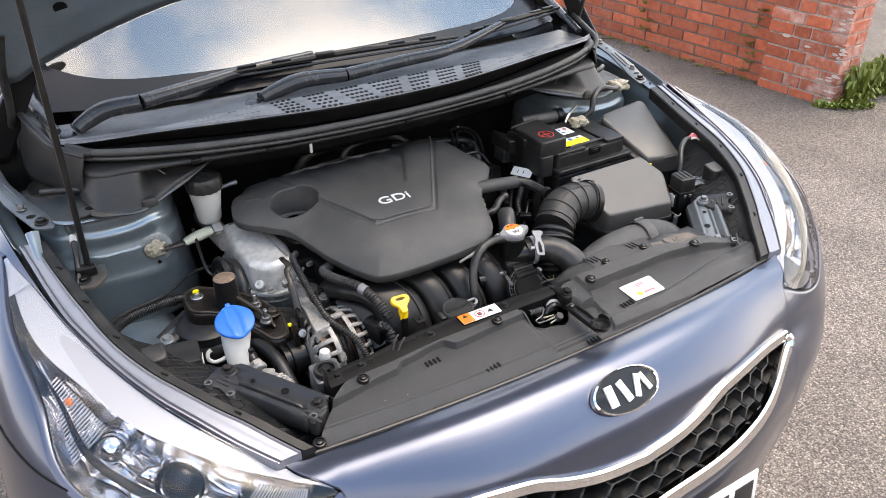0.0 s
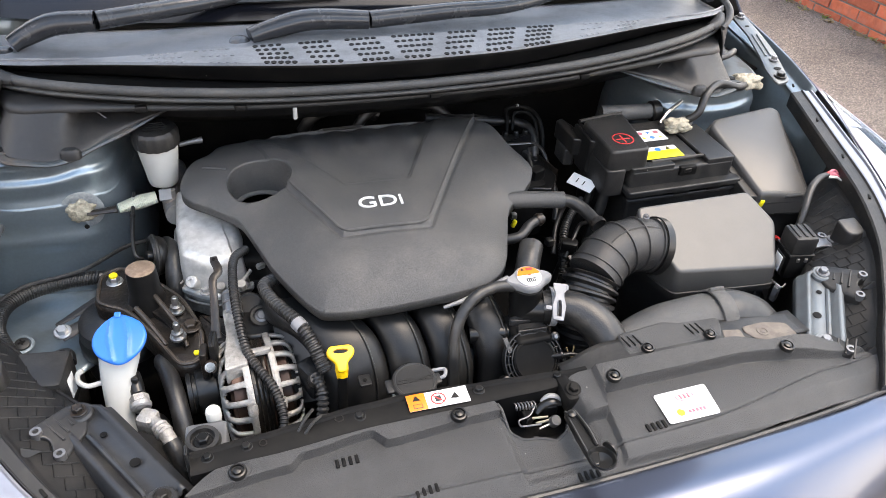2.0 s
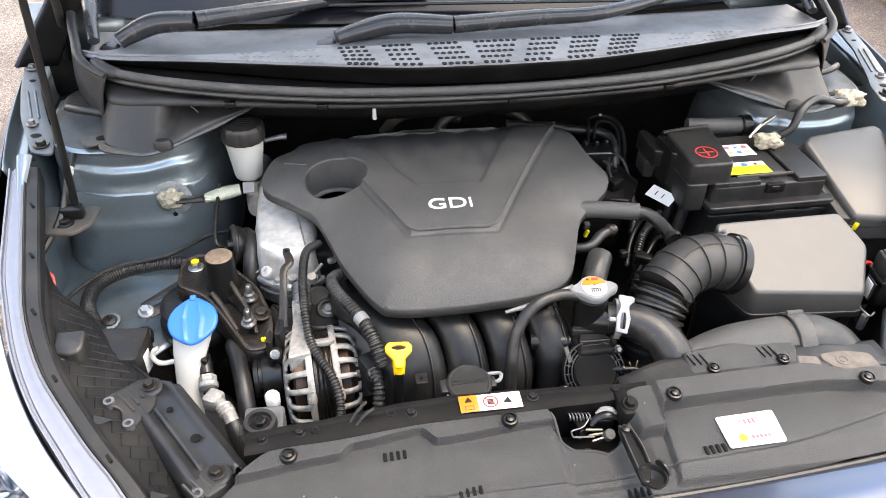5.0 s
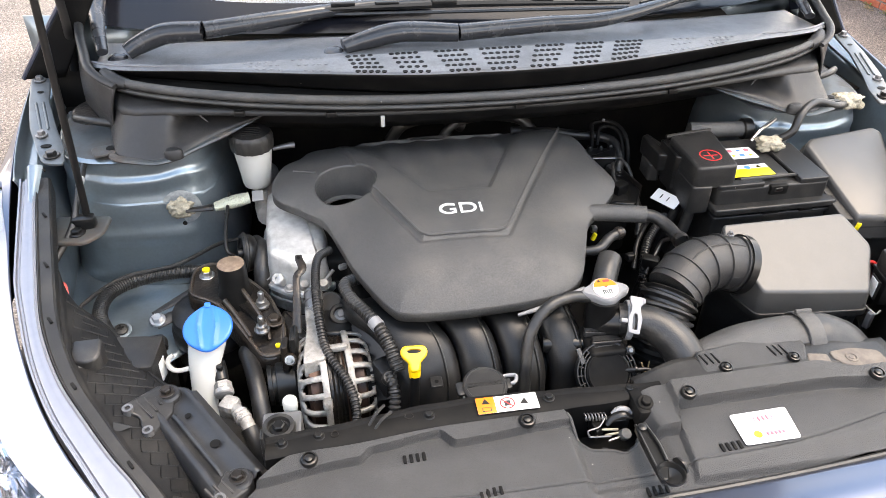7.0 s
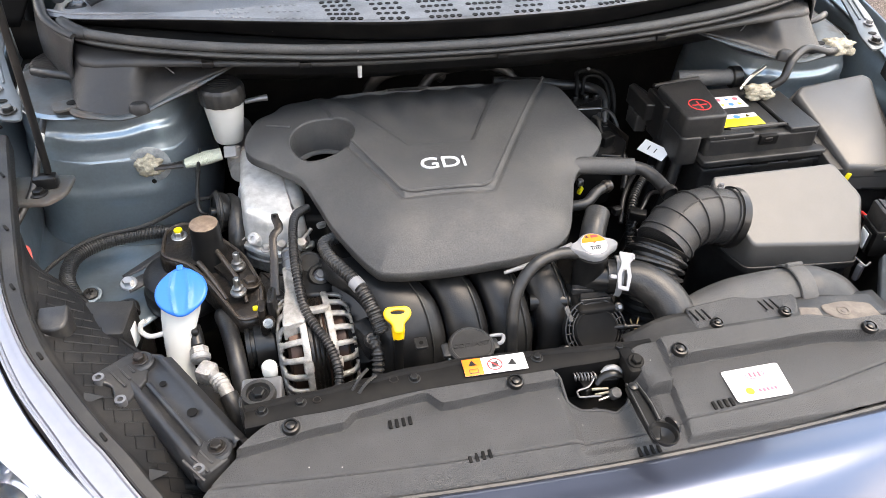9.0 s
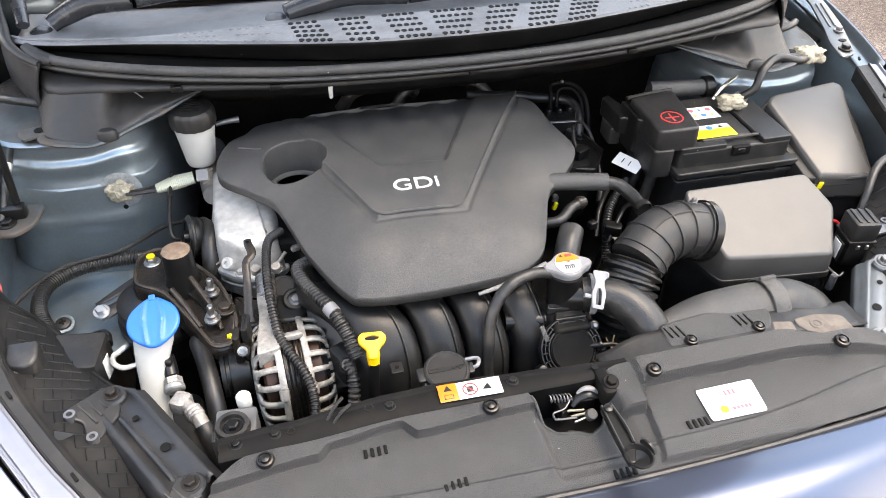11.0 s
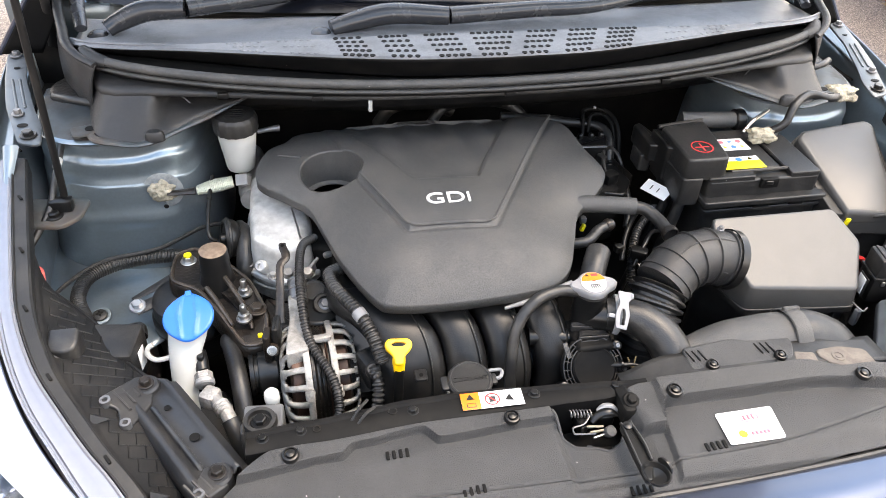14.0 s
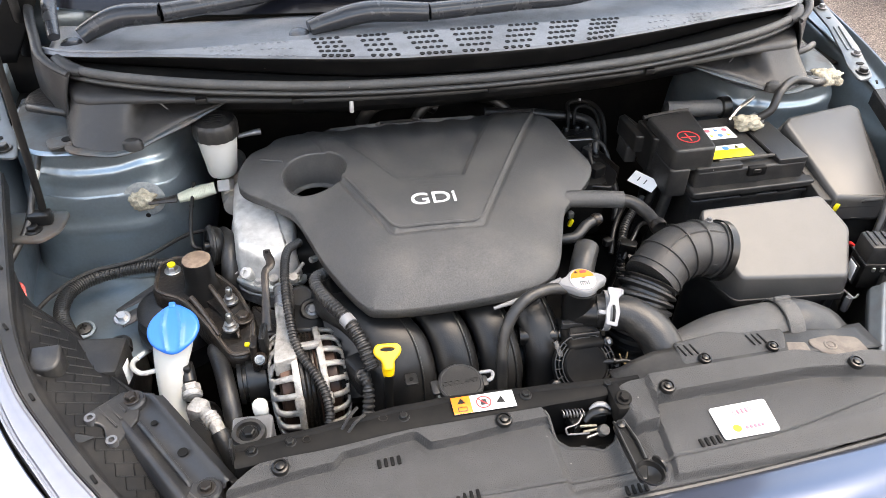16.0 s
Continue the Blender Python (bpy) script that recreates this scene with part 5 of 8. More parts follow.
engine_cover = thing("engine_cover", "matt black moulded plastic engine cover with silver lettering", "engine cover", (-.115, .46, .80))
shell = part("shell", tidy(bm), "cover", engine_cover, sharp=75, solid=.0035)
HC = Vector((-.287, .530, 0))
part("raised_edge", tube(on_cover(eased([VO[0] + Vector((.010, -.020)), VO[1], VO[2], VO[3] - Vector((.004, .006))], .014), .0002), .0024, 8, 1), "cover", engine_cover)
part("recess_edge", tube(on_cover(eased([VI[0] + Vector((.018, -.035)), VI[1], VI[2], VI[3] - Vector((.008, .016))], .014), -.0004), .0013, 8, 1), "cover", engine_cover)
cut(shell, lathe([(.052, .80), (.0525, 1.0)], Matrix.Translation(HC), 48))
loops = []
for r, f, z in ((.0535, 1, -.001), (.0525, 1, .0012), (.0505, 1, -.001), (.0495, .5, 0), (.048, 0, .858), (.040, 0, .855)):
    loops.append([HC + Vector((r * math.cos(a), r * math.sin(a), f * (cover_z(HC.x + r * math.cos(a), HC.y + r * math.sin(a), .5) + z) + (1 - f) * (.858 if z == 0 else z))) for a in (2 * math.pi * k / 48 for k in range(48))])
bm = bmesh.new()
rings(bm, loops, True, (False, False))
part("filler_well", tidy(bm), "cover", engine_cover, solid=.0015)
part("rib", tube([(-.372, .595, cover_z(-.372, .595, .9) + .001), (-.335, .572, cover_z(-.335, .572, .75) + .001)], .0022, 6, 1), "cover", engine_cover)
tm = Matrix.Translation((-.118, .403, cover_z(-.118, .403, .3) + .0006)) @ Matrix.Rotation(radians(-1.5), 4, "Z") @ Matrix.Rotation(radians(6), 4, "X")
words("lettering", "GDi", .036, tm, "letter", engine_cover, "raised silver letters", .0012, 1.18)
part("oil_filler_cap", lathe([(.03, .79), (.03, .815), (.026, .822), (.001, .822)], Matrix.Translation(HC), 24), "gloss", engine_cover)

# ---- engine ----
engine = thing("engine", "dusty four-cylinder petrol engine, shade under its cover painted near-black", "engine", (-.12, .48, .28))
# block, head and gearbox are coloured near-black for the shade they lie in
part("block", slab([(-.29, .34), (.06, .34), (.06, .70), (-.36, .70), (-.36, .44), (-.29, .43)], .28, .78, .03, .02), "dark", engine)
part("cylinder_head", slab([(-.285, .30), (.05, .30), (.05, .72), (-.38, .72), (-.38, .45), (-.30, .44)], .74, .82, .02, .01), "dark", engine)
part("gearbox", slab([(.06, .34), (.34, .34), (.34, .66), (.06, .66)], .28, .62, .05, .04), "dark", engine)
# timing cover, silvery, at the end of the head
bm = bmesh.new()
prof = [(-.430, .63), (-.35, .63), (-.320, .50), (-.326, .432), (-.350, .424), (-.388, .426), (-.430, .460), (-.434, .53)]
slab(prof, .772, .850, .014, .017, bm=bm, taper=.006, tilt=lambda x, y: -.10 * (.6 - y))
part("timing_cover", bm, "foil", engine, "dull silver cast timing cover")
part("flange", slab([(-.436, .63), (-.35, .63), (-.314, .50), (-.320, .426), (-.350, .416), (-.391, .418), (-.437, .456), (-.441, .53)], .766, .774, .016, .003), "foil", engine)
part("lower_cover", slab([(-.431, .63), (-.35, .63), (-.319, .50), (-.325, .432), (-.35, .424), (-.388, .426), (-.431, .460), (-.435, .53)], .725, .767, .012, .004), "casting", engine, "dull grey lower timing cover")
part("bead", tube([(-.4345, .53, .752), (-.4305, .459, .752), (-.389, .4245, .752), (-.35, .4225, .752), (-.324, .431, .752)], .0022, 8, 4), "casting", engine)
part("boss", lathe([(.011, -.012), (.010, .004), (.008, .006), (.004, .006), (.004, .002)], axis((-.412, .440, .792), (-.4, -.6, .7)), 18), "foil", engine)
part("timing_case", slab([(-.43, .62), (-.36, .62), (-.33, .44), (-.42, .46)], .40, .736, .01, .004), "iron", engine)
for x, y in ((-.434, .462), (-.334, .422), (-.395, .424)):
    bolt((x, y, .781), (0, 0, 1), .005, .008, "alu", engine)

part("water_pump_casting", slab([(-.352, .412), (-.326, .405), (-.312, .372), (-.292, .330), (-.306, .298), (-.348, .300), (-.352, .350)], .40, .786, .012, .006), "gloss", engine, "black casting beside the manifold")
part("round_lug", lathe([(.0190, -.02), (.0195, .004), (.0165, .008), (.012, .008), (.0115, .004), (.004, .004)], axis((-.318, .338, .786), (0, -.35, .9)), 26), "gloss", engine)
bolt((-.318, .338, .789), (0, -.35, .9), .0060, .006, "dull", engine)
part("round_cover", lathe([(.019, -.02), (.0225, .002), (.019, .006), (.016, .004), (.003, .005)], axis((-.333, .368, .787), (-.1, -.35, .9)), 26), "plastic", engine)
part("cast_edge", tube([(-.352, .410, .788), (-.336, .416, .800), (-.322, .424, .812)], [.002, .003, .003], 10, 5), "casting", engine)
part("cast_lug", box((.016, .010, .010), Matrix.Translation((-.306, .430, .812)) @ Matrix.Rotation(radians(20), 4, "Z"), .004), "casting", engine)

# intake manifold: four glossy black runners
manifold = thing("intake_manifold", "glossy black plastic intake manifold with four runners", "intake manifold", (-.10, .22, .60))
for x, w, sweep in ((-.215, .050, .055), (-.133, .031, .034), (-.068, .031, .020), (.000, .030, .016)):
    line = spline([(x - sweep, .37, .800), (x - .75 * sweep, .31, .822), (x - .25 * sweep, .262, .824), (x + .004, .222, .805), (x + .010, .186, .762), (x + .006, .168, .70), (x + .004, .16, .62)], 6)
    def runner(u, v):
        a = math.pi * v
        i = u * (len(line) - 1)
        j = min(int(i), len(line) - 2)
        p = line[j].lerp(line[j + 1], i - j)
        t = (line[j + 1] - line[j]).normalized()
        nrm = Vector((1, 0, 0)).cross(t).normalized()
        if nrm.dot(Vector((0, -1, .6))) < 0:
            nrm = -nrm
        e = abs(math.sin(a)) ** .55
        return p + Vector((1, 0, 0)) * (-math.cos(a)) * w + nrm * (e * .030 - .024)
    part("runner", sheet(runner, 36, 20), "runner", manifold, solid=.002, sharp=80)
    part("seam", tube([runner(k / 30, .5) + Vector((w * .55, 0, -.002)) for k in range(4, 28)], .0016, 6, 1), "runner", manifold)
part("plenum", slab([(-.27, .205), (.06, .205), (.06, .33), (-.27, .33)], .50, .765, .03, .03), "runner", manifold)
# big round cover at the belt side of the manifold
part("end_disc", lathe([(.075, -.02), (.075, .0), (.068, .010), (.03, .014), (.001, .014)], axis((-.262, .262, .765), (-.45, -.5, .75)), 36), "gloss", manifold)
part("lug", slab([(-.207, .158), (-.190, .158), (-.190, .178), (-.207, .178)], .79, .794, .003, .001), "plastic", manifold)
part("lug_hole", lathe([(.003, 0), (.003, .0006), (.0001, .0006)], Matrix.Translation((-.1985, .167, .7942)), 10), "dark", manifold)
for x in (-.10, -.012):
    bolt((x, .262, .838), (0, -.3, 1), .005, .008, "steel", manifold)

# dipstick
dip = thing("dipstick", "yellow plastic dipstick handle on a dark tube", "dipstick", (-.24, .17, .60))
part("tube", tube([(-.236, .155, .60), (-.232, .160, .72), (-.229, .168, .81)], .007, 10, 4), "dark", dip)
hm = Matrix.Translation((-.228, .180, .834)) @ Matrix.Rotation(radians(-58), 4, "X") @ Matrix.Rotation(radians(4), 4, "Y") @ Matrix.Scale(.88, 4)
bm = bmesh.new()
for pts in ([(-.016, .018), (.016, .018), (.022, .010), (.020, .001), (.009, -.010), (.007, -.024), (-.007, -.024), (-.009, -.010), (-.020, .001), (-.022, .010)],):
    slab([(x, y) for x, y in pts], -.004, .004, .005, .003, hm @ Matrix.Rotation(radians(90), 4, "X") @ Matrix.Rotation(radians(0), 4, "Y"), bm)
handle = part("handle", bm, "yellow", dip, "yellow handle with a finger hole", bevel=0)
cut(handle, lathe([(.0105, -.02), (.0105, .02)], hm @ Matrix.Rotation(radians(90), 4, "X") @ Matrix.Translation((0, .0085, 0)) @ Matrix.Diagonal((1.1, .36, 1, 1)), 24))
part("stem", lathe([(.0075, 0), (.009, .012), (.009, .02)], axis((-.229, .169, .806), (.02, .25, 1)), 14), "yellow", dip)

# ---- alternator ----
alt = thing("alternator", "weathered aluminium alternator with cooling slots and copper windings", "alternator", (-.345, .225, .62))
AX = Vector((1, .06, 0)).normalized()
def alt_m(x):
    return axis(Vector((x, .262 + .06 * (x + .345), .713)), AX)
part("core", lathe([(.074, -.004), (.076, -.002), (.076, .026), (.074, .03)], alt_m(-.346), 40), "iron", alt, "dark laminated stator")
for k in range(4):
    part("winding", lathe([(.0765, 0), (.078, .0015), (.0765, .003)], alt_m(-.344 + k * .0058), 40, caps=(False, False)), "copper" if k == 3 else "iron", alt)


def slotted(name, at, way, long, n, spin, label):
    """One end housing: a cast shell, rim beside the stator, rounded shoulder and hub, with windows cut through between its ribs."""
    prof = [(.0775, 0), (.0830, .0005), (.0838, .003), (.0834, .008), (.0824, .010), (.0815, .45 * long), (.079, .66 * long), (.074, .82 * long), (.064, .94 * long), (.050, long), (.030, long + .002), (.012, long + .003)]
    m = alt_m(at)
    steps = 6
    bm = bmesh.new()
    cols = []
    for k in range(n * steps):
        a = 2 * math.pi * (k / steps + spin) / n
        cols.append([bm.verts.new(m @ Vector((r * math.cos(a), r * math.sin(a), h * way))) for r, h in prof])
    for k in range(n * steps):
        a, b = cols[k], cols[(k + 1) % (n * steps)]
        for j in range(len(prof) - 1):
            if 4 <= j <= 8 and k % steps in ((0, 1, 2, 3) if j < 8 else (1, 2)):
                continue
            bm.faces.new((a[j], b[j], b[j + 1], a[j + 1]))
    house = part(name, tidy(bm), "casting", alt, label, solid=.0045, sharp=50)
    for a in (40, 150, 265):
        mm = m @ Matrix.Rotation(radians(a), 4, "Z")
        part("ear", box((.016, .020, .014), mm @ Matrix.Translation((.086, 0, .006 * way)), .005), "casting", house)
    return house


slotted("rear_housing", -.321, 1, .040, 22, .3, "slotted aluminium end housing")
slotted("front_housing", -.349, -1, .042, 20, .1, "slotted aluminium drive-end housing")
part("copper_coil", lathe([(.060, -.030), (.069, -.026), (.070, -.006), (.066, 0)], alt_m(-.349), 36), "copper", alt)
part("copper_coil", lathe([(.066, 0), (.070, .006), (.069, .024), (.060, .028)], alt_m(-.321), 36), "copper", alt)
part("inner_rotor", lathe([(.055, -.026), (.056, 0), (.056, .062), (.05, .066)], alt_m(-.346), 28), "dark", alt)
part("pulley", lathe([(.020, -.001), (.031, 0), (.0315, .006), (.028, .007), (.028, .012), (.0335, .013), (.034, .016), (.034, .040), (.031, .043), (.012, .044)], axis((-.436, .272, .722), AX), 36), "gloss", alt, "grooved steel pulley")
part("crank_pulley", lathe([(.052, 0), (.055, .003), (.055, .03), (.05, .032), (.02, .03)], axis((-.470, .215, .60), AX), 36), "gloss", alt)
# flat cast arm that rises from the drive-end housing to the engine
bm = slab([(-.373, .352), (-.352, .350), (-.350, .300), (-.345, .262), (-.348, .236), (-.380, .230), (-.378, .262), (-.372, .300)], .770, .8005, .006, .0025, tilt=lambda x, y: .04 * (y - .30))
part("arm", bm, "casting", alt, "flat cast aluminium arm")
part("window_bar", box((.034, .011, .010), Matrix.Translation((-.331, .256, .797)) @ Matrix.Rotation(radians(4), 4, "Z"), .003), "casting", alt)
part("upright", tube([(-.358, .335, .788), (-.358, .360, .796), (-.358, .386, .800)], [.0125, .0135, .0135], 18, 5), "dull", alt, "round metal mounting sleeve")
for y, z in ((.348, .792), (.366, .797), (.383, .800)):
    part("sleeve_band", lathe([(.0135, -.003), (.0150, -.0015), (.0150, .0015), (.0135, .003)], axis((-.358, y, z), (0, .95, .25)), 22, caps=(False, False)), "dull", alt)
for dx, dy in ((-.014, .004), (.016, .002)):
    part("boss", lathe([(.0075, -.006), (.008, .003), (.007, .006), (.004, .006)], axis((-.356 + dx, .398 + dy, .803), (0, -.3, 1)), 16), "casting", alt)
part("connector", box((.03, .045, .05), Matrix.Translation((-.262, .225, .755)) @ Matrix.Rotation(radians(25), 4, "Z"), .006), "plastic", alt)
part("plug", lathe([(.009, 0), (.011, .004), (.011, .014), (.008, .018)], axis((-.262, .198, .778), (0, -.5, .8)), 18), "plastic", alt)
part("lead", tube([(-.262, .195, .79), (-.258, .168, .785), (-.264, .145, .75), (-.282, .135, .70)], .0075, 10, 8, .0012, .007), "rubber", alt, "corrugated sleeve")

# belt tensioner bolt and pipe fitting in front of the alternator
tens = thing("tensioner_mount", "aluminium bracket with a black rubber-ringed bolt", "bracket", (-.41, .12, .76))
part("base", slab([(-.438, .084), (-.388, .078), (-.384, .135), (-.434, .138)], .765, .808, .006, .003), "dull", tens)
part("rubber_ring", lathe([(.021, 0), (.022, .004), (.020, .010), (.015, .010), (.014, .004), (.006, .004)], Matrix.Translation((-.414, .104, .808)), 28), "rubber", tens)
bolt((-.414, .104, .811), (0, 0, 1), .007, .010, "gloss", tens)
part("white_cap", lathe([(.009, 0), (.0098, .003), (.0098, .016), (.008, .019), (.001, .020)], axis((-.399, .145, .802), (0, -.1, 1)), 22), "white", tens, "white plastic cap")
part("post", lathe([(.009, -.05), (.009, 0), (.006, .004)], axis((-.399, .145, .80), (0, -.1, 1)), 12), "steel", tens)

# ---- engine mount ----
mount = thing("engine_mount", "oily black cast iron engine mount with a rusty boss", "engine mount", (-.50, .40, .70))
arm = part("arm", slab([(-.560, .430), (-.556, .503), (-.522, .524), (-.468, .478), (-.425, .418), (-.398, .334), (-.407, .287), (-.443, .284), (-.481, .347), (-.514, .405)], .742, .783, .022, .010, tilt=lambda x, y: .02 * smooth(.36, .28, y) * -1), "iron", mount)
cut(arm, slab([(-.507, .405), (-.472, .345), (-.443, .303), (-.430, .302), (-.432, .325), (-.458, .378), (-.478, .404)], .768, .82, .008, 0))
rim_line = rounded([(-.560, .430), (-.556, .503), (-.522, .524), (-.468, .478), (-.425, .418), (-.398, .334), (-.407, .287), (-.443, .284), (-.481, .347), (-.514, .405)], .022)
rim_line = inset(rim_line, .006)
# raised rim in a lighter tan that paints the casting's edge highlight
part("worn_rim", tube([(p.x, p.y, .7825 - .02 * smooth(.36, .28, p.y)) for p in rim_line + rim_line[:1]], .0034, 8, 1), "worn", mount, "raised rim of the casting with its edge highlight painted in")
part("web", tube([(-.468, .412, .800), (-.452, .380, .793), (-.436, .345, .785), (-.428, .318, .772)], [.004, .0042, .004, .003], 8, 6), "worn", mount)
part("web", tube([(-.496, .400, .790), (-.478, .366, .787), (-.456, .322, .778)], [.0045, .0042, .003], 8, 6), "worn", mount)
part("bush_ring", lathe([(.060, .700), (.064, .706), (.064, .722), (.058, .730), (.050, .731)], Matrix.Translation((-.528, .432, 0)), 36), "rubber", mount)
part("boss", lathe([(.033, .765), (.027, .785), (.0235, .80), (.0222, .838), (.0212, .841)], Matrix.Translation((-.481, .429, 0)), 32, caps=(True, False)), "gloss", mount, "black rubber-coated boss")
part("boss_top", lathe([(.0214, .8405), (.018, .8425), (.001, .843)], Matrix.Translation((-.481, .429, 0)), 32), "rust", mount, "rusty steel top")
part("cushion", lathe([(.060, .66), (.062, .70), (.058, .748), (.045, .756)], Matrix.Translation((-.530, .435, 0)), 36), "rubber", mount)
bolt((-.529, .482, .781), (0, 0, 1), .0075, .012, "steel", mount)
part("yellow_paint_mark", lathe([(.0065, 0), (.0065, .004), (.001, .005)], Matrix.Translation((-.529, .482, .792)), 12), "lemon", mount)
for x, y, h in ((-.439, .390, .026), (-.439, .331, .026)):
    bm = lathe([(.012, 0), (.012, .003), (.0085, .003), (.0085, .011), (.005, .011), (.005, h), (.0035, h + .002)], Matrix.Translation((x, y, .781)), 12)
    part("stud", bm, "steel", mount, "bright threaded stud and nut")
bolt((-.420, .348, .782), (0, 0, 1), .0085, .010, "worn", mount, label="rusty flange bolt")
part("foot", slab([(-.415, .33), (-.36, .32), (-.355, .37), (-.41, .40)], .70, .762, .01, .005), "iron", mount)
part("side_bracket", tube([(-.613, .423, .739), (-.590, .433, .742), (-.550, .455, .746)], [.013, .012, .010], 10, 6, squash=.45), "moulding", mount)
part("side_prong", tube([(-.622, .452, .737), (-.590, .470, .742), (-.555, .492, .748)], [.004, .008, .009], 8, 6, squash=.5), "moulding", mount)
bolt((-.609, .425, .745), (0, -.2, 1), .0075, .010, "steel", mount)

# bracket plate standing beside the alternator arm
plate = thing("harness_bracket", "black steel harness bracket with a round boss", "bracket", (-.40, .27, .74))
part("post", tube([(-.374, .395, .868), (-.3735, .386, .867), (-.370, .374, .864), (-.371, .366, .861), (-.379, .356, .857), (-.381, .330, .842), (-.386, .292, .802)], [.0055, .0065, .006, .0055, .006, .0065, .008], 10, 4, squash=.38), "iron", plate, "bent dark steel strip")
part("eye", lathe([(.0026, 0), (.0026, .0006), (.0003, .0006)], axis((-.374, .388, .8695), (0, -.2, 1)), 12), "dark", plate)
part("block", box((.010, .034, .062), Matrix.Translation((-.391, .278, .786)) @ Matrix.Rotation(radians(-8), 4, "Z"), .003), "gloss", plate)
part("block", box((.011, .026, .050), Matrix.Translation((-.405, .272, .780)) @ Matrix.Rotation(radians(-8), 4, "Z"), .003), "iron", plate)
part("ferrule", lathe([(.0072, 0), (.0072, .003), (.0045, .0035), (.0040, .001)], axis((-.399, .252, .788), (0, -1, .5)), 18), "bare", plate)
part("boss", lathe([(.009, 0), (.009, .008), (.005, .008), (.005, .003), (.001, .003)], axis((-.398, .258, .785), (0, -1, .4)), 18), "iron", plate)
part("marker", box((.008, .006, .007), Matrix.Translation((-.414, .272, .80)), .002), "lemon", plate, "yellow marker")

# ---- washer filler ----
washer = thing("washer_filler", "white washer filler neck with a blue cap", "washer bottle", (-.53, .25, .55))
def neck(z, w, d, x, y):
    return [Vector((x + math.cos(a) * w, y + math.sin(a) * d, z)) for a in (2 * math.pi * k / 24 for k in range(24))]
bm = bmesh.new()
rings(bm, [neck(.55, .014, .016, -.524, .175), neck(.68, .016, .017, -.523, .200), neck(.75, .0175, .015, -.522, .236), neck(.79, .0225, .016, -.518, .262), neck(.810, .0262, .017, -.513, .273), neck(.824, .0275, .015, -.510, .282)])
part("neck", tidy(bm), "white", washer, "translucent white plastic neck")
part("hook", tube([(-.540, .262, .785), (-.558, .262, .783), (-.568, .266, .79), (-.567, .270, .80), (-.560, .272, .804)], .0036, 8, 6), "white", washer)
part("tie", tube([(-.514, .19, .742), (-.50, .185, .735)], .003, 6, 3), "white", washer)
cm = Matrix.Translation((-.508, .284, .838)) @ Matrix.Rotation(radians(20), 4, "X") @ Matrix.Rotation(radians(-4), 4, "Y")
bm = bmesh.new()
loops = []
for h, k in [(-.005, .96), (-.002, 1.0), (.0, 1.0), (.0015, .97)] + [(.0042 - .0022 * (.94 - .06 * q) ** 2, .94 - .06 * q) for q in range(16)]:
    lp = []
    for i in range(72):
        a = 2 * math.pi * i / 72
        lens = (math.sin(a) ** 2) ** 3
        r = .0335 + .0015 * abs(math.cos(a)) ** 2 + .0042 * lens ** 2
        seam = .0026 * math.exp(-((abs(math.cos(a) * k) - .36 + .12 * math.sin(a) ** 2 * k) / .07) ** 2) * (k < .96) * min(1, (1 - k) * 8)
        lp.append(cm @ Vector((r * k * math.cos(a), r * k * math.sin(a), h + seam)))
    loops.append(lp)
rings(bm, loops)
part("cap", tidy(bm), "blue", washer, "bright blue moulded cap")
part("cap_tab", box((.009, .009, .004), cm @ Matrix.Translation((0, .036, .002)), .0015), "blue", washer)
part("reservoir", slab([(-.60, .14), (-.47, .14), (-.47, .30), (-.60, .30)], .40, .68, .03, .02), "plastic", washer)

# sensors and pipes between washer neck and engine
ac = thing("refrigerant_pipe", "aluminium refrigerant pipe with a black sensor", "pipe", (-.48, .16, .66))
part("plug", tube([(-.500, .268, .785), (-.498, .254, .778), (-.496, .242, .772)], [.0085, .010, .0095], 14, 4), "gloss", ac)
part("plug_latch", box((.010, .020, .007), Matrix.Translation((-.497, .256, .789)) @ Matrix.Rotation(radians(-20), 4, "X"), .002), "gloss", ac)
part("plug_lead", tube([(-.500, .270, .786), (-.506, .284, .790), (-.508, .30, .78), (-.506, .315, .75)], .004, 10, 6), "rubber", ac)
part("sensor", lathe([(.009, 0), (.0125, .001), (.0125, .010), (.0105, .012), (.0105, .020), (.008, .021)], axis((-.4955, .240, .770), (.12, -.9, -.3)), 6), "casting", ac, "aluminium hexagon sensor")
part("collar", lathe([(.012, 0), (.0138, .002), (.0138, .007), (.012, .009)], axis((-.494, .229, .767), (.12, -.9, -.3)), 22), "alu", ac)
part("block", box((.024, .026, .024), Matrix.Translation((-.486, .204, .757)) @ Matrix.Rotation(radians(-30), 4, "Z"), .004), "casting", ac)
part("pipe", tube([(-.481, .200, .760), (-.472, .186, .760), (-.462, .170, .757), (-.456, .155, .748)], [.0085, .0095, .0098, .0098], 14, 6), "casting", ac)
part("ferrule", lathe([(.0105, 0), (.0122, .002), (.0105, .005), (.0122, .008), (.0105, .011), (.0122, .014), (.0105, .017)], axis((-.473, .188, .760), (.5, -.85, -.1)), 18), "casting", ac)
part("hose", tube([(-.459, .163, .754), (-.453, .15, .744), (-.446, .135, .725), (-.44, .12, .69)], .0125, 14, 6), "rubber", ac)
part("sleeve", tube([(-.470, .345, .72), (-.466, .323, .745), (-.456, .28, .747), (-.449, .24, .737), (-.444, .20, .705), (-.44, .16, .655)], .0130, 14, 6), "rubber", ac, "black foam pipe sleeve")

# ---- radiator cap, thermostat housing, hoses ----
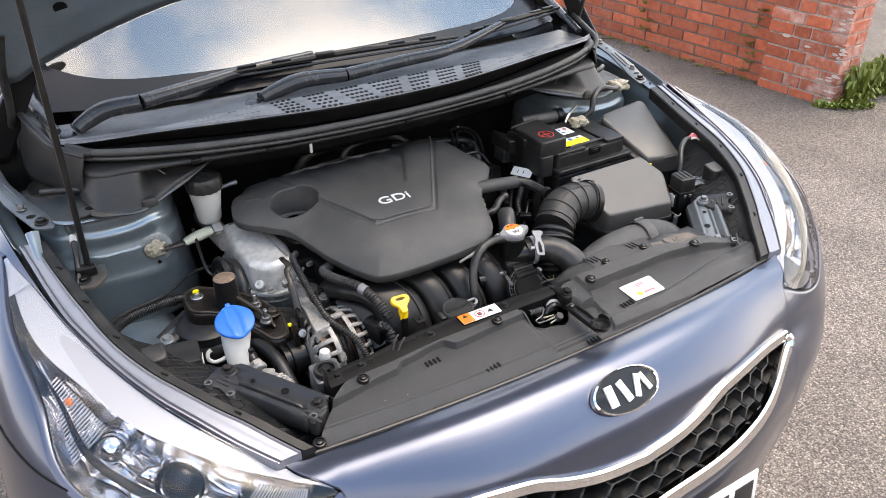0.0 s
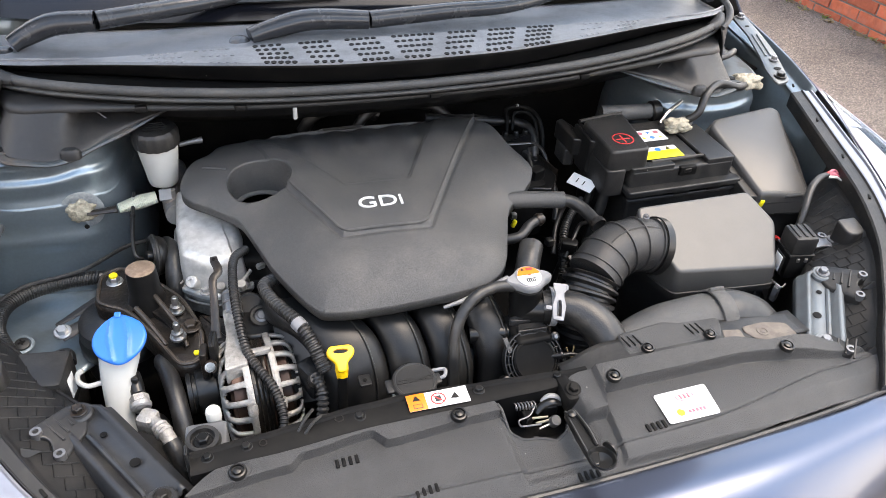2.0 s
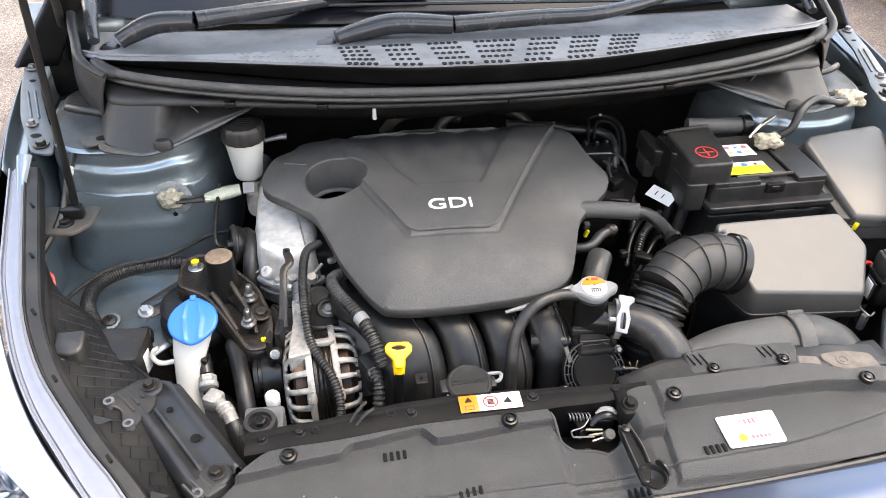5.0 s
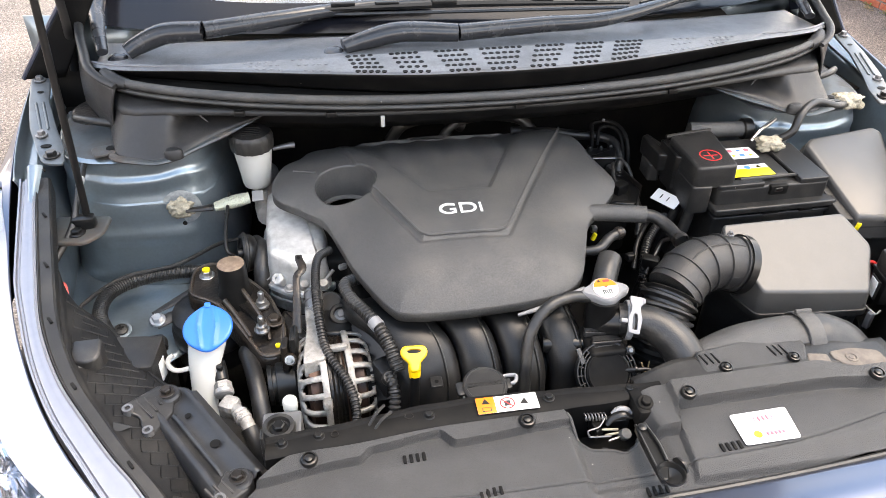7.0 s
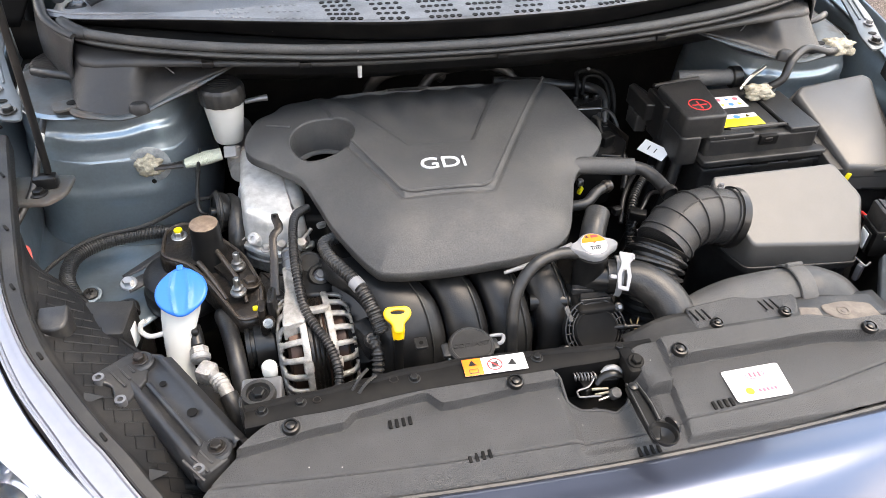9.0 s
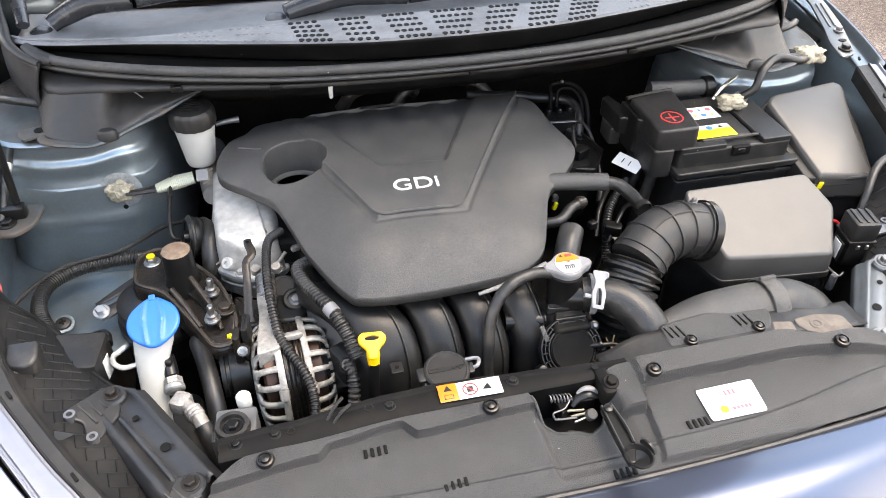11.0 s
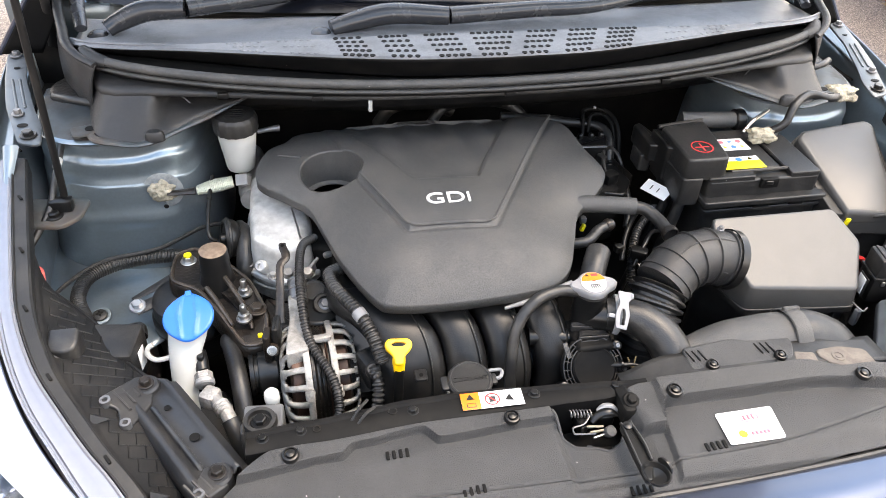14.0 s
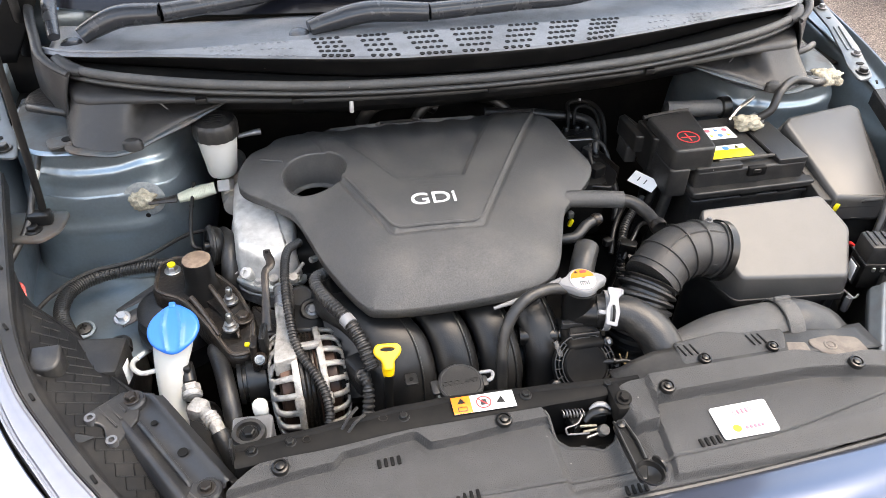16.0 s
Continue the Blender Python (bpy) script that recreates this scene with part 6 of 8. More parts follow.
thermo = thing("thermostat_housing", "black plastic thermostat housing with ribbed flange", "thermostat housing", (.055, .20, .66))
part("body", lathe([(.030, .66), (.030, .74), (.025, .76), (.022, .80), (.024, .845), (.024, .862)], Matrix.Translation((.060, .228, 0)), 24), "gloss", thermo)
part("column", slab([(.030, .170), (.086, .170), (.090, .235), (.028, .235)], .62, .805, .008, .006), "dark", thermo)
fm = axis((.052, .160, .775), (0, -.72, .69))
part("flange", lathe([(.032, -.02), (.033, 0), (.0325, .008), (.030, .010), (.026, .0085), (.001, .0085)], fm, 32), "dark", thermo)
for r0, r1, h in ((.0335, .0352, .006), (.0385, .0398, .004), (.0440, .0458, .005)):
    part("ring_rib", lathe([(r0, -.008), (r0, h), (r1, h), (r1, -.008)], fm, 36, caps=(False, False)), "plastic", thermo)
part("ring_floor", lathe([(.033, -.004), (.045, -.004)], fm, 36, caps=(False, False)), "dark", thermo)
for k in range(20):
    m = fm @ Matrix.Rotation(2 * math.pi * k / 20, 4, "Z")
    part("rib", box((.011, .0018, .012), m @ Matrix.Translation((.0395, 0, -.002)), .0005), "plastic", thermo)
for dx, dy in ((.040, .028), (.046, -.006), (-.046, -.022), (-.030, -.040)):
    part("ear", lathe([(.0075, -.014), (.0075, .004), (.0055, .0055), (.003, .0055)], fm @ Matrix.Translation((dx, dy, 0)), 14), "gloss", thermo)
    bolt(fm @ Vector((dx, dy, .004)), (0, -.72, .69), .0034, .004, "dull", thermo)
part("flat_tab", box((.007, .024, .004), fm @ Matrix.Translation((-.036, .028, .003)) @ Matrix.Rotation(radians(12), 4, "Z"), .001), "cover", thermo)
part("hood", slab([(.034, .186), (.082, .184), (.078, .200), (.040, .202)], .800, .812, .004, .002), "plastic", thermo)
part("gusset", slab([(.030, .206), (.064, .202), (.050, .214), (.032, .216)], .806, .816, .003, .001), "moulding", thermo)
part("white_tab", box((.010, .009, .004), Matrix.Translation((.084, .200, .822)) @ Matrix.Rotation(radians(35), 4, "X"), .001), "white", thermo, "small white plastic tab")
part("drain_pipe", tube([(.078, .158, .778), (.094, .150, .784), (.108, .148, .785), (.122, .144, .782)], [.0045, .004, .003, .002], 10, 4), "rubber", thermo)
part("pipe_clip", lathe([(.006, -.002), (.0068, 0), (.006, .002)], axis((.093, .151, .784), (1, -.3, .3)), 14, caps=(False, False)), "gloss", thermo)
for dx, dy in ((-.007, .009), (.006, .010)):
    part("stalk", tube([(.112, .150, .772), (.112 + dx * .6, .152 + dy * .6, .778), (.112 + dx, .152 + dy, .786)], .0011, 6, 4), "dry", thermo, "dry leaf stalk caught in the gap")
part("outlet", tube([(.06, .225, .818), (.082, .214, .822), (.105, .206, .824)], .021, 16, 4), "gloss", thermo)
part("side_stub", tube([(.034, .212, .788), (.010, .216, .788), (-.026, .224, .786)], .0135, 18, 4), "gloss", thermo)
part("stub_bead", lathe([(.0135, -.002), (.0150, 0), (.0135, .002)], axis((.026, .2135, .788), (1, -.1, 0)), 18, caps=(False, False)), "gloss", thermo)
part("lower_block", slab([(.0, .12), (.09, .12), (.09, .25), (.0, .25)], .55, .70, .01, .006), "dark", thermo)

rm = Matrix.Translation((.062, .231, .868)) @ Matrix.Rotation(radians(8), 4, "X")
loops = []
for h, k in ((-.008, .94), (-.006, 1.0), (.003, 1.0), (.006, .96), (.008, .9)):
    loops.append([rm @ Vector(((.0235 + .0135 * abs(math.cos(a)) ** 18) * k * math.cos(a), (.0235 + .0135 * abs(math.cos(a)) ** 18) * k * math.sin(a), h)) for a in (2 * math.pi * i / 56 for i in range(56))])
bm = bmesh.new()
rings(bm, loops)
rcap = part("filler_cap", tidy(bm), "clip", thermo, "two-eared metal cap with an orange and white warning disc")
part("disc", lathe([(.0185, .008), (.0185, .0095), (.0175, .010), (.001, .010)], rm, 36), "paper", rcap, "white printed disc")
bm = bmesh.new()
arc = [(.0178 * math.cos(a), .0178 * math.sin(a)) for a in (math.radians(8 + 164 * k / 14) for k in range(15))]
rings(bm, [[rm @ Vector((x, y, .0102)) for x, y in arc], [rm @ Vector((x, y, .0107)) for x, y in arc]])
part("orange_field", tidy(bm), "orange", rcap)
part("triangle_mark", lathe([(.0035, 0), (.0001, 0)], rm @ Matrix.Translation((-.007, .0125, .0110)) @ Matrix.Rotation(radians(90), 4, "Z"), 3), "ink", rcap)
part("mark", box((.010, .0045, .0004), rm @ Matrix.Translation((.004, .0125, .0109)), .0001), "red", rcap)
part("mark", lathe([(.003, 0), (.0001, 0)], rm @ Matrix.Translation((.001, .003, .0104)), 8), "red", rcap)
for k in range(5):
    part("mark", box((.0018, .0055, .0004), rm @ Matrix.Translation((-.006 + .003 * k, -.0095, .0104)), .0001), "ink", rcap)
part("mark", box((.016, .0016, .0004), rm @ Matrix.Translation((0, -.0055, .0104)), .0001), "ink", rcap)

top_hose = thing("radiator_hose", "black woven-finish rubber radiator hose with a white spring clip", "hose", (.13, .16, .75))
part("hose", tube([(.084, .214, .826), (.106, .207, .828), (.136, .190, .825), (.160, .158, .808), (.168, .122, .774), (.16, .09, .72)], [.024, .026, .028, .029, .029, .028], 20, 8), "rubber", top_hose)
clip_m = axis((.097, .2105, .827), (.9, -.25, 0))
clip = part("spring_clip", lathe([(.0285, -.005), (.0295, -.004), (.0295, .004), (.0285, .005)], clip_m, 28, caps=(False, False)), "clip", top_hose, "dull silver spring clip")
tm3 = Matrix.Translation((.094, .187, .857)) @ Matrix.Rotation(radians(38), 4, "X") @ Matrix.Rotation(radians(-16), 4, "Z")
tongue = part("clip_tongue", slab([(-.009, -.027), (.007, -.028), (.0105, -.006), (.0075, .006), (.0070, .013), (.0115, .018), (.0115, .027), (-.0095, .027), (-.0090, .018), (-.0060, .013), (-.0065, .006), (-.0105, -.006)], -.0014, .0014, .002, .0006, tm3), "clip", clip, "pale keyhole-shaped clip plate")
cut(tongue, slab([(-.0040, -.022), (.0035, -.022), (.0042, -.006), (.0022, .002), (-.0022, .002), (-.0045, -.006)], -.01, .01, .0015, 0, tm3))
part("clip_ear", box((.004, .008, .012), tm3 @ Matrix.Translation((.0115, .022, -.004)), .001), "clip", clip)
part("clip_ear", box((.010, .006, .010), tm3 @ Matrix.Translation((-.015, -.010, -.005)), .001), "clip", clip)

overflow = thing("overflow_hose", "thin black rubber overflow hose", "hose", (-.03, .19, .72))
part("hose", tube([(.044, .229, .862), (.008, .228, .868), (-.030, .216, .862), (-.058, .196, .834), (-.068, .172, .785), (-.070, .150, .72), (-.070, .13, .66)], .0085, 12, 8), "rubber", overflow)
rod = thing("vent_pipe", "pale grey plastic vent pipe at the cover edge", "pipe", (-.01, .25, .85))
part("pipe", tube([(-.065, .236, .838), (-.02, .240, .846), (.010, .246, .854), (.040, .252, .860)], [.0025, .004, .004, .0045], 10, 5), "clip", rod)

coolant = thing("coolant_reservoir", "white coolant reservoir with a dark grey cap", "reservoir", (-.15, .13, .60))
part("bottle", slab([(-.168, .108), (-.112, .108), (-.112, .144), (-.168, .144)], .60, .810, .012, .006), "white", coolant)
km2 = Matrix.Translation((-.141, .123, .822)) @ Matrix.Rotation(radians(6), 4, "X")
part("cap", lathe([(.0285, -.010), (.0305, -.008), (.0305, .0005), (.0285, .003), (.0265, .0032), (.0255, .0022), (.001, .0028)], km2, 40), "plastic", coolant, "round dark grey cap")
part("cap_tab", box((.016, .022, .006), km2 @ Matrix.Translation((-.031, .001, -.004)), .003), "plastic", coolant)
part("cap_tab", box((.012, .018, .006), km2 @ Matrix.Translation((.031, .0, -.004)), .003), "plastic", coolant)
words("raised_lettering", "COOLANT", .010, km2 @ Matrix.Translation((0, 0, .0026)), "gloss", coolant, "", .0004)
part("spout", tube([(-.112, .124, .816), (-.099, .124, .820), (-.0955, .136, .820), (-.112, .139, .818)], .0026, 8, 5), "clip", coolant)

# ---- air intake ----
airbox = thing("air_filter_box", "matt black plastic air filter box with a sloping lid", "air filter box", (.43, .29, .60))
LID = [(.328, .231), (.510, .212), (.552, .290), (.527, .352), (.305, .352), (.299, .330)]
def lid_tilt(x, y):
    return (y - .22) * .47
part("lid", slab(LID, .785, .822, .011, .0045, taper=.003, tilt=lid_tilt), "lid", airbox, "smooth matt black lid")
part("lid_rim", slab([(.327, .229), (.511, .210), (.554, .290), (.529, .355), (.303, .355), (.297, .330)], .776, .787, .011, .002), "plastic", airbox)
part("base", slab([(.332, .236), (.506, .218), (.546, .292), (.522, .348), (.310, .348), (.304, .330)], .58, .778, .011, .002), "plastic", airbox)
for k in range(7):
    x = .345 + k * .023
    part("rib", box((.004, .008, .15), Matrix.Translation((x, .234 - .105 * (x - .33), .700)), .001), "plastic", airbox)
part("clamp", box((.011, .010, .030), Matrix.Translation((.510, .200, .775)) @ Matrix.Rotation(radians(20), 4, "Z"), .002), "dull", airbox, "metal clamp")
part("clamp_wire", tube([(.498, .206, .802), (.506, .202, .795), (.512, .194, .792), (.522, .198, .794)], .0016, 8, 4), "dull", airbox)

intake = thing("intake_hose", "black ribbed rubber intake hose with a corrugated bend", "hose", (.20, .26, .72))
line = [(.316, .284, .846), (.270, .285, .858), (.224, .275, .856), (.184, .250, .836), (.162, .222, .796), (.154, .206, .735)]
part("elbow", tube(line[:4], [.042, .042, .0425, .043], 28, 8), "moulding", intake)
part("bellows", tube([line[3], (.171, .236, .818), line[4], line[5]], .041, 28, 8, .0045, .013), "rubber", intake)
pts = spline(line[:4], 8)
for i in (3, 8, 13, 18, 22):
    t = (pts[i + 1] - pts[i - 1]).normalized()
    part("rib", lathe([(.0415, -.0022), (.0450, -.0012), (.0450, .0012), (.0415, .0022)], axis(pts[i], t), 28, caps=(False, False)), "moulding", intake)
for i, w in ((1, .004), (2, .003)):
    t = (pts[i + 1] - pts[i]).normalized()
    part("clamp_band", lathe([(.046, -w), (.048, -w), (.048, w), (.046, w)], axis(pts[i], t), 28, caps=(False, False)), "gloss", intake)
part("long_rib", tube([p + Vector((0, -.010, .0415)) for p in pts[2:22]], .002, 6, 1), "moulding", intake)
part("side_rib", tube([p + Vector((-.012, -.040, .004)) for p in pts[3:22]], .002, 6, 1), "moulding", intake)
bolt((.286, .292, .903), (0, 0, 1), .0032, .006, "dull", intake)

snorkel = thing("intake_snorkel", "black plastic intake duct lying on the front panel", "air duct", (.28, .14, .79))
part("duct", tube([(.178, .140, .788), (.190, .144, .793), (.25, .149, .797), (.31, .151, .800), (.345, .151, .801)], [.024, .034, .040, .041, .041], 24, 8, squash=.92), "cover", snorkel)
part("flange", slab([(.158, .076), (.312, .080), (.330, .120), (.322, .145), (.163, .130)], .800, .8265, .008, .004, tilt=lambda x, y: .05 * (y - .08)), "grain", snorkel)
for bx in (.192, .296):
    push_pin((bx, .092 + .02 * (bx - .19), .8285), (0, -.1, 1), .009, snorkel)
    for k in range(3):
        part("slot", box((.0022, .020, .002), Matrix.Translation((bx - .024 + k * .009, .112, .8285)) @ Matrix.Rotation(radians(12), 4, "Z"), .0005), "dark", snorkel)
part("band", lathe([(.0415, -.013), (.0435, -.012), (.0445, -.008), (.0445, .008), (.0435, .012), (.0415, .013)], axis((.352, .151, .801), (1, 0, 0)), 28, caps=(False, False)), "cover", snorkel, "grey clamp band")
part("band_lug", box((.026, .008, .008), Matrix.Translation((.352, .168, .842)) @ Matrix.Rotation(radians(-25), 4, "X"), .002), "cover", snorkel)
part("rubber_end", tube([(.360, .151, .800), (.382, .149, .797), (.412, .140, .784), (.432, .126, .755), (.44, .115, .71)], [.041, .042, .042, .040, .036], 20, 8), "rubber", snorkel)

# breather pipes between cover and intake hose
breather = thing("breather_pipe", "dark grey breather pipe with a rubber elbow", "pipe", (.17, .42, .80))
part("pipe", tube([(.085, .433, .872), (.13, .424, .875), (.200, .407, .875)], .0145, 16, 4), "cover", breather)
part("elbow", tube([(.196, .408, .875), (.215, .398, .873), (.228, .375, .868), (.232, .335, .866)], .0105, 14, 8), "rubber", breather)
part("clamp", lathe([(.013, -.006), (.014, 0), (.013, .006)], axis((.232, .338, .867), (0, -1, 0)), 16, caps=(False, False)), "iron", breather)
part("branch", tube([(.07, .355, .85), (.10, .352, .855), (.125, .370, .862), (.150, .378, .866)], .0085, 12, 8), "rubber", breather)
part("branch_clip", lathe([(.010, -.004), (.011, 0), (.010, .004)], axis((.142, .376, .865), (1, .3, .2)), 14, caps=(False, False)), "iron", breather)
part("water_stub", tube([(.066, .25, .80), (.076, .266, .838), (.088, .288, .858), (.102, .312, .864)], .0190, 18, 6), "rubber", breather)

# ---- battery, fuse box ----
battery = thing("battery", "black car battery with white and yellow labels", "battery", (.465, .54, .68))
part("case", slab(rect(.350, .438, .574, .622), .66, .846, .008, .002), "plastic", battery)
part("ledge", slab(rect(.344, .428, .582, .630), .842, .852, .008, .003), "plastic", battery)
part("ledge_rib", slab(rect(.346, .431, .580, .627), .828, .835, .006, .002), "plastic", battery)
part("lid", slab(rect(.352, .446, .566, .616), .850, .883, .008, .004), "plastic", battery)
part("lid_end", slab(rect(.508, .447, .565, .578), .880, .891, .004, .002), "plastic", battery)
part("lid_front", slab(rect(.352, .447, .440, .466), .880, .890, .004, .002), "plastic", battery)
part("lid_panel", slab(rect(.398, .472, .500, .606), .881, .890, .006, .002), "plastic", battery)
part("panel_rim", tube([(.506, .604, .890), (.506, .475, .890), (.500, .466, .890), (.400, .464, .890)], .0032, 8, 4), "plastic", battery)
part("front_notch", box((.034, .010, .018), Matrix.Translation((.466, .445, .876)), .002), "dark", battery)
part("notch_clip", box((.016, .008, .008), Matrix.Translation((.464, .442, .878)), .002), "gloss", battery)
for x, w in ((.455, .034), (.525, .030)):
    part("clip", box((w, .006, .012), Matrix.Translation((x, .434, .838)), .003), "gloss", battery)
lm = Matrix.Translation((.432, .489, .8915))
lab = part("yellow_label", box((.080, .026, .001), lm @ Matrix.Translation((0, -.006, 0)), .0003), "lemon", battery, "yellow warning label")
part("white_strip", box((.080, .013, .001), lm @ Matrix.Translation((0, .0135, 0)), .0002), "paper", battery)
part("mark", lathe([(.006, 0), (.006, .0004), (.0001, .0004)], lm @ Matrix.Translation((.0, .010, .0008)), 16), "blue_ink", lab)
part("triangle_mark", lathe([(.006, 0), (.0001, 0)], lm @ Matrix.Translation((.022, .011, .0010)) @ Matrix.Rotation(radians(90), 4, "Z"), 3), "lemon", lab)
lm2 = Matrix.Translation((.446, .552, .8915))
lab2 = part("white_label", box((.058, .040, .001), lm2, .0003), "paper", battery, "white symbol label")
for k in range(6):
    part("mark", lathe([(.0052, 0), (.0052, .0004), (.0001, .0004)], lm2 @ Matrix.Translation((-.017 + .017 * (k % 3), -.009 + .018 * (k // 3), .0006)), 12 if k % 2 else 3), ("lemon", "blue_ink", "lemon", "pink", "blue_ink", "pink")[k], lab2)
part("caption_bar", box((.044, .002, .0004), lm2 @ Matrix.Translation((0, 0, .0006)), .0001), "grey_ink", lab2)
term = part("terminal_cover", slab([(.306, .452), (.386, .452), (.402, .590), (.306, .576)], .886, .926, .014, .005, taper=.002), "plastic", battery, "black positive terminal cover with a red plus")
part("cover_skirt", slab([(.304, .450), (.342, .448), (.344, .500), (.318, .575), (.304, .575)], .838, .890, .008, .003), "plastic", battery)
part("cover_step", slab([(.300, .520), (.312, .512), (.316, .585), (.300, .588)], .850, .915, .005, .003), "gloss", battery)
part("hinge_lip", tube([(.306, .580, .922), (.350, .588, .922), (.400, .594, .922)], .004, 8, 3), "gloss", battery)
pm = Matrix.Translation((.350, .495, .9263))
part("ring_mark", lathe([(.0195, 0), (.0195, .0006), (.0175, .0006), (.0175, 0)], pm, 32, caps=(False, False)), "red", term)
for a in (0, 90):
    part("plus_mark", box((.026, .0022, .0008), pm @ Matrix.Rotation(radians(a), 4, "Z"), .0001), "red", term)
part("vent_tube", tube([(.385, .640, .900), (.425, .634, .900), (.500, .632, .898)], .0155, 18, 4), "cover", battery)
part("tube_collar", lathe([(.018, -.010), (.0205, -.008), (.0205, .008), (.018, .010)], axis((.50, .632, .898), (1, 0, 0)), 22), "gloss", battery)
tagm = Matrix.Translation((.288, .503, .838)) @ Matrix.Rotation(radians(-60), 4, "Z") @ Matrix.Rotation(radians(28), 4, "X")
cable_tag = tagged(part("cable_tag", box((.052, .026, .001), tagm, .0003), "paper", None), "small white paper tag on a dark cable", "label")
for k in (-.010, .004):
    part("mark", box((.002, .010, .0004), tagm @ Matrix.Translation((k, 0, .0007)), .0001), "ink", cable_tag)

fuse = thing("fuse_box", "matt black fuse box with a smooth sloping lid", "fuse box", (.65, .47, .66))
FB = [(.590, .380), (.695, .362), (.722, .470), (.752, .565), (.735, .582), (.590, .566), (.570, .548)]
part("lid", slab(FB, .80, .846, .010, .008, tilt=lambda x, y: .36 * (y - .39), taper=.004), "lid", fuse, "smooth matt lid")
part("base", slab([(.574, .392), (.70, .370), (.735, .47), (.76, .575), (.60, .575), (.565, .55)], .64, .835, .010, .002, tilt=lambda x, y: .3 * (y - .39)), "plastic", fuse)
part("latch", tube([(.640, .384, .826), (.648, .374, .836), (.662, .370, .838), (.678, .372, .836), (.685, .382, .826)], .0032, 8, 5), "moulding", fuse, "moulded latch loop")
part("front_rail", box((.115, .006, .006), Matrix.Translation((.642, .377, .822)) @ Matrix.Rotation(radians(-9), 4, "Z"), .001), "moulding", fuse)
part("front_rail", box((.060, .006, .006), Matrix.Translation((.660, .371, .800)) @ Matrix.Rotation(radians(-9), 4, "Z"), .001), "plastic", fuse)
part("yellow_tab", box((.009, .004, .014), Matrix.Translation((.596, .378, .826)) @ Matrix.Rotation(radians(15), 4, "Y"), .001), "lemon", fuse, "small yellow tab")

relay = thing("relay_box", "small black relay box with a white sticker", "relay", (.55, .23, .75))
rmx = Matrix.Translation((.569, .246, .843)) @ Matrix.Rotation(radians(-11), 4, "Z")
part("cap", box((.042, .045, .034), rmx, .004), "plastic", relay)
for k in (-.012, 0, .012):
    part("cap_rib", box((.005, .036, .003), rmx @ Matrix.Translation((k, .002, .0175)), .001), "plastic", relay)
part("cap_flange", box((.045, .048, .004), rmx @ Matrix.Translation((0, 0, -.018)), .001), "plastic", relay)
part("body", box((.042, .046, .05), rmx @ Matrix.Translation((0, 0, -.042)), .004), "gloss", relay)
for k in (-.006, .008):
    part("contact", box((.006, .003, .008), rmx @ Matrix.Translation((k, -.0245, -.026)), .001), "steel", relay)
part("sticker", box((.001, .020, .030), rmx @ Matrix.Translation((-.034, -.012, -.035)), .0003), "paper", relay)
part("sticker_back", box((.0025, .026, .036), rmx @ Matrix.Translation((-.0315, -.012, -.036)), .0008), "gloss", relay)
part("arm", slab([(.580, .244), (.606, .250), (.632, .262), (.656, .246), (.650, .218), (.632, .214), (.622, .234), (.584, .232)], .828, .8315, .006, .001), "dull", relay, "bare metal bracket arm")
for x, y in ((.630, .258), (.637, .219)):
    part("eye", lathe([(.0075, 0), (.0075, .003), (.0042, .003), (.0040, .0)], Matrix.Translation((x, y, .831)), 18, caps=(False, False)), "dull", relay)
bolt((.645, .243, .8315), (0, 0, 1), .0075, .008, "dull", relay)

rcable = thing("battery_cable", "black cable loop with a pink tape end", "cable", (.66, .32, .80))
part("cable", tube([(.598, .285, .76), (.606, .290, .81), (.622, .305, .850), (.648, .332, .876), (.678, .350, .886), (.700, .355, .886)], [.006, .006, .0064, .0068, .0068, .006], 12, 8), "rubber", rcable)
for k, (dx, dy, dz) in enumerate(((.030, .006, .002), (.034, -.001, -.001), (.030, -.008, -.003), (.024, .002, .004))):
    part("pink_strand", tube([(.698, .355, .8895 - .001 * k), (.698 + .5 * dx, .356 + .4 * dy, .890 + dz), (.698 + dx, .355 + dy, .885 + dz)], [.0032, .0028, .0014], 8, 5), "pink" if k else "red", rcable, "frayed pink tape end")
part("white_strand", tube([(.698, .350, .886), (.712, .345, .886), (.722, .338, .880)], [.0028, .0024, .0012], 8, 5), "white", rcable)
part("red_wire", tube([(.560, .318, .775), (.585, .322, .786), (.606, .330, .782), (.622, .328, .770)], .004, 8, 6), "red", rcable, "faded red wire in the dark")

# ---- headlamp backs, brackets ----
for s in (-1, 1):
    hb = thing("headlamp_housing", "black ribbed plastic back of the headlamp unit", "headlamp housing", (s * .62, .16, .60), "headlamp housings")
    def back(u, v):
        y = -.03 + .43 * u
        xo = curve1(RAIL_Y, RAIL_X, y) + wide(y, s) - .022
        xi = curve1([-.03, .02, .10, .16, .20, .25, .32, .40], [.47, .475, .49, .52, .555, .60, .645, .72], y)
        x = xo + (xi - xo) * v
        z = zin(y) - .014 - .010 * smooth(0, .05, v) - .052 * v - .07 * max(0, y - .2)
        return Vector((s * x, y, z))
    body = part("top_plate", sheet(back, 30, 18, flip=s < 0), "housing", hb, solid=.006)
    def on_plate(x, y):
        """The plate's height at a place of the plan, or None beside it."""
        if not -.02 < y < .385:
            return None
        xo = curve1(RAIL_Y, RAIL_X, y) + wide(y, s) - .022
        xi = curve1([-.03, .02, .10, .16, .20, .25, .32, .40], [.47, .475, .49, .52, .555, .60, .645, .72], y)
        v = (x - xo) / (xi - xo)
        return back((y + .03) / .43, v).z if .05 < v < .97 else None
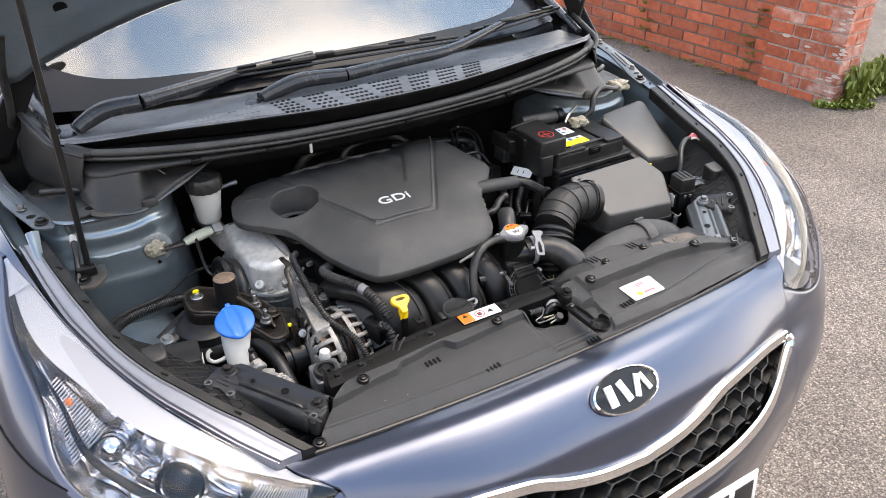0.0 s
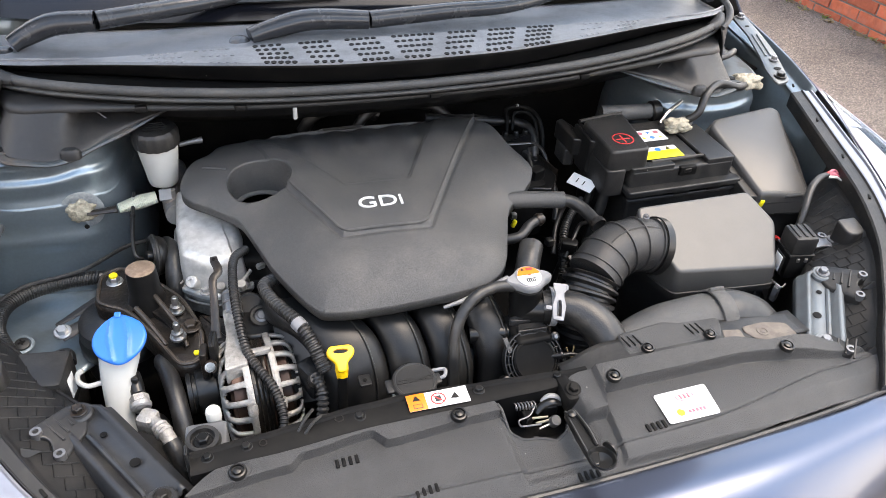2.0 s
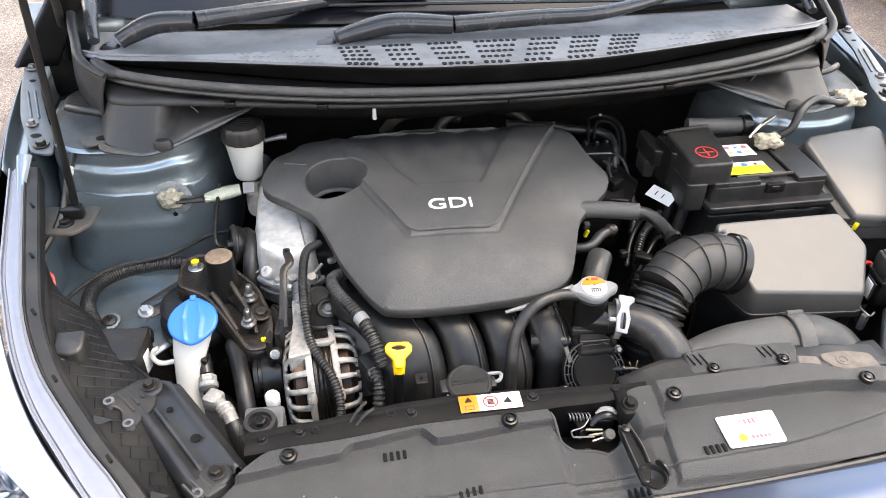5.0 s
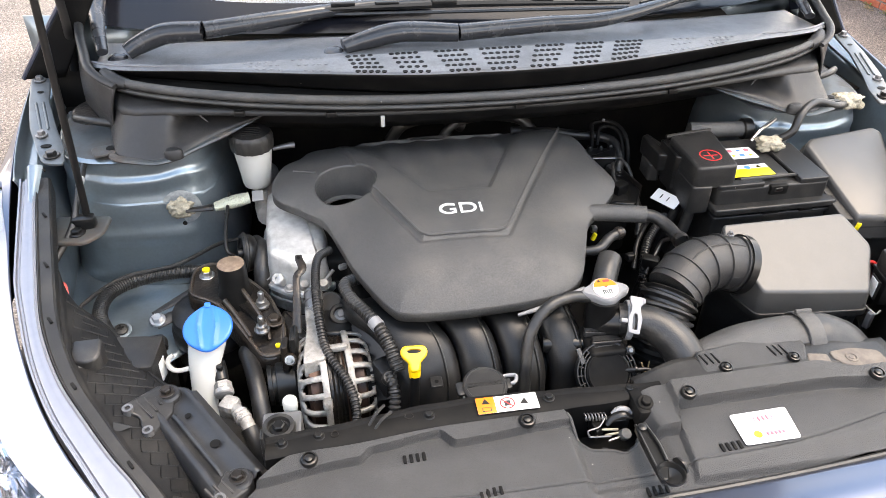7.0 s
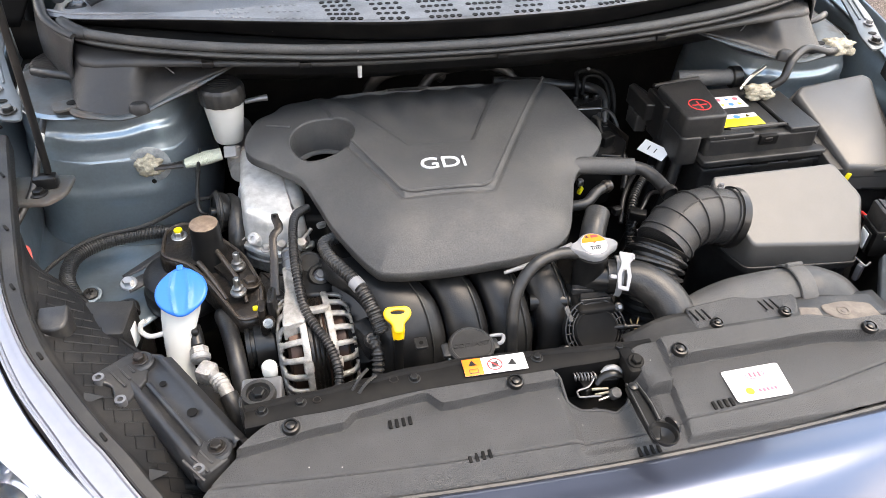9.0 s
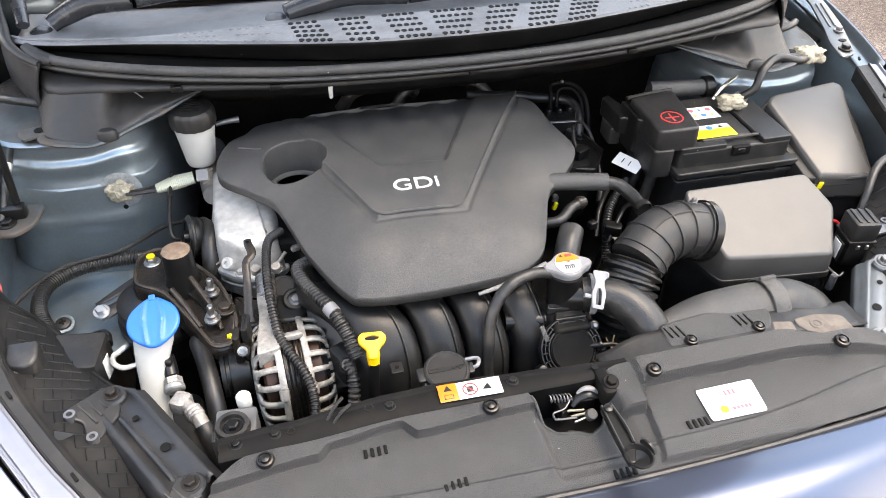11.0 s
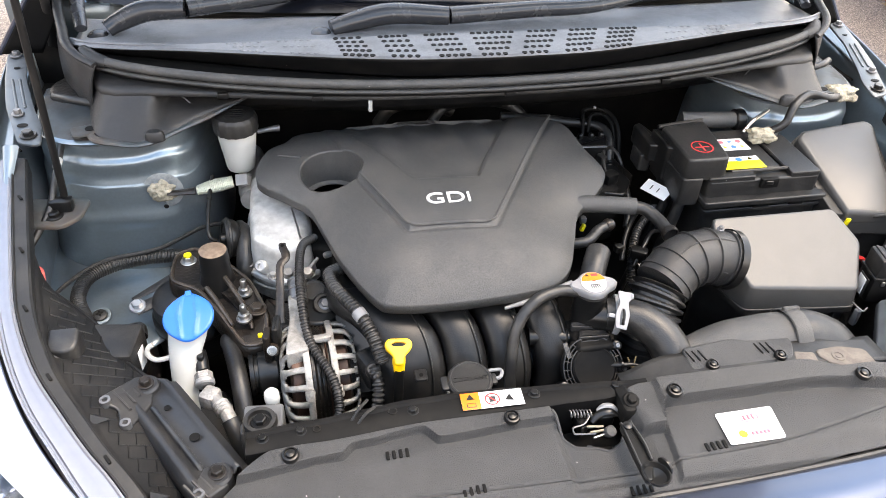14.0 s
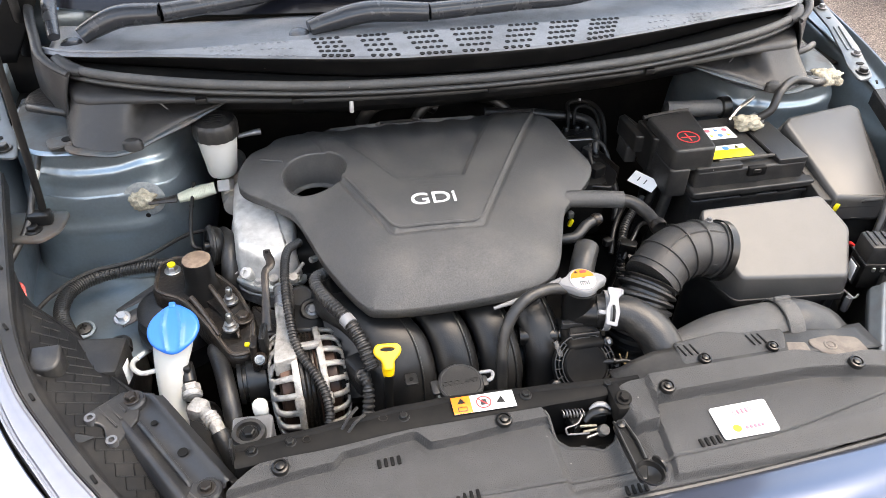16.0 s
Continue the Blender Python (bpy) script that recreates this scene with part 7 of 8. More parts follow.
    bm = bmesh.new()
    e1, e2 = Vector((math.cos(.16), -math.sin(.16))), Vector((math.sin(.16), math.cos(.16)))
    cell = .0185
    for i in range(-4, 34):
        for j in range(-4, 34):
            q = Vector((.44, -.06)) + e1 * cell * (i + (.5 if j % 2 else 0) - 2) + e2 * cell * j
            for a, b in ((q - e1 * cell * .5, q + e1 * cell * .5), (q - e1 * cell * .5, q - e1 * cell * .5 + e2 * cell)):
                za, zb = on_plate(*a), on_plate(*b)
                if za and zb:
                    tube([(s * a.x, a.y, za + .0004), (s * b.x, b.y, zb + .0004)], .0011, 4, 1, bm=bm)
    part("ribs", bm, "housing", hb)
    # side wall of the unit
    def wall_fn(u, v):
        p = back(u, 1)
        return Vector((p.x, p.y, p.z - .22 * v))
    part("side_wall", sheet(wall_fn, 30, 4), "housing", hb, solid=.004)
    # round bump stop
    part("bump_stop", slab([(-.022, -.008), (-.016, -.020), (0, -.024), (.016, -.020), (.022, -.008), (.022, .020), (-.022, .020)], .795, .868, .006, .004, Matrix.Translation((s * .655, .232, 0)) @ Matrix.Diagonal((.85, .85, 1, 1)), tilt=lambda x, y: .2 * y), "rubber", hb, "black rubber bump stop")
    part("stop_base", slab(rect(-.024, -.024, .024, .024), .80, .818, .008, .003, Matrix.Translation((s * .655, .232, .004))), "plastic", hb)
    for k in range(3):
        y = .02 + .1 * k
        part("fin", lathe([(.010, 0), (.0005, .02)], axis((s * (curve1(RAIL_Y, RAIL_X, y) + wide(y, s) - .03), y, zin(y) - .03), (s * -1, 0, -.1)), 4), "plastic", hb)

    br = thing("support_bracket", "black pressed steel brace with bolted ends" if s < 0 else "bare grey pressed steel brace with bolted ends", "bracket", (s * .52, .11, .78), "front braces")
    A, B = Vector((s * .557, .182, .816)), Vector((s * .462, .030, .814))
    if s > 0:
        A, B = Vector((.560, .172, .826)), Vector((.470, .050, .810))
    d = (B - A)
    t = d.normalized()
    side = t.cross(Vector((0, 0, 1))).normalized()
    up = side.cross(t).normalized()
    if up.z < 0:
        up = -up
    # pressed channel: a rolled edge either side, a flat with holes and a raised rib between
    prof = [(-.047, -.020), (-.044, -.008), (-.036, -.0065), (-.034, .0040), (-.0290, .0050), (-.0268, -.003), (.011, -.003), (.0135, .0065), (.0185, .0075), (.023, .004), (.028, -.010), (.030, -.022)]
    shift = .008
    bm = bmesh.new()
    loops = []
    for k in range(21):
        f = -.06 + 1.10 * k / 20
        squeeze = (1 if s < 0 else .95) * (1 - .45 * smooth(.06, -.06, f))
        loops.append([A + d * f + side * (a * squeeze + shift) * (-s) + up * (b - .004 * smooth(.02, -.10, f)) for a, b in prof])
    rings(bm, loops, False)
    face = "satin" if s < 0 else "bracket"
    part("brace", bm, face, br, solid=.0015, sharp=20)
    part("pressed_rib", tube([A + d * f + side * -s * (.001 + shift) + up * z for f, z in ((.20, -.007), (.25, -.0025), (.80, -.0025), (.86, -.007))], .0042, 8, 4), face, br)
    for f, r, w in ((.27, .0042, -.012), (.62, .0064, -.0155)):
        part("hole", lathe([(r, 0), (r, .0008), (.0003, .0008)], axis(A + d * f + side * -s * (w + shift) + up * -.0012, up), 16), "dark", br)
    for q in (A, B):
        part("end_pad", lathe([(.017, -.020), (.017, .003), (.0145, .006), (.008, .006)], axis(q, up), 20), face, br)
        bolt(q + up * .006, up, .0062, .009, "iron" if s < 0 else "dull", br)
    # broad cast feet under both ends, ribbed, reaching over the lamp
    for q, foot in ((A, [(.010, .016), (-.012, .014), (-.046, -.030), (-.044, -.044), (-.034, -.042), (-.026, -.046), (-.021, -.068), (-.014, -.073), (-.008, -.066), (.010, -.030)]), (B, [(.014, .010), (-.014, .012), (-.026, -.026), (-.018, -.038), (-.010, -.034), (.012, -.014)])):
        foot = [(q.x - s * x, q.y + y) for x, y in foot]
        part("foot", slab(foot if s < 0 else foot[::-1], q.z - .022, q.z + .002, .004, .003, tilt=lambda x, y: .5 * max(0, abs(x) - abs(q.x))), "satin" if s < 0 else "plastic", br)
        for k in range(3):
            f = .35 + .2 * k
            part("foot_rib", tube([q + Vector((s * (.040 * f + .004), -.037 * f + .008, .003 + .020 * f)), q + Vector((s * (.018 * f - .002), -.060 * f, .003 + .009 * f))], .0020, 6, 2), "satin" if s < 0 else "plastic", br)
    # open eyes at the tips of the feet
    for q, e in ((A, (-.040, -.037)), (A, (-.015, -.066)), (B, (-.018, -.030))):
        p = q + Vector((s * -e[0], e[1], .002 - .5 * e[0]))
        part("eye", lathe([(.0068, -.008), (.0068, .003), (.0036, .003), (.0036, -.002)], axis(p, up), 16, caps=(True, False)), "dull", br)
    part("end_box", box((.030, .030, .024), Matrix.Translation(A - up * .018 - t * .004), .006), "plastic", br)
    part("end_box", box((.030, .026, .024), Matrix.Translation(B - up * .018), .006), "plastic", br)

ecu = thing("control_unit", "black control unit with a white sticker behind the headlamp", "control unit", (-.61, .27, .70))
part("case", box((.068, .066, .07), Matrix.Translation((-.612, .276, .782)) @ Matrix.Rotation(radians(-8), 4, "Z"), .004), "plastic", ecu)
part("sticker", box((.001, .018, .034), Matrix.Translation((-.5770, .268, .785)) @ Matrix.Rotation(radians(-14), 4, "Z"), .0003), "paper", ecu)
part("plug_ring", tube([(-.60, .33, .785), (-.585, .325, .79), (-.58, .305, .79)], .008, 8, 5), "gloss", ecu)

# ---- left side of the bay ----
resv = thing("brake_fluid_reservoir", "white brake fluid reservoir with a black knurled cap", "reservoir", (-.439, .65, .80))
bm = bmesh.new()
loops = []
for z, w, d in ((.846, .014, .014), (.852, .023, .022), (.858, .025, .024), (.880, .0275, .027), (.905, .031, .031), (.922, .033, .033), (.927, .030, .030), (.935, .030, .030)):
    loops.append([Vector((-.439 + w * math.cos(a), .652 + d * math.sin(a), z)) for a in (2 * math.pi * k / 28 for k in range(28))])
rings(bm, loops)
part("bottle", tidy(bm), "white", resv)
loops = []
for z, k in ((.928, 1), (.932, 1.02), (.950, 1.02), (.954, .97), (.957, .90), (.9575, .02)):
    loops.append([Vector((-.439 + (.036 + (.0012 if i % 4 < 2 else 0)) * k * math.cos(2 * math.pi * i / 64), .650 + (.036 + (.0012 if i % 4 < 2 else 0)) * k * math.sin(2 * math.pi * i / 64), z)) for i in range(64)])
bm = bmesh.new()
rings(bm, loops)
cap = part("cap", tidy(bm), "plastic", resv, "black knurled screw cap")
for k in range(5):
    part("raised_mark", box((.04 - .006 * abs(k - 2), .0025, .0012), Matrix.Translation((-.439, .636 + k * .007, .9578)), .0003), "gloss", cap)
part("level_plug", lathe([(.012, 0), (.012, .03), (.007, .034)], axis((-.434, .628, .848), (.1, -.3, -1)), 16), "alu", resv)
part("spout", tube([(-.405, .66, .915), (-.382, .662, .918), (-.367, .664, .918)], [.004, .0045, .006], 10, 3), "dull", resv)
part("master_cylinder", tube([(-.427, .78, .80), (-.427, .65, .815), (-.422, .60, .815)], .022, 16, 3), "alu", resv)

def blob(at, size, seed, material="grease"):
    rnd = random.Random(seed)
    bm = bmesh.new()
    bmesh.ops.create_icosphere(bm, subdivisions=4, radius=1)
    off = Vector((rnd.random() * 9, rnd.random() * 9, rnd.random() * 9))
    for v in bm.verts:
        n = 1 + .42 * noise.noise(v.co * 1.7 + off) + .20 * noise.noise(v.co * 4.5 + off) + .12 * noise.noise(v.co * 11 + off)
        v.co = Vector((v.co.x * size[0] * n, v.co.y * size[1] * n, v.co.z * size[2] * n)) + Vector(at)
    return bm

strap = thing("earth_strap", "braided earth strap with dried cream grease on its bolt", "earth strap", (-.50, .60, .83), "earth straps")
part("grease", blob((-.567, .594, .848), (.021, .010, .018), 3), "grease", strap, "crusted cream grease")
part("bare_ring", lathe([(.033, 0), (.031, .0006), (.001, .0008)], axis((-.567, .5985, .848), (0, -1, .05)), 28), "bare", strap, "scraped bare metal round the bolt")
part("lug", tube([(-.56, .588, .847), (-.535, .588, .848), (-.515, .590, .848)], [.006, .007, .009], 10, 4, squash=.6), "iron", strap)
part("braid", tube([(-.512, .590, .848), (-.485, .594, .852), (-.452, .598, .856)], [.010, .0145, .0125], 14, 6, .0003, .003, squash=.7), "braid", strap, "pale braided strap")
part("terminal", box((.020, .022, .004), Matrix.Translation((-.438, .600, .857)) @ Matrix.Rotation(radians(25), 4, "X"), .001), "clip", strap)

strap_r = thing("earth_strap", "black earth cable with dried grease at both ends", "earth strap", (.64, .66, .90), "earth straps")
part("grease", blob((.702, .628, .945), (.034, .022, .016), 5), "grease", strap_r, "crusted cream grease")
part("grease", blob((.507, .560, .903), (.028, .020, .013), 8), "grease", strap_r, "crusted pale grease")
part("cable", tube([(.69, .616, .944), (.655, .596, .952), (.610, .597, .962), (.568, .574, .953), (.550, .560, .925), (.530, .566, .906)], .0075, 12, 8), "rubber", strap_r)
part("clamp", box((.03, .025, .014), Matrix.Translation((.532, .572, .90)) @ Matrix.Rotation(radians(30), 4, "Z"), .003), "steel", strap_r)
part("stud", lathe([(.011, 0), (.011, .003), (.008, .004), (.008, .014), (.004, .016)], Matrix.Translation((.578, .644, .922)), 12), "steel", strap_r)
part("stud_post", lathe([(.012, 0), (.012, .035)], Matrix.Translation((.575, .645, .884)), 12), "gloss", strap_r)
part("wire", tube([(.574, .64, .922), (.55, .622, .918), (.515, .605, .908), (.49, .59, .893)], .0035, 8, 5), "steel", strap_r)

loom = thing("wiring_loom", "black corrugated wiring loom lying across the chassis leg", "wiring loom", (-.64, .47, .73))
part("sleeve", tube([(-.63, .325, .70), (-.655, .355, .742), (-.682, .40, .757), (-.697, .442, .760), (-.690, .489, .760), (-.657, .519, .758), (-.604, .533, .757), (-.560, .537, .755)], .0112, 14, 8, .0007, .0045), "rubber", loom)
part("tape_end", tube([(-.560, .537, .755), (-.54, .54, .752), (-.51, .545, .745), (-.49, .53, .73)], .010, 12, 6), "rubber", loom)
part("thin_wire", tube([(-.735, .41, .765), (-.722, .455, .770), (-.67, .516, .770), (-.583, .537, .772), (-.512, .585, .775), (-.46, .60, .77)], .0035, 8, 6), "rubber", loom)
part("tie", tube([(-.718, .385, .742), (-.722, .392, .756), (-.728, .388, .75)], .004, 6, 3), "gloss", loom)

red = tagged(part("red_clip", tube([(-.742, .420, .828), (-.735, .424, .836), (-.727, .418, .836), (-.724, .405, .826)], .005, 8, 5, squash=.6), "red", None), "small faded red plastic clip on the wing edge", "clip")
M["red_plastic"] = mat("red_plastic", (0.62, 0.08, 0.07), 0.45)
red.data.materials[0] = M["red_plastic"]

for x, y, z in ((-.668, .425, .733),):
    g = thing("trim_grommet", "black cross-slotted trim grommet on the chassis leg", "grommet", (x, y, z - .005))
    part("seat", lathe([(.0175, -.001), (.0165, .0012), (.0125, .0016), (.011, .0)], axis((x, y, z), (.1, -.25, 1)), 24, caps=(False, False)), "bay", g)
    part("disc", lathe([(.0105, 0), (.0105, .003), (.007, .0045), (.001, .0045)], axis((x, y, z), (.1, -.25, 1)), 20), "plastic", g)
    part("cross", box((.011, .003, .003), axis((x, y, z + .0046), (.1, -.25, 1)), .0008), "dark", g)
    part("cross", box((.003, .011, .003), axis((x, y, z + .0046), (.1, -.25, 1)), .0008), "dark", g)

# bonnet stay with its bracket
stay = thing("bonnet_stay", "thin black steel bonnet stay standing in its bracket", "bonnet stay", (-.70, .53, .88))
part("rod", tube([(-.700, .528, .895), (-.697, .532, .96), (-.680, .560, 1.50), (-.675, .568, 1.655)], .0058, 10, 4), "gloss", stay)
part("plate", slab([(-.76, .485), (-.70, .475), (-.675, .50), (-.668, .55), (-.76, .56)], .868, .874, .012, .003), "tower", stay)
part("clip", box((.035, .022, .02), Matrix.Translation((-.705, .522, .884)), .004), "gloss", stay)
bolt((-.715, .505, .874), (0, 0, 1), .008, .008, "gloss", stay)
hose = thing("washer_hose", "thin black washer hose with a white joint", "hose", (-.74, .50, .85))
part("hose", tube([(-.715, .66, .935), (-.71, .60, .93), (-.712, .555, .915), (-.722, .51, .88), (-.742, .47, .855), (-.756, .43, .845)], .0055, 10, 8), "rubber", hose)
part("joint", tube([(-.7105, .585, .927), (-.7112, .57, .922)], .0066, 10, 2), "white", hose)

# bonnet hinge plates on the wings
for s in (-1, 1):
    hp = thing("wing_bracket", "blue-grey pressed steel bracket bolted along the wing top", "bracket", (s * .78, .69, .95), "wing brackets")
    out = [(s * (x + wide(y, s) * .5), y) for x, y in ((.730, .588), (.765, .596), (.785, .65), (.803, .70), (.820, .78), (.832, .866), (.797, .862), (.786, .78), (.756, .685), (.738, .64))]
    base = rounded(out, .012)
    bm = bmesh.new()
    rings(bm, [[Vector((p.x, p.y, .957 + .13 * (p.y - .62) + h)) for p in inset(base, i)] for h, i in ((-.004, 0), (-.0005, 0), (.0004, .0012))])
    part("plate", tidy(bm), "bracket", hp)
    o = lambda y: wide(y, s) * .5
    for x, y, r in ((.778, .672, .0085), (.752, .612, .0115), (.814, .852, .009)):
        bolt((s * (x + o(y)), y, .9585 + .13 * (y - .62)), (0, 0, 1), r * .65, .009, "dull" if y > .65 else "gloss", hp)
    for x, y, r in ((.766, .641, .0085), (.806, .812, .0055)):
        part("hole", lathe([(r, 0), (r, .0008), (.0003, .0008)], Matrix.Translation((s * (x + o(y)), y, .9578 + .13 * (y - .62))) @ Matrix.Diagonal((1, .7, 1, 1)), 18), "dark", hp)
    for dx in (-.006, .006):
        part("pressed_rib", tube([(s * (.788 + dx + .28 * (y - .73) + o(y)), y, .9580 + .13 * (y - .62)) for y in (.69, .72, .75, .775)], .0022, 8, 4), "bracket", hp)
    if s < 0:
        part("leg", tube([(s * .772, .585, .955), (s * .772, .54, .93), (s * .765, .47, .905), (s * .757, .42, .885)], [.012, .007, .006, .005], 8, 5, squash=.4), "bay", hp)

# ---- bonnet ----
bonnet = thing("bonnet", "open slate blue bonnet seen from its dark underside", "bonnet", (0, .80, 1.2))
BA = radians(60)
def lid(u, v, off=0.0):
    x = -.76 + 1.52 * u
    edge = .165 * (1 - min(1, abs(x) / .72) ** 2)
    wv = 1.0 - .10 * v * v
    a = edge * 1.15 + v * (1.02 - edge * 1.15 - .05 * (x / .76) ** 2)
    bulge = .03 * math.sin(math.pi * v) + .02 * (1 - (x / .76) ** 2) + off
    return Vector((x * wv, .855 - a * math.cos(BA) - bulge * -math.sin(BA), 1.155 + a * math.sin(BA) + bulge * math.cos(BA)))
skin = part("skin", sheet(lambda u, v: lid(u, v, .03), 40, 26), "paint", bonnet, solid=.0015)
def inner(u, v):
    x = abs(u - .5) * 2
    dip = .012 * smooth(.85, .95, x) + .010 * (1 - smooth(.06, .12, v)) + .010 * smooth(.9, .96, v) + .009 * math.exp(-((x - .45) / .07) ** 2)
    return lid(u, v, .012 - dip)
under = part("inner_panel", sheet(inner, 60, 40, flip=True), "bay", bonnet, "dark painted inner panel", solid=.0015)
part("rear_edge", tube([lid(k / 30, 0, .016) for k in range(31)], .014, 8, 1), "bay", bonnet)
for s in (0, 1):
    part("side_edge", tube([lid(s, k / 12, .016) for k in range(13)], .014, 8, 1), "bay", bonnet)
# rear corners drop to the hinges between scuttle and wing
for s in (-1, 1):
    def corner(u, v):
        x = (.665 + .045 * u) + (.110 + .025 * u) * v
        return Vector((s * x, .868 + .006 * v, 1.170 - .185 * v))
    # near-black instead of bay paint: the corner's shade is in the colour
    part("rear_corner", sheet(corner, 12, 10, flip=s < 0), "dark", bonnet, "rear corner of the inner panel, its shade painted near-black", solid=.004)
    part("corner_edge", tube([corner(1, k / 10) + Vector((s * .003, 0, 0)) for k in range(11)], .005, 8, 1), "paint", bonnet)
for u, v in ((.10, .10), (.90, .10), (.2, .3), (.8, .3)):
    p = inner(u, v)
    part("hole", lathe([(.013, 0), (.013, .0012), (.0004, .0012)], axis(p + Vector((0, -.0022, -.0013)), (0, -math.sin(BA), -math.cos(BA))), 18), "dark", bonnet)
for s in (-1, 1):
    part("hinge_arm", tube([(s * .765, .90, .985), (s * .755, .885, 1.03), (s * .742, .85, 1.10), (s * .735, .82, 1.19), (s * .72, .79, 1.26)], [.008, .008, .008, .008, .007], 10, 6, squash=.5), "plastic", bonnet, "painted hinge arm")

# ---- wiper arms ----
def wiper(pivot, joint, neck, tip, blade_a, blade_b):
    w = thing("wiper_arm", "black wiper arm and blade resting at the foot of the screen", "wiper", pivot, "wipers")
    part("pivot_cap", lathe([(.018, -.03), (.0185, -.004), (.017, .001), (.013, .0025), (.001, .003)], axis(Vector(pivot) + Vector((0, 0, -.002)), (0, -.25, 1)), 26), "arm", w, "round pivot cap")
    p, j = Vector(pivot), Vector(joint)
    d = (j - p).normalized()
    mid = p.lerp(j, .55) + Vector((0, .012, .012))
    part("arm_head", tube([p + d * .018 + Vector((0, 0, .004)), p.lerp(j, .25) + Vector((0, .008, .008)), mid, j], [.016, .021, .021, .019], 14, 8, squash=.85), "arm", w)
    part("arm", tube([j + d * .002, j.lerp(Vector(neck), .5), neck, tip], [.018, .017, .013, .009], 12, 8, squash=.85), "arm", w)
    part("hinge_pin", box((.010, .006, .008), Matrix.Translation(j + Vector((-.005, -.014, -.004))), .002), "gloss", w)
    a, b = Vector(blade_a), Vector(blade_b)
    part("blade", tube([a, a.lerp(b, .5) + Vector((0, 0, .006)), b], [.003, .007, .003], 8, 8, squash=1.2), "gloss", w, "black wiper blade")
    part("rubber_lip", tube([a + Vector((0, .002, -.010)), b + Vector((0, .002, -.010))], .0035, 6, 2), "rubber", w)
    cl = a.lerp(b, .42)
    part("connector", box((.05, .016, .016), Matrix.Translation(cl + Vector((0, 0, .008))) @ Matrix.Rotation(math.atan2((b - a).y, (b - a).x), 4, "Z"), .004), "gloss", w)
    for f in (.12, .25, .58, .72, .86):
        q = a.lerp(b, f)
        part("bridge", box((.045, .009, .007), Matrix.Translation(q + Vector((0, 0, .010))) @ Matrix.Rotation(math.atan2((b - a).y, (b - a).x), 4, "Z"), .002), "gloss", w)
    return w
wiper((-.656, .788, 1.048), (-.505, .790, 1.088), (-.25, .858, 1.094), (-.085, .860, 1.104), (-.33, .845, 1.098), (.30, .815, 1.095))
wiper((-.282, .735, 1.060), (-.058, .740, 1.080), (.25, .765, 1.085), (.50, .868, 1.10), (.33, .83, 1.088), (.70, .895, 1.10))

# ---- behind the engine ----
rear = thing("heater_hose", "dark rubber heater hoses behind the engine", "hose", (-.05, .76, .80), "rear hoses")
part("hose", tube([(-.10, .75, .82), (-.06, .765, .88), (.0, .77, .895), (.08, .765, .885), (.12, .74, .85)], .010, 12, 8), "rubber", rear)
part("hose", tube([(-.18, .80, .84), (-.15, .79, .88), (-.08, .79, .89), (-.03, .80, .86)], .012, 12, 8), "rubber", rear)
rear2 = thing("vacuum_hose", "black vacuum hose arching beside the battery", "hose", (.20, .68, .82), "rear hoses")
part("hose", tube([(.06, .752, .868), (.10, .745, .866), (.15, .738, .864), (.189, .727, .861), (.232, .715, .860), (.256, .695, .857), (.258, .664, .845), (.250, .632, .815), (.246, .61, .76)], .0095, 14, 8), "rubber", rear2)
part("pipe", tube([(.214, .695, .84), (.216, .708, .872), (.222, .728, .882), (.245, .729, .886), (.268, .713, .884), (.277, .684, .872), (.276, .655, .84), (.274, .64, .79)], .0042, 10, 8), "dark", rear2)
part("pipe", tube([(.227, .700, .85), (.231, .712, .876), (.245, .717, .880), (.262, .708, .879), (.271, .688, .866), (.270, .66, .83)], .0036, 10, 8), "dark", rear2)
# small pale box that stands in for a glint on the pipes
part("pipe_clip", box((.006, .006, .005), Matrix.Translation((.2435, .7255, .8905)), .0015), "clip", rear2)
part("sensor_block", slab([(.176, .634), (.238, .628), (.252, .664), (.190, .672)], .815, .860, .005, .003), "gloss", rear2)
part("block_edge", tube([(.177, .633, .858), (.237, .627, .858)], .0010, 6, 2), "dull", rear2)
for x in (.196, .218, .238):
    part("sensor_pin", lathe([(.0055, 0), (.0055, .008), (.0035, .010), (.001, .010)], Matrix.Translation((x, .664, .858)), 12), "gloss", rear2)
part("plug", box((.016, .020, .018), Matrix.Translation((.226, .618, .838)) @ Matrix.Rotation(radians(20), 4, "Z"), .004), "rubber", rear2)
# bracket, loom and cable clamp in the dark corner beside the battery
corner = thing("coil_bracket", "dark steel bracket with a plugged loom beside the battery", "bracket", (.23, .58, .78))
part("plate", slab([(.195, .535), (.240, .520), (.268, .565), (.262, .640), (.222, .650), (.200, .600)], .812, .820, .010, .003), "gloss", corner)
part("upright", box((.004, .07, .06), Matrix.Translation((.262, .60, .80)) @ Matrix.Rotation(radians(12), 4, "Z"), .001), "iron", corner)
part("connector", box((.030, .022, .024), Matrix.Translation((.222, .560, .832)) @ Matrix.Rotation(radians(25), 4, "Z"), .004), "gloss", corner)
for x, y in ((.232, .60), (.250, .63)):
    bolt((x, y, .820), (0, 0, 1), .005, .007, "gloss", corner)
part("loom", tube([(.222, .572, .826), (.226, .61, .842), (.245, .645, .846), (.270, .640, .83), (.278, .60, .79), (.276, .56, .75)], .004, 10, 10), "rubber", corner)
lead = thing("battery_lead", "thick black cable and clamp beside the positive terminal", "cable", (.30, .55, .80))
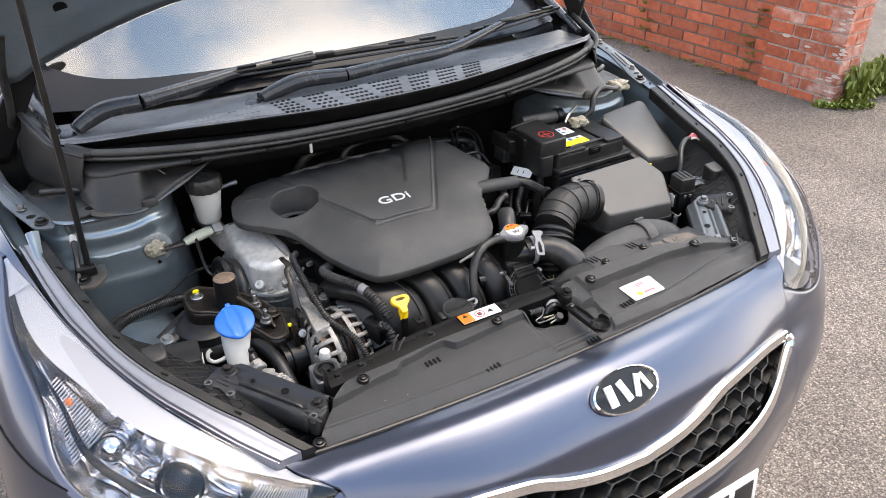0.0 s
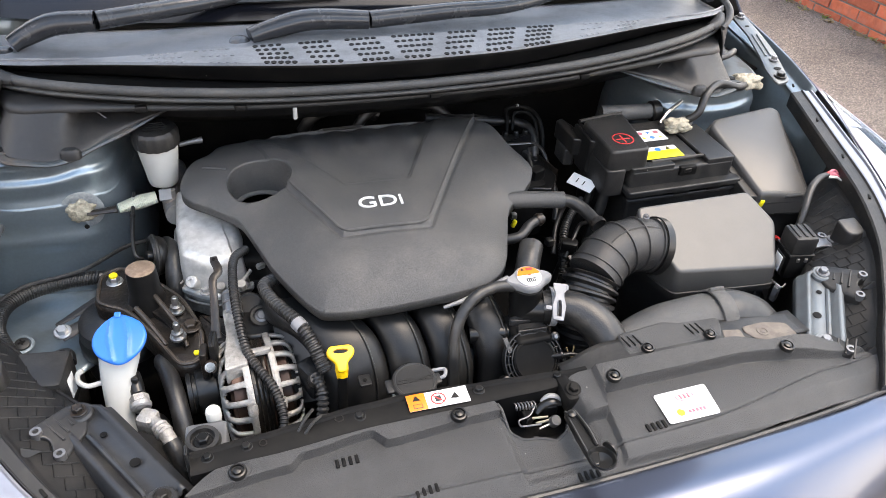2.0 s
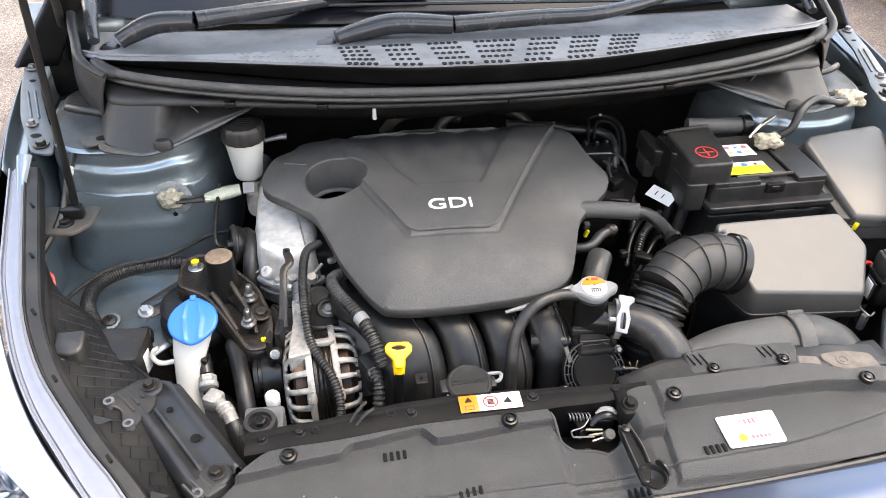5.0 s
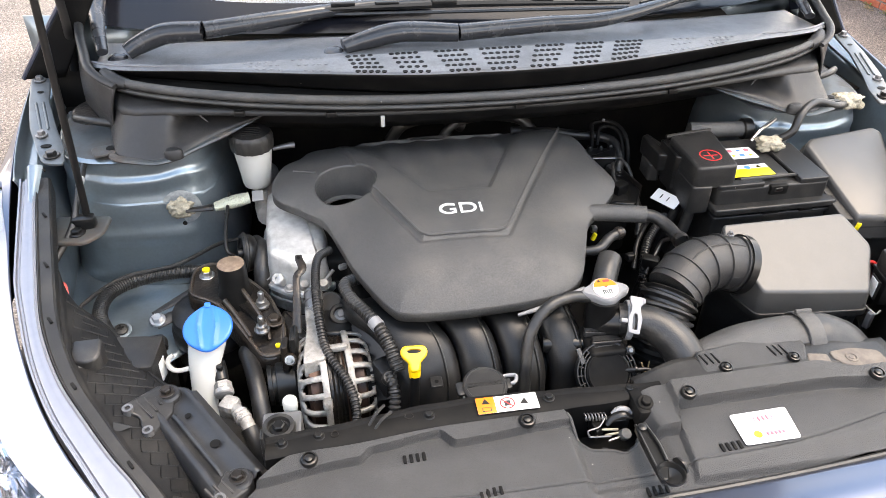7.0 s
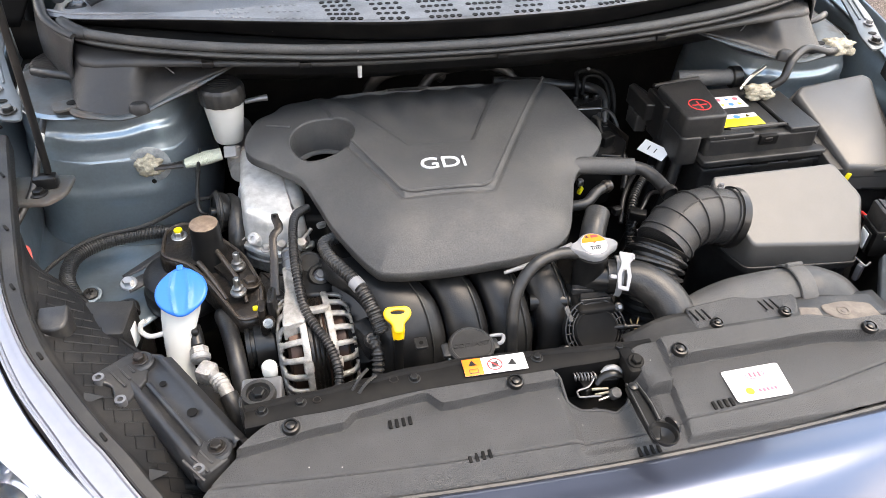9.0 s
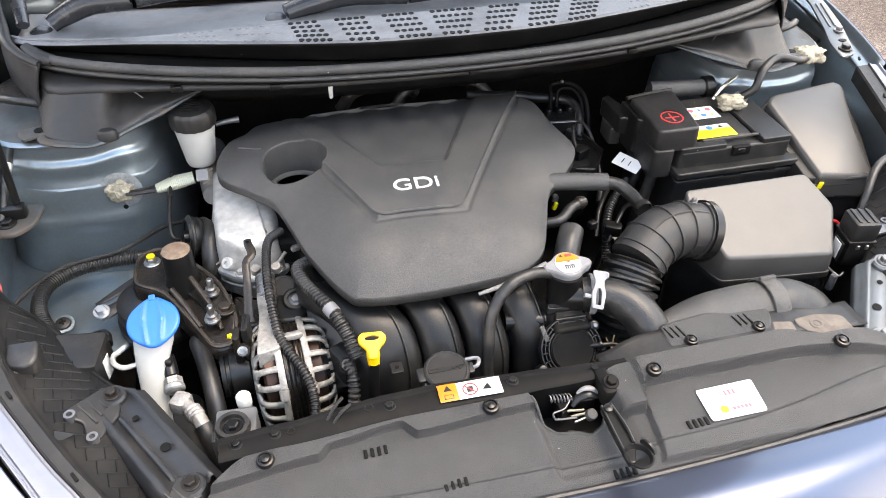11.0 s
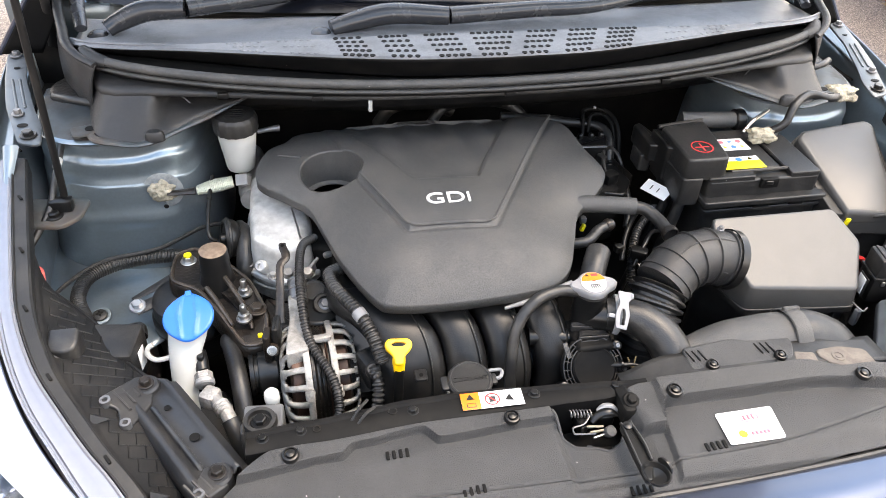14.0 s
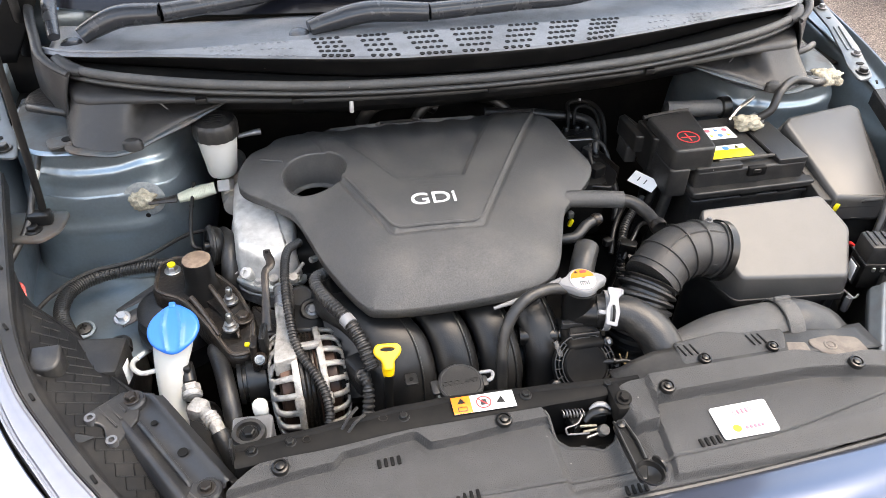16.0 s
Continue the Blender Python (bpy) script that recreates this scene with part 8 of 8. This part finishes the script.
part("clamp", slab([(.286, .555), (.308, .550), (.310, .600), (.300, .640), (.284, .632)], .868, .900, .006, .003), "gloss", lead)
part("clamp_foot", slab([(.280, .570), (.300, .566), (.302, .612), (.282, .616)], .838, .870, .005, .002), "plastic", lead)
part("cable", tube([(.320, .47, .838), (.314, .465, .81), (.306, .462, .775), (.302, .47, .72)], .010, 12, 6), "rubber", lead)
part("cable", tube([(.314, .50, .835), (.304, .498, .80), (.296, .50, .76), (.292, .51, .70)], .008, 12, 6), "rubber", lead)
pump = thing("purge_valve", "round black valve with a pipe on the bay wall", "valve", (-.47, .53, .74))
pm9 = axis((-.466, .512, .800), (-1, -.22, .18))
part("drum", lathe([(.018, -.020), (.027, -.016), (.031, -.010), (.033, -.002), (.033, .004), (.030, .007), (.026, .0065), (.025, .004), (.010, .004), (.009, .012), (.003, .013)], pm9, 32), "gloss", pump)
part("seam", lathe([(.0325, -.003), (.0350, -.001), (.0350, .002), (.0325, .004)], pm9, 32, caps=(False, False)), "plastic", pump)
part("pipe", tube([(-.482, .500, .806), (-.492, .500, .815), (-.494, .530, .83), (-.490, .575, .85), (-.486, .61, .862)], .0032, 10, 6), "gloss", pump)
part("pipe_clip", box((.008, .007, .007), Matrix.Translation((-.491, .566, .846)), .002), "gloss", pump)
part("hose", tube([(-.470, .490, .778), (-.482, .478, .772), (-.495, .47, .77), (-.51, .47, .755)], .006, 10, 6), "rubber", pump)
part("hose", tube([(-.448, .545, .80), (-.440, .520, .806), (-.437, .490, .80), (-.440, .462, .775), (-.444, .45, .72)], [.011, .0135, .014, .013, .012], 14, 6), "rubber", pump, "black foam-covered hose")
gear = thing("gearbox_wiring", "black cables and a connector over the gearbox", "wiring loom", (.23, .43, .70))
part("sleeve", tube([(.300, .515, .79), (.268, .480, .795), (.238, .448, .788), (.220, .415, .768), (.216, .39, .72)], .0072, 12, 8, .0008, .005), "rubber", gear)
part("cable", tube([(.285, .535, .78), (.248, .490, .785), (.222, .455, .775), (.206, .42, .75)], .0045, 10, 8), "rubber", gear)
part("cable", tube([(.300, .470, .77), (.262, .440, .790), (.235, .410, .785), (.215, .392, .76)], .0038, 10, 8), "gloss", gear)
part("connector", box((.030, .022, .020), Matrix.Translation((.226, .404, .776)) @ Matrix.Rotation(radians(-30), 4, "Z"), .004), "gloss", gear)
part("connector", box((.016, .014, .014), Matrix.Translation((.200, .430, .770)) @ Matrix.Rotation(radians(15), 4, "Z"), .003), "plastic", gear)
part("stem", tube([(.226, .404, .77), (.224, .42, .72), (.22, .44, .62)], .006, 10, 4), "rubber", gear)
throttle = thing("throttle_body", "dark throttle body and coil pack beside the engine cover", "throttle body", (.20, .56, .70))
# body coloured near-black to stand for the shade beside the cover
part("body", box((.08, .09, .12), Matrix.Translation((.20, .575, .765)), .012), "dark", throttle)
part("cable", tube([(.245, .50, .76), (.258, .53, .78), (.262, .57, .80), (.258, .60, .77)], .007, 10, 6), "rubber", throttle)
part("yellow_plug", box((.007, .008, .014), Matrix.Translation((.124, .428, .824)) @ Matrix.Rotation(radians(20), 4, "Y"), .002), "lemon", throttle, "yellow connector clip")
part("plug_body", box((.012, .012, .012), Matrix.Translation((.128, .442, .830)), .003), "dull", throttle)
# engine-side wiring sleeves
sl = thing("injector_harness", "black corrugated harness beside the engine cover", "wiring loom", (-.30, .30, .75))
part("sleeve", tube([(-.325, .452, .832), (-.345, .415, .845), (-.352, .36, .842), (-.352, .30, .825), (-.345, .25, .800), (-.320, .20, .780), (-.312, .165, .76), (-.318, .13, .735), (-.29, .118, .735), (-.268, .135, .76)], .0062, 12, 8, .0008, .0050), "rubber", sl)
sl2 = thing("fuel_harness", "thick corrugated harness with a white tape band", "wiring loom", (-.28, .28, .78))
part("sleeve", tube([(-.285, .375, .828), (-.308, .350, .838), (-.304, .315, .842), (-.290, .281, .845), (-.273, .250, .842), (-.259, .221, .826), (-.248, .19, .80)], .0088, 14, 8, .0011, .0060), "rubber", sl2)
part("tape", tube([(-.2755, .254, .8428), (-.2690, .242, .8400)], .0104, 14, 2), "clip", sl2, "white tape band")

# ---- wheels ----
for s in (-1, 1):
    for y in (.57, 3.20):
        wheel = part("wheel", lathe([(.20, -.10), (.29, -.105), (.315, -.08), (.318, 0), (.315, .08), (.29, .105), (.20, .10)], axis((s * .78, y, .318), (1, 0, 0)), 40, caps=(False, False)), "tyre", car, "black road tyre")
        part("rim", lathe([(.205, -.09), (.20, .06), (.05, .07), (.03, .09), (.001, .09)], axis((s * .78, y, .318), (s, 0, 0)), 30), "alu", wheel)

# closed body behind the screen: roof and tail, doors, side glass and a dark cabin
def cabin(u, v):
    ys = [1.74, 1.95, 2.3, 2.7, 3.1, 3.55, 3.90]
    roof = [1.462, 1.480, 1.49, 1.48, 1.44, 1.25, .95]
    half = [.62, .62, .61, .60, .58, .55, .60]
    k = u * 6
    y, zr, hw = (curve1(range(7), a, k) for a in (ys, roof, half))
    prof = [(-.90, .28), (-.905, .60), (-.90, .90), (-.86, .985), (-hw - .02, zr - .05), (-hw * .6, zr), (hw * .6, zr), (hw + .02, zr - .05), (.86, .985), (.90, .90), (.905, .60), (.90, .28)]
    j = v * 11
    return Vector((curve1(range(12), [q[0] for q in prof], j), y, curve1(range(12), [q[1] for q in prof], j)))
part("body_shell", sheet(cabin, 30, 44), "paint", car, solid=.003)
for s in (-1, 1):
    def door(u, v):
        y = 1.08 + .70 * u
        return Vector((s * curve1([.28, .60, .90, .99], [.895, .905, .90, .862], .28 + .71 * v), y, .28 + .71 * v))
    part("door", sheet(door, 10, 14, flip=s > 0), "paint", car, "slate blue front door", solid=.003)
    def side_glass(u, v):
        y = .98 + .80 * u
        f = (y - .87) / .91
        top = Vector((s * (.71 - .085 * f), y, 1.07 + .375 * f))
        return Vector((s * .858, y, .985)).lerp(top, v)
    part("side_window", sheet(side_glass, 12, 6, flip=s > 0), "gloss", car, "dark side window", solid=.003)
    # pocket round the bonnet hinge, its shade put into a near-black colour
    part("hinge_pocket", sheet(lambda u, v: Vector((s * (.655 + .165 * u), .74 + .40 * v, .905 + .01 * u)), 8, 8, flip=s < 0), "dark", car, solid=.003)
    part("pillar_foot", sheet(lambda u, v: Vector((s * (.66 + .24 * u), 1.10 + .03 * u, .40 + .62 * v)), 6, 8), "bay", car, solid=.003)
part("cabin_back", sheet(lambda u, v: Vector((-.84 + 1.68 * u, 1.98, .30 + 1.12 * v)), 6, 6), "dark", car, solid=.01)
part("cabin_floor", sheet(lambda u, v: Vector((-.84 + 1.68 * u, 1.0 + 1.0 * v, .42)), 6, 6), "dark", car, solid=.01)
for s in (-1, 1):
    part("screen_pillar", tube([(s * .676, .775, 1.064), (s * .694, .87, 1.085), (s * .702, .99, 1.125), (s * .66, 1.4, 1.31), (s * .63, 1.78, 1.44)], [.010, .017, .021, .026, .03], 12, 8, squash=.7), "arm", car, "black screen pillar trim")

# ---- bricks, weeds ----
def brick_mesh(length, depth=.05, height=.064):
    bm = bmesh.new()
    x, y, z, e = length / 2, depth, height / 2, .003
    loops = [[Vector(p) for p in ((-x, y, -z), (x, y, -z), (x, y, z), (-x, y, z))],
             [Vector(p) for p in ((-x, e, -z), (x, e, -z), (x, e, z), (-x, e, z))],
             [Vector(p) for p in ((-x + e, 0, -z + e), (x - e, 0, -z + e), (x - e, 0, z - e), (-x + e, 0, z - e))]]
    rings(bm, loops)
    tidy(bm)
    me = bpy.data.meshes.new("brick")
    bm.to_mesh(me)
    bm.free()
    me.materials.append(M["brick"])
    return me


BRICKS = {n: brick_mesh(l) for n, l in (("long", .215), ("half", .1025), ("most", .16))}
LIMED = {n: me.copy() for n, me in BRICKS.items()}
for me in LIMED.values():
    me.materials[0] = M["limed"]
FACE = Matrix((WU, WW, Vector((0, 0, 1)))).transposed().to_4x4()
SIDE = Matrix((WW, -WU, Vector((0, 0, 1)))).transposed().to_4x4()
rb = random.Random(4)


def lay(parent, kind, u, w, z, turn):
    stained = parent is pillar and (turn is not FACE or u > .33 or rb.random() < .15)
    ob = new("brick", (LIMED if stained else BRICKS)[kind])
    p = on_wall(u, w, z)
    ob.parent = parent
    ob.matrix_basis = Matrix.Translation(p - WHERE[parent.name] + (WW if turn is FACE else -WU) * rb.uniform(-.0015, .002)) @ turn @ Matrix.Rotation(rb.uniform(-.006, .006), 4, "Y")
    return ob


for c in range(14):
    z = .0 + .075 * c - .015
    if c % 2:
        row, side = [("most", .080), ("half", .22125), ("long", .390)], [("half", .0535), ("half", .166)]
    else:
        row, side = [("long", .1075), ("most", .305), ("half", .44625)], [("long", .110)]
    for kind, u in row:
        lay(pillar, kind, u, 0, z + .0375, FACE)
    for kind, w in side:
        lay(pillar, kind, .4975, w, z + .0375, SIDE)
for c in range(12):
    z = .075 * c - .02
    u = -.115 - (.1125 if c % 2 else 0)
    if c % 2:
        lay(wall, "half", -.0595, .058, z + .0375, FACE)
    while u > -4.5:
        lay(wall, "long", u, .058, z + .0375, FACE)
        u -= .225
part("coping", moved(slab(rect(-4.6, .03, 0, .36), WALL_TOP, WALL_TOP + .06, .01, .006), Matrix.Translation(WALL_O) @ FACE), "mortar", wall)
part("cap_stone", moved(slab(rect(-.03, -.03, .53, .26), WALL_TOP + .15, WALL_TOP + .22, .01, .006), Matrix.Translation(WALL_O) @ FACE), "mortar", pillar)
bloom = bmesh.new()
rl = random.Random(2)
for k in range(36):
    u, z = rl.choice((.485, .492, .478, .45, rl.uniform(.05, .48))), rl.uniform(.0, .70)
    c = on_wall(u, -.0025, z)
    r = rl.uniform(.008, .026)
    pts = [c + WU * r * math.cos(a) * rl.uniform(.5, 1.4) + Vector((0, 0, 1)) * r * math.sin(a) * rl.uniform(.15, .45) for a in (2 * math.pi * i / 13 for i in range(13))]
    rings(bloom, [[p + WW * .004 for p in pts], pts])
tagged(part("lime_bloom", tidy(bloom), "lime", pillar), kind="stuff")


def leaf_clump(name, label, places, seed, n, size, height, parent=None, material="leaf"):
    r = random.Random(seed)
    bm = bmesh.new()
    for c in places:
        for k in range(n):
            a, l = r.uniform(0, 2 * math.pi), r.uniform(.5, 1) * size
            lift = r.uniform(.2, 1) * height
            base = c + Vector((r.uniform(-.02, .02), r.uniform(-.02, .02), 0))
            d = Vector((math.cos(a), math.sin(a), 0))
            sd = Vector((-d.y, d.x, 0)) * l * r.uniform(.12, .22)
            p0, p1, p2, p3 = base, base + d * l * .35 + Vector((0, 0, lift * .7)), base + d * l * .7 + Vector((0, 0, lift)), base + d * l + Vector((0, 0, lift * .75))
            v = [bm.verts.new(q) for q in (p0, p1 - sd, p1 + Vector((0, 0, -.004)), p1 + sd, p2 - sd * .8, p2 + sd * .8, p3)]
            for f in ((0, 1, 2), (0, 2, 3), (1, 4, 2), (2, 4, 5), (2, 5, 3), (4, 6, 5)):
                bm.faces.new([v[i] for i in f])
    return tagged(part(name, bm, material, parent, smooth=False, sharp=0), label, "weed", kind="stuff")


leaf_clump("weeds", "tall green weeds growing beside the pillar", [on_wall(.56 + .03 * math.sin(k * 2.1), .10 + .05 * k, .01) for k in range(9)], 1, 30, .10, .26)
leaf_clump("weeds", "low weeds in the gravel before the pillar", [on_wall(.49 + .03 * k, -.02 + .04 * k, .008) for k in range(6)] + [on_wall(.45, -.04, .006)], 5, 34, .05, .05)
leaf_clump("ivy_sprig", "small ivy sprig climbing the brick wall", [on_wall(-.13 + .03 * math.sin(k * 1.3), .045, .06 + .055 * k) for k in range(8)], 2, 7, .065, .03)
leaf_clump("ivy_sprig", "small ivy sprig climbing the brick wall", [on_wall(-1.02 + .025 * math.sin(2 * k), .045, .14 + .06 * k) for k in range(8)], 3, 8, .07, .03)
def grit_strip(name, label, n, seed, spot):
    """Loose chippings swept against the foot of the wall."""
    r = random.Random(seed)
    bm = bmesh.new()
    for k in range(n):
        c, q = spot(r), r.uniform(.005, .013)
        ring = [bm.verts.new(c + Vector((math.cos(a) * q * r.uniform(.6, 1.2), math.sin(a) * q * r.uniform(.6, 1.2), q * r.uniform(.0, .5)))) for a in (0, 1.3, 2.5, 3.8, 5.0)]
        tip = bm.verts.new(c + Vector((0, 0, q * r.uniform(.6, 1.1))))
        for i in range(5):
            bm.faces.new((ring[i], ring[(i + 1) % 5], tip))
    return tagged(part(name, bm, "grit", None, smooth=False, sharp=0), label, "gravel", kind="stuff")


grit_strip("wall_grit", "tan grit and chippings along the foot of the wall", 1500, 21, lambda r: on_wall(r.uniform(-2.2, 0), .06 - abs(r.gauss(0, .08)), .001))
grit_strip("pillar_grit", "tan grit and chippings round the foot of the pillar", 900, 22, lambda r: on_wall(r.uniform(-.05, .75), -abs(r.gauss(0, .07)), .001))
leaf_clump("dry_weeds", "dry brown weeds along the foot of the wall", [on_wall(-.03 - .11 * k, .02 + .02 * math.sin(k * 3), .004) for k in range(18)], 6, 9, .055, .03, None, "dry")
leaf_clump("moss_weeds", "small green weeds along the foot of the wall", [on_wall(-.12 - .17 * k, .02 + .02 * math.sin(k * 5), .004) for k in range(10)], 9, 8, .04, .03)
grit = bmesh.new()
rg = random.Random(7)
for k in range(500):
    c = on_wall(rg.uniform(-2.6, .6), rg.uniform(-.30, .05), .003)
    r = rg.uniform(.003, .009)
    m = Matrix.Translation(c) @ Euler((rg.random() * 6, rg.random() * 6, rg.random() * 6)).to_matrix().to_4x4()
    pts = [m @ Vector((r * math.cos(a), r * math.sin(a), 0)) for a in (0, 1.3, 2.5, 3.8, 5.1)]
    t, b = grit.verts.new(m @ Vector((0, 0, r * .7))), grit.verts.new(m @ Vector((0, 0, -r * .7)))
    vs = [grit.verts.new(p) for p in pts]
    for i in range(5):
        grit.faces.new((vs[i], vs[(i + 1) % 5], t))
        grit.faces.new((vs[(i + 1) % 5], vs[i], b))
tagged(part("grit", grit, "mortar", None, smooth=False, sharp=0), "loose grit and stones along the foot of the wall", "gravel", kind="stuff")
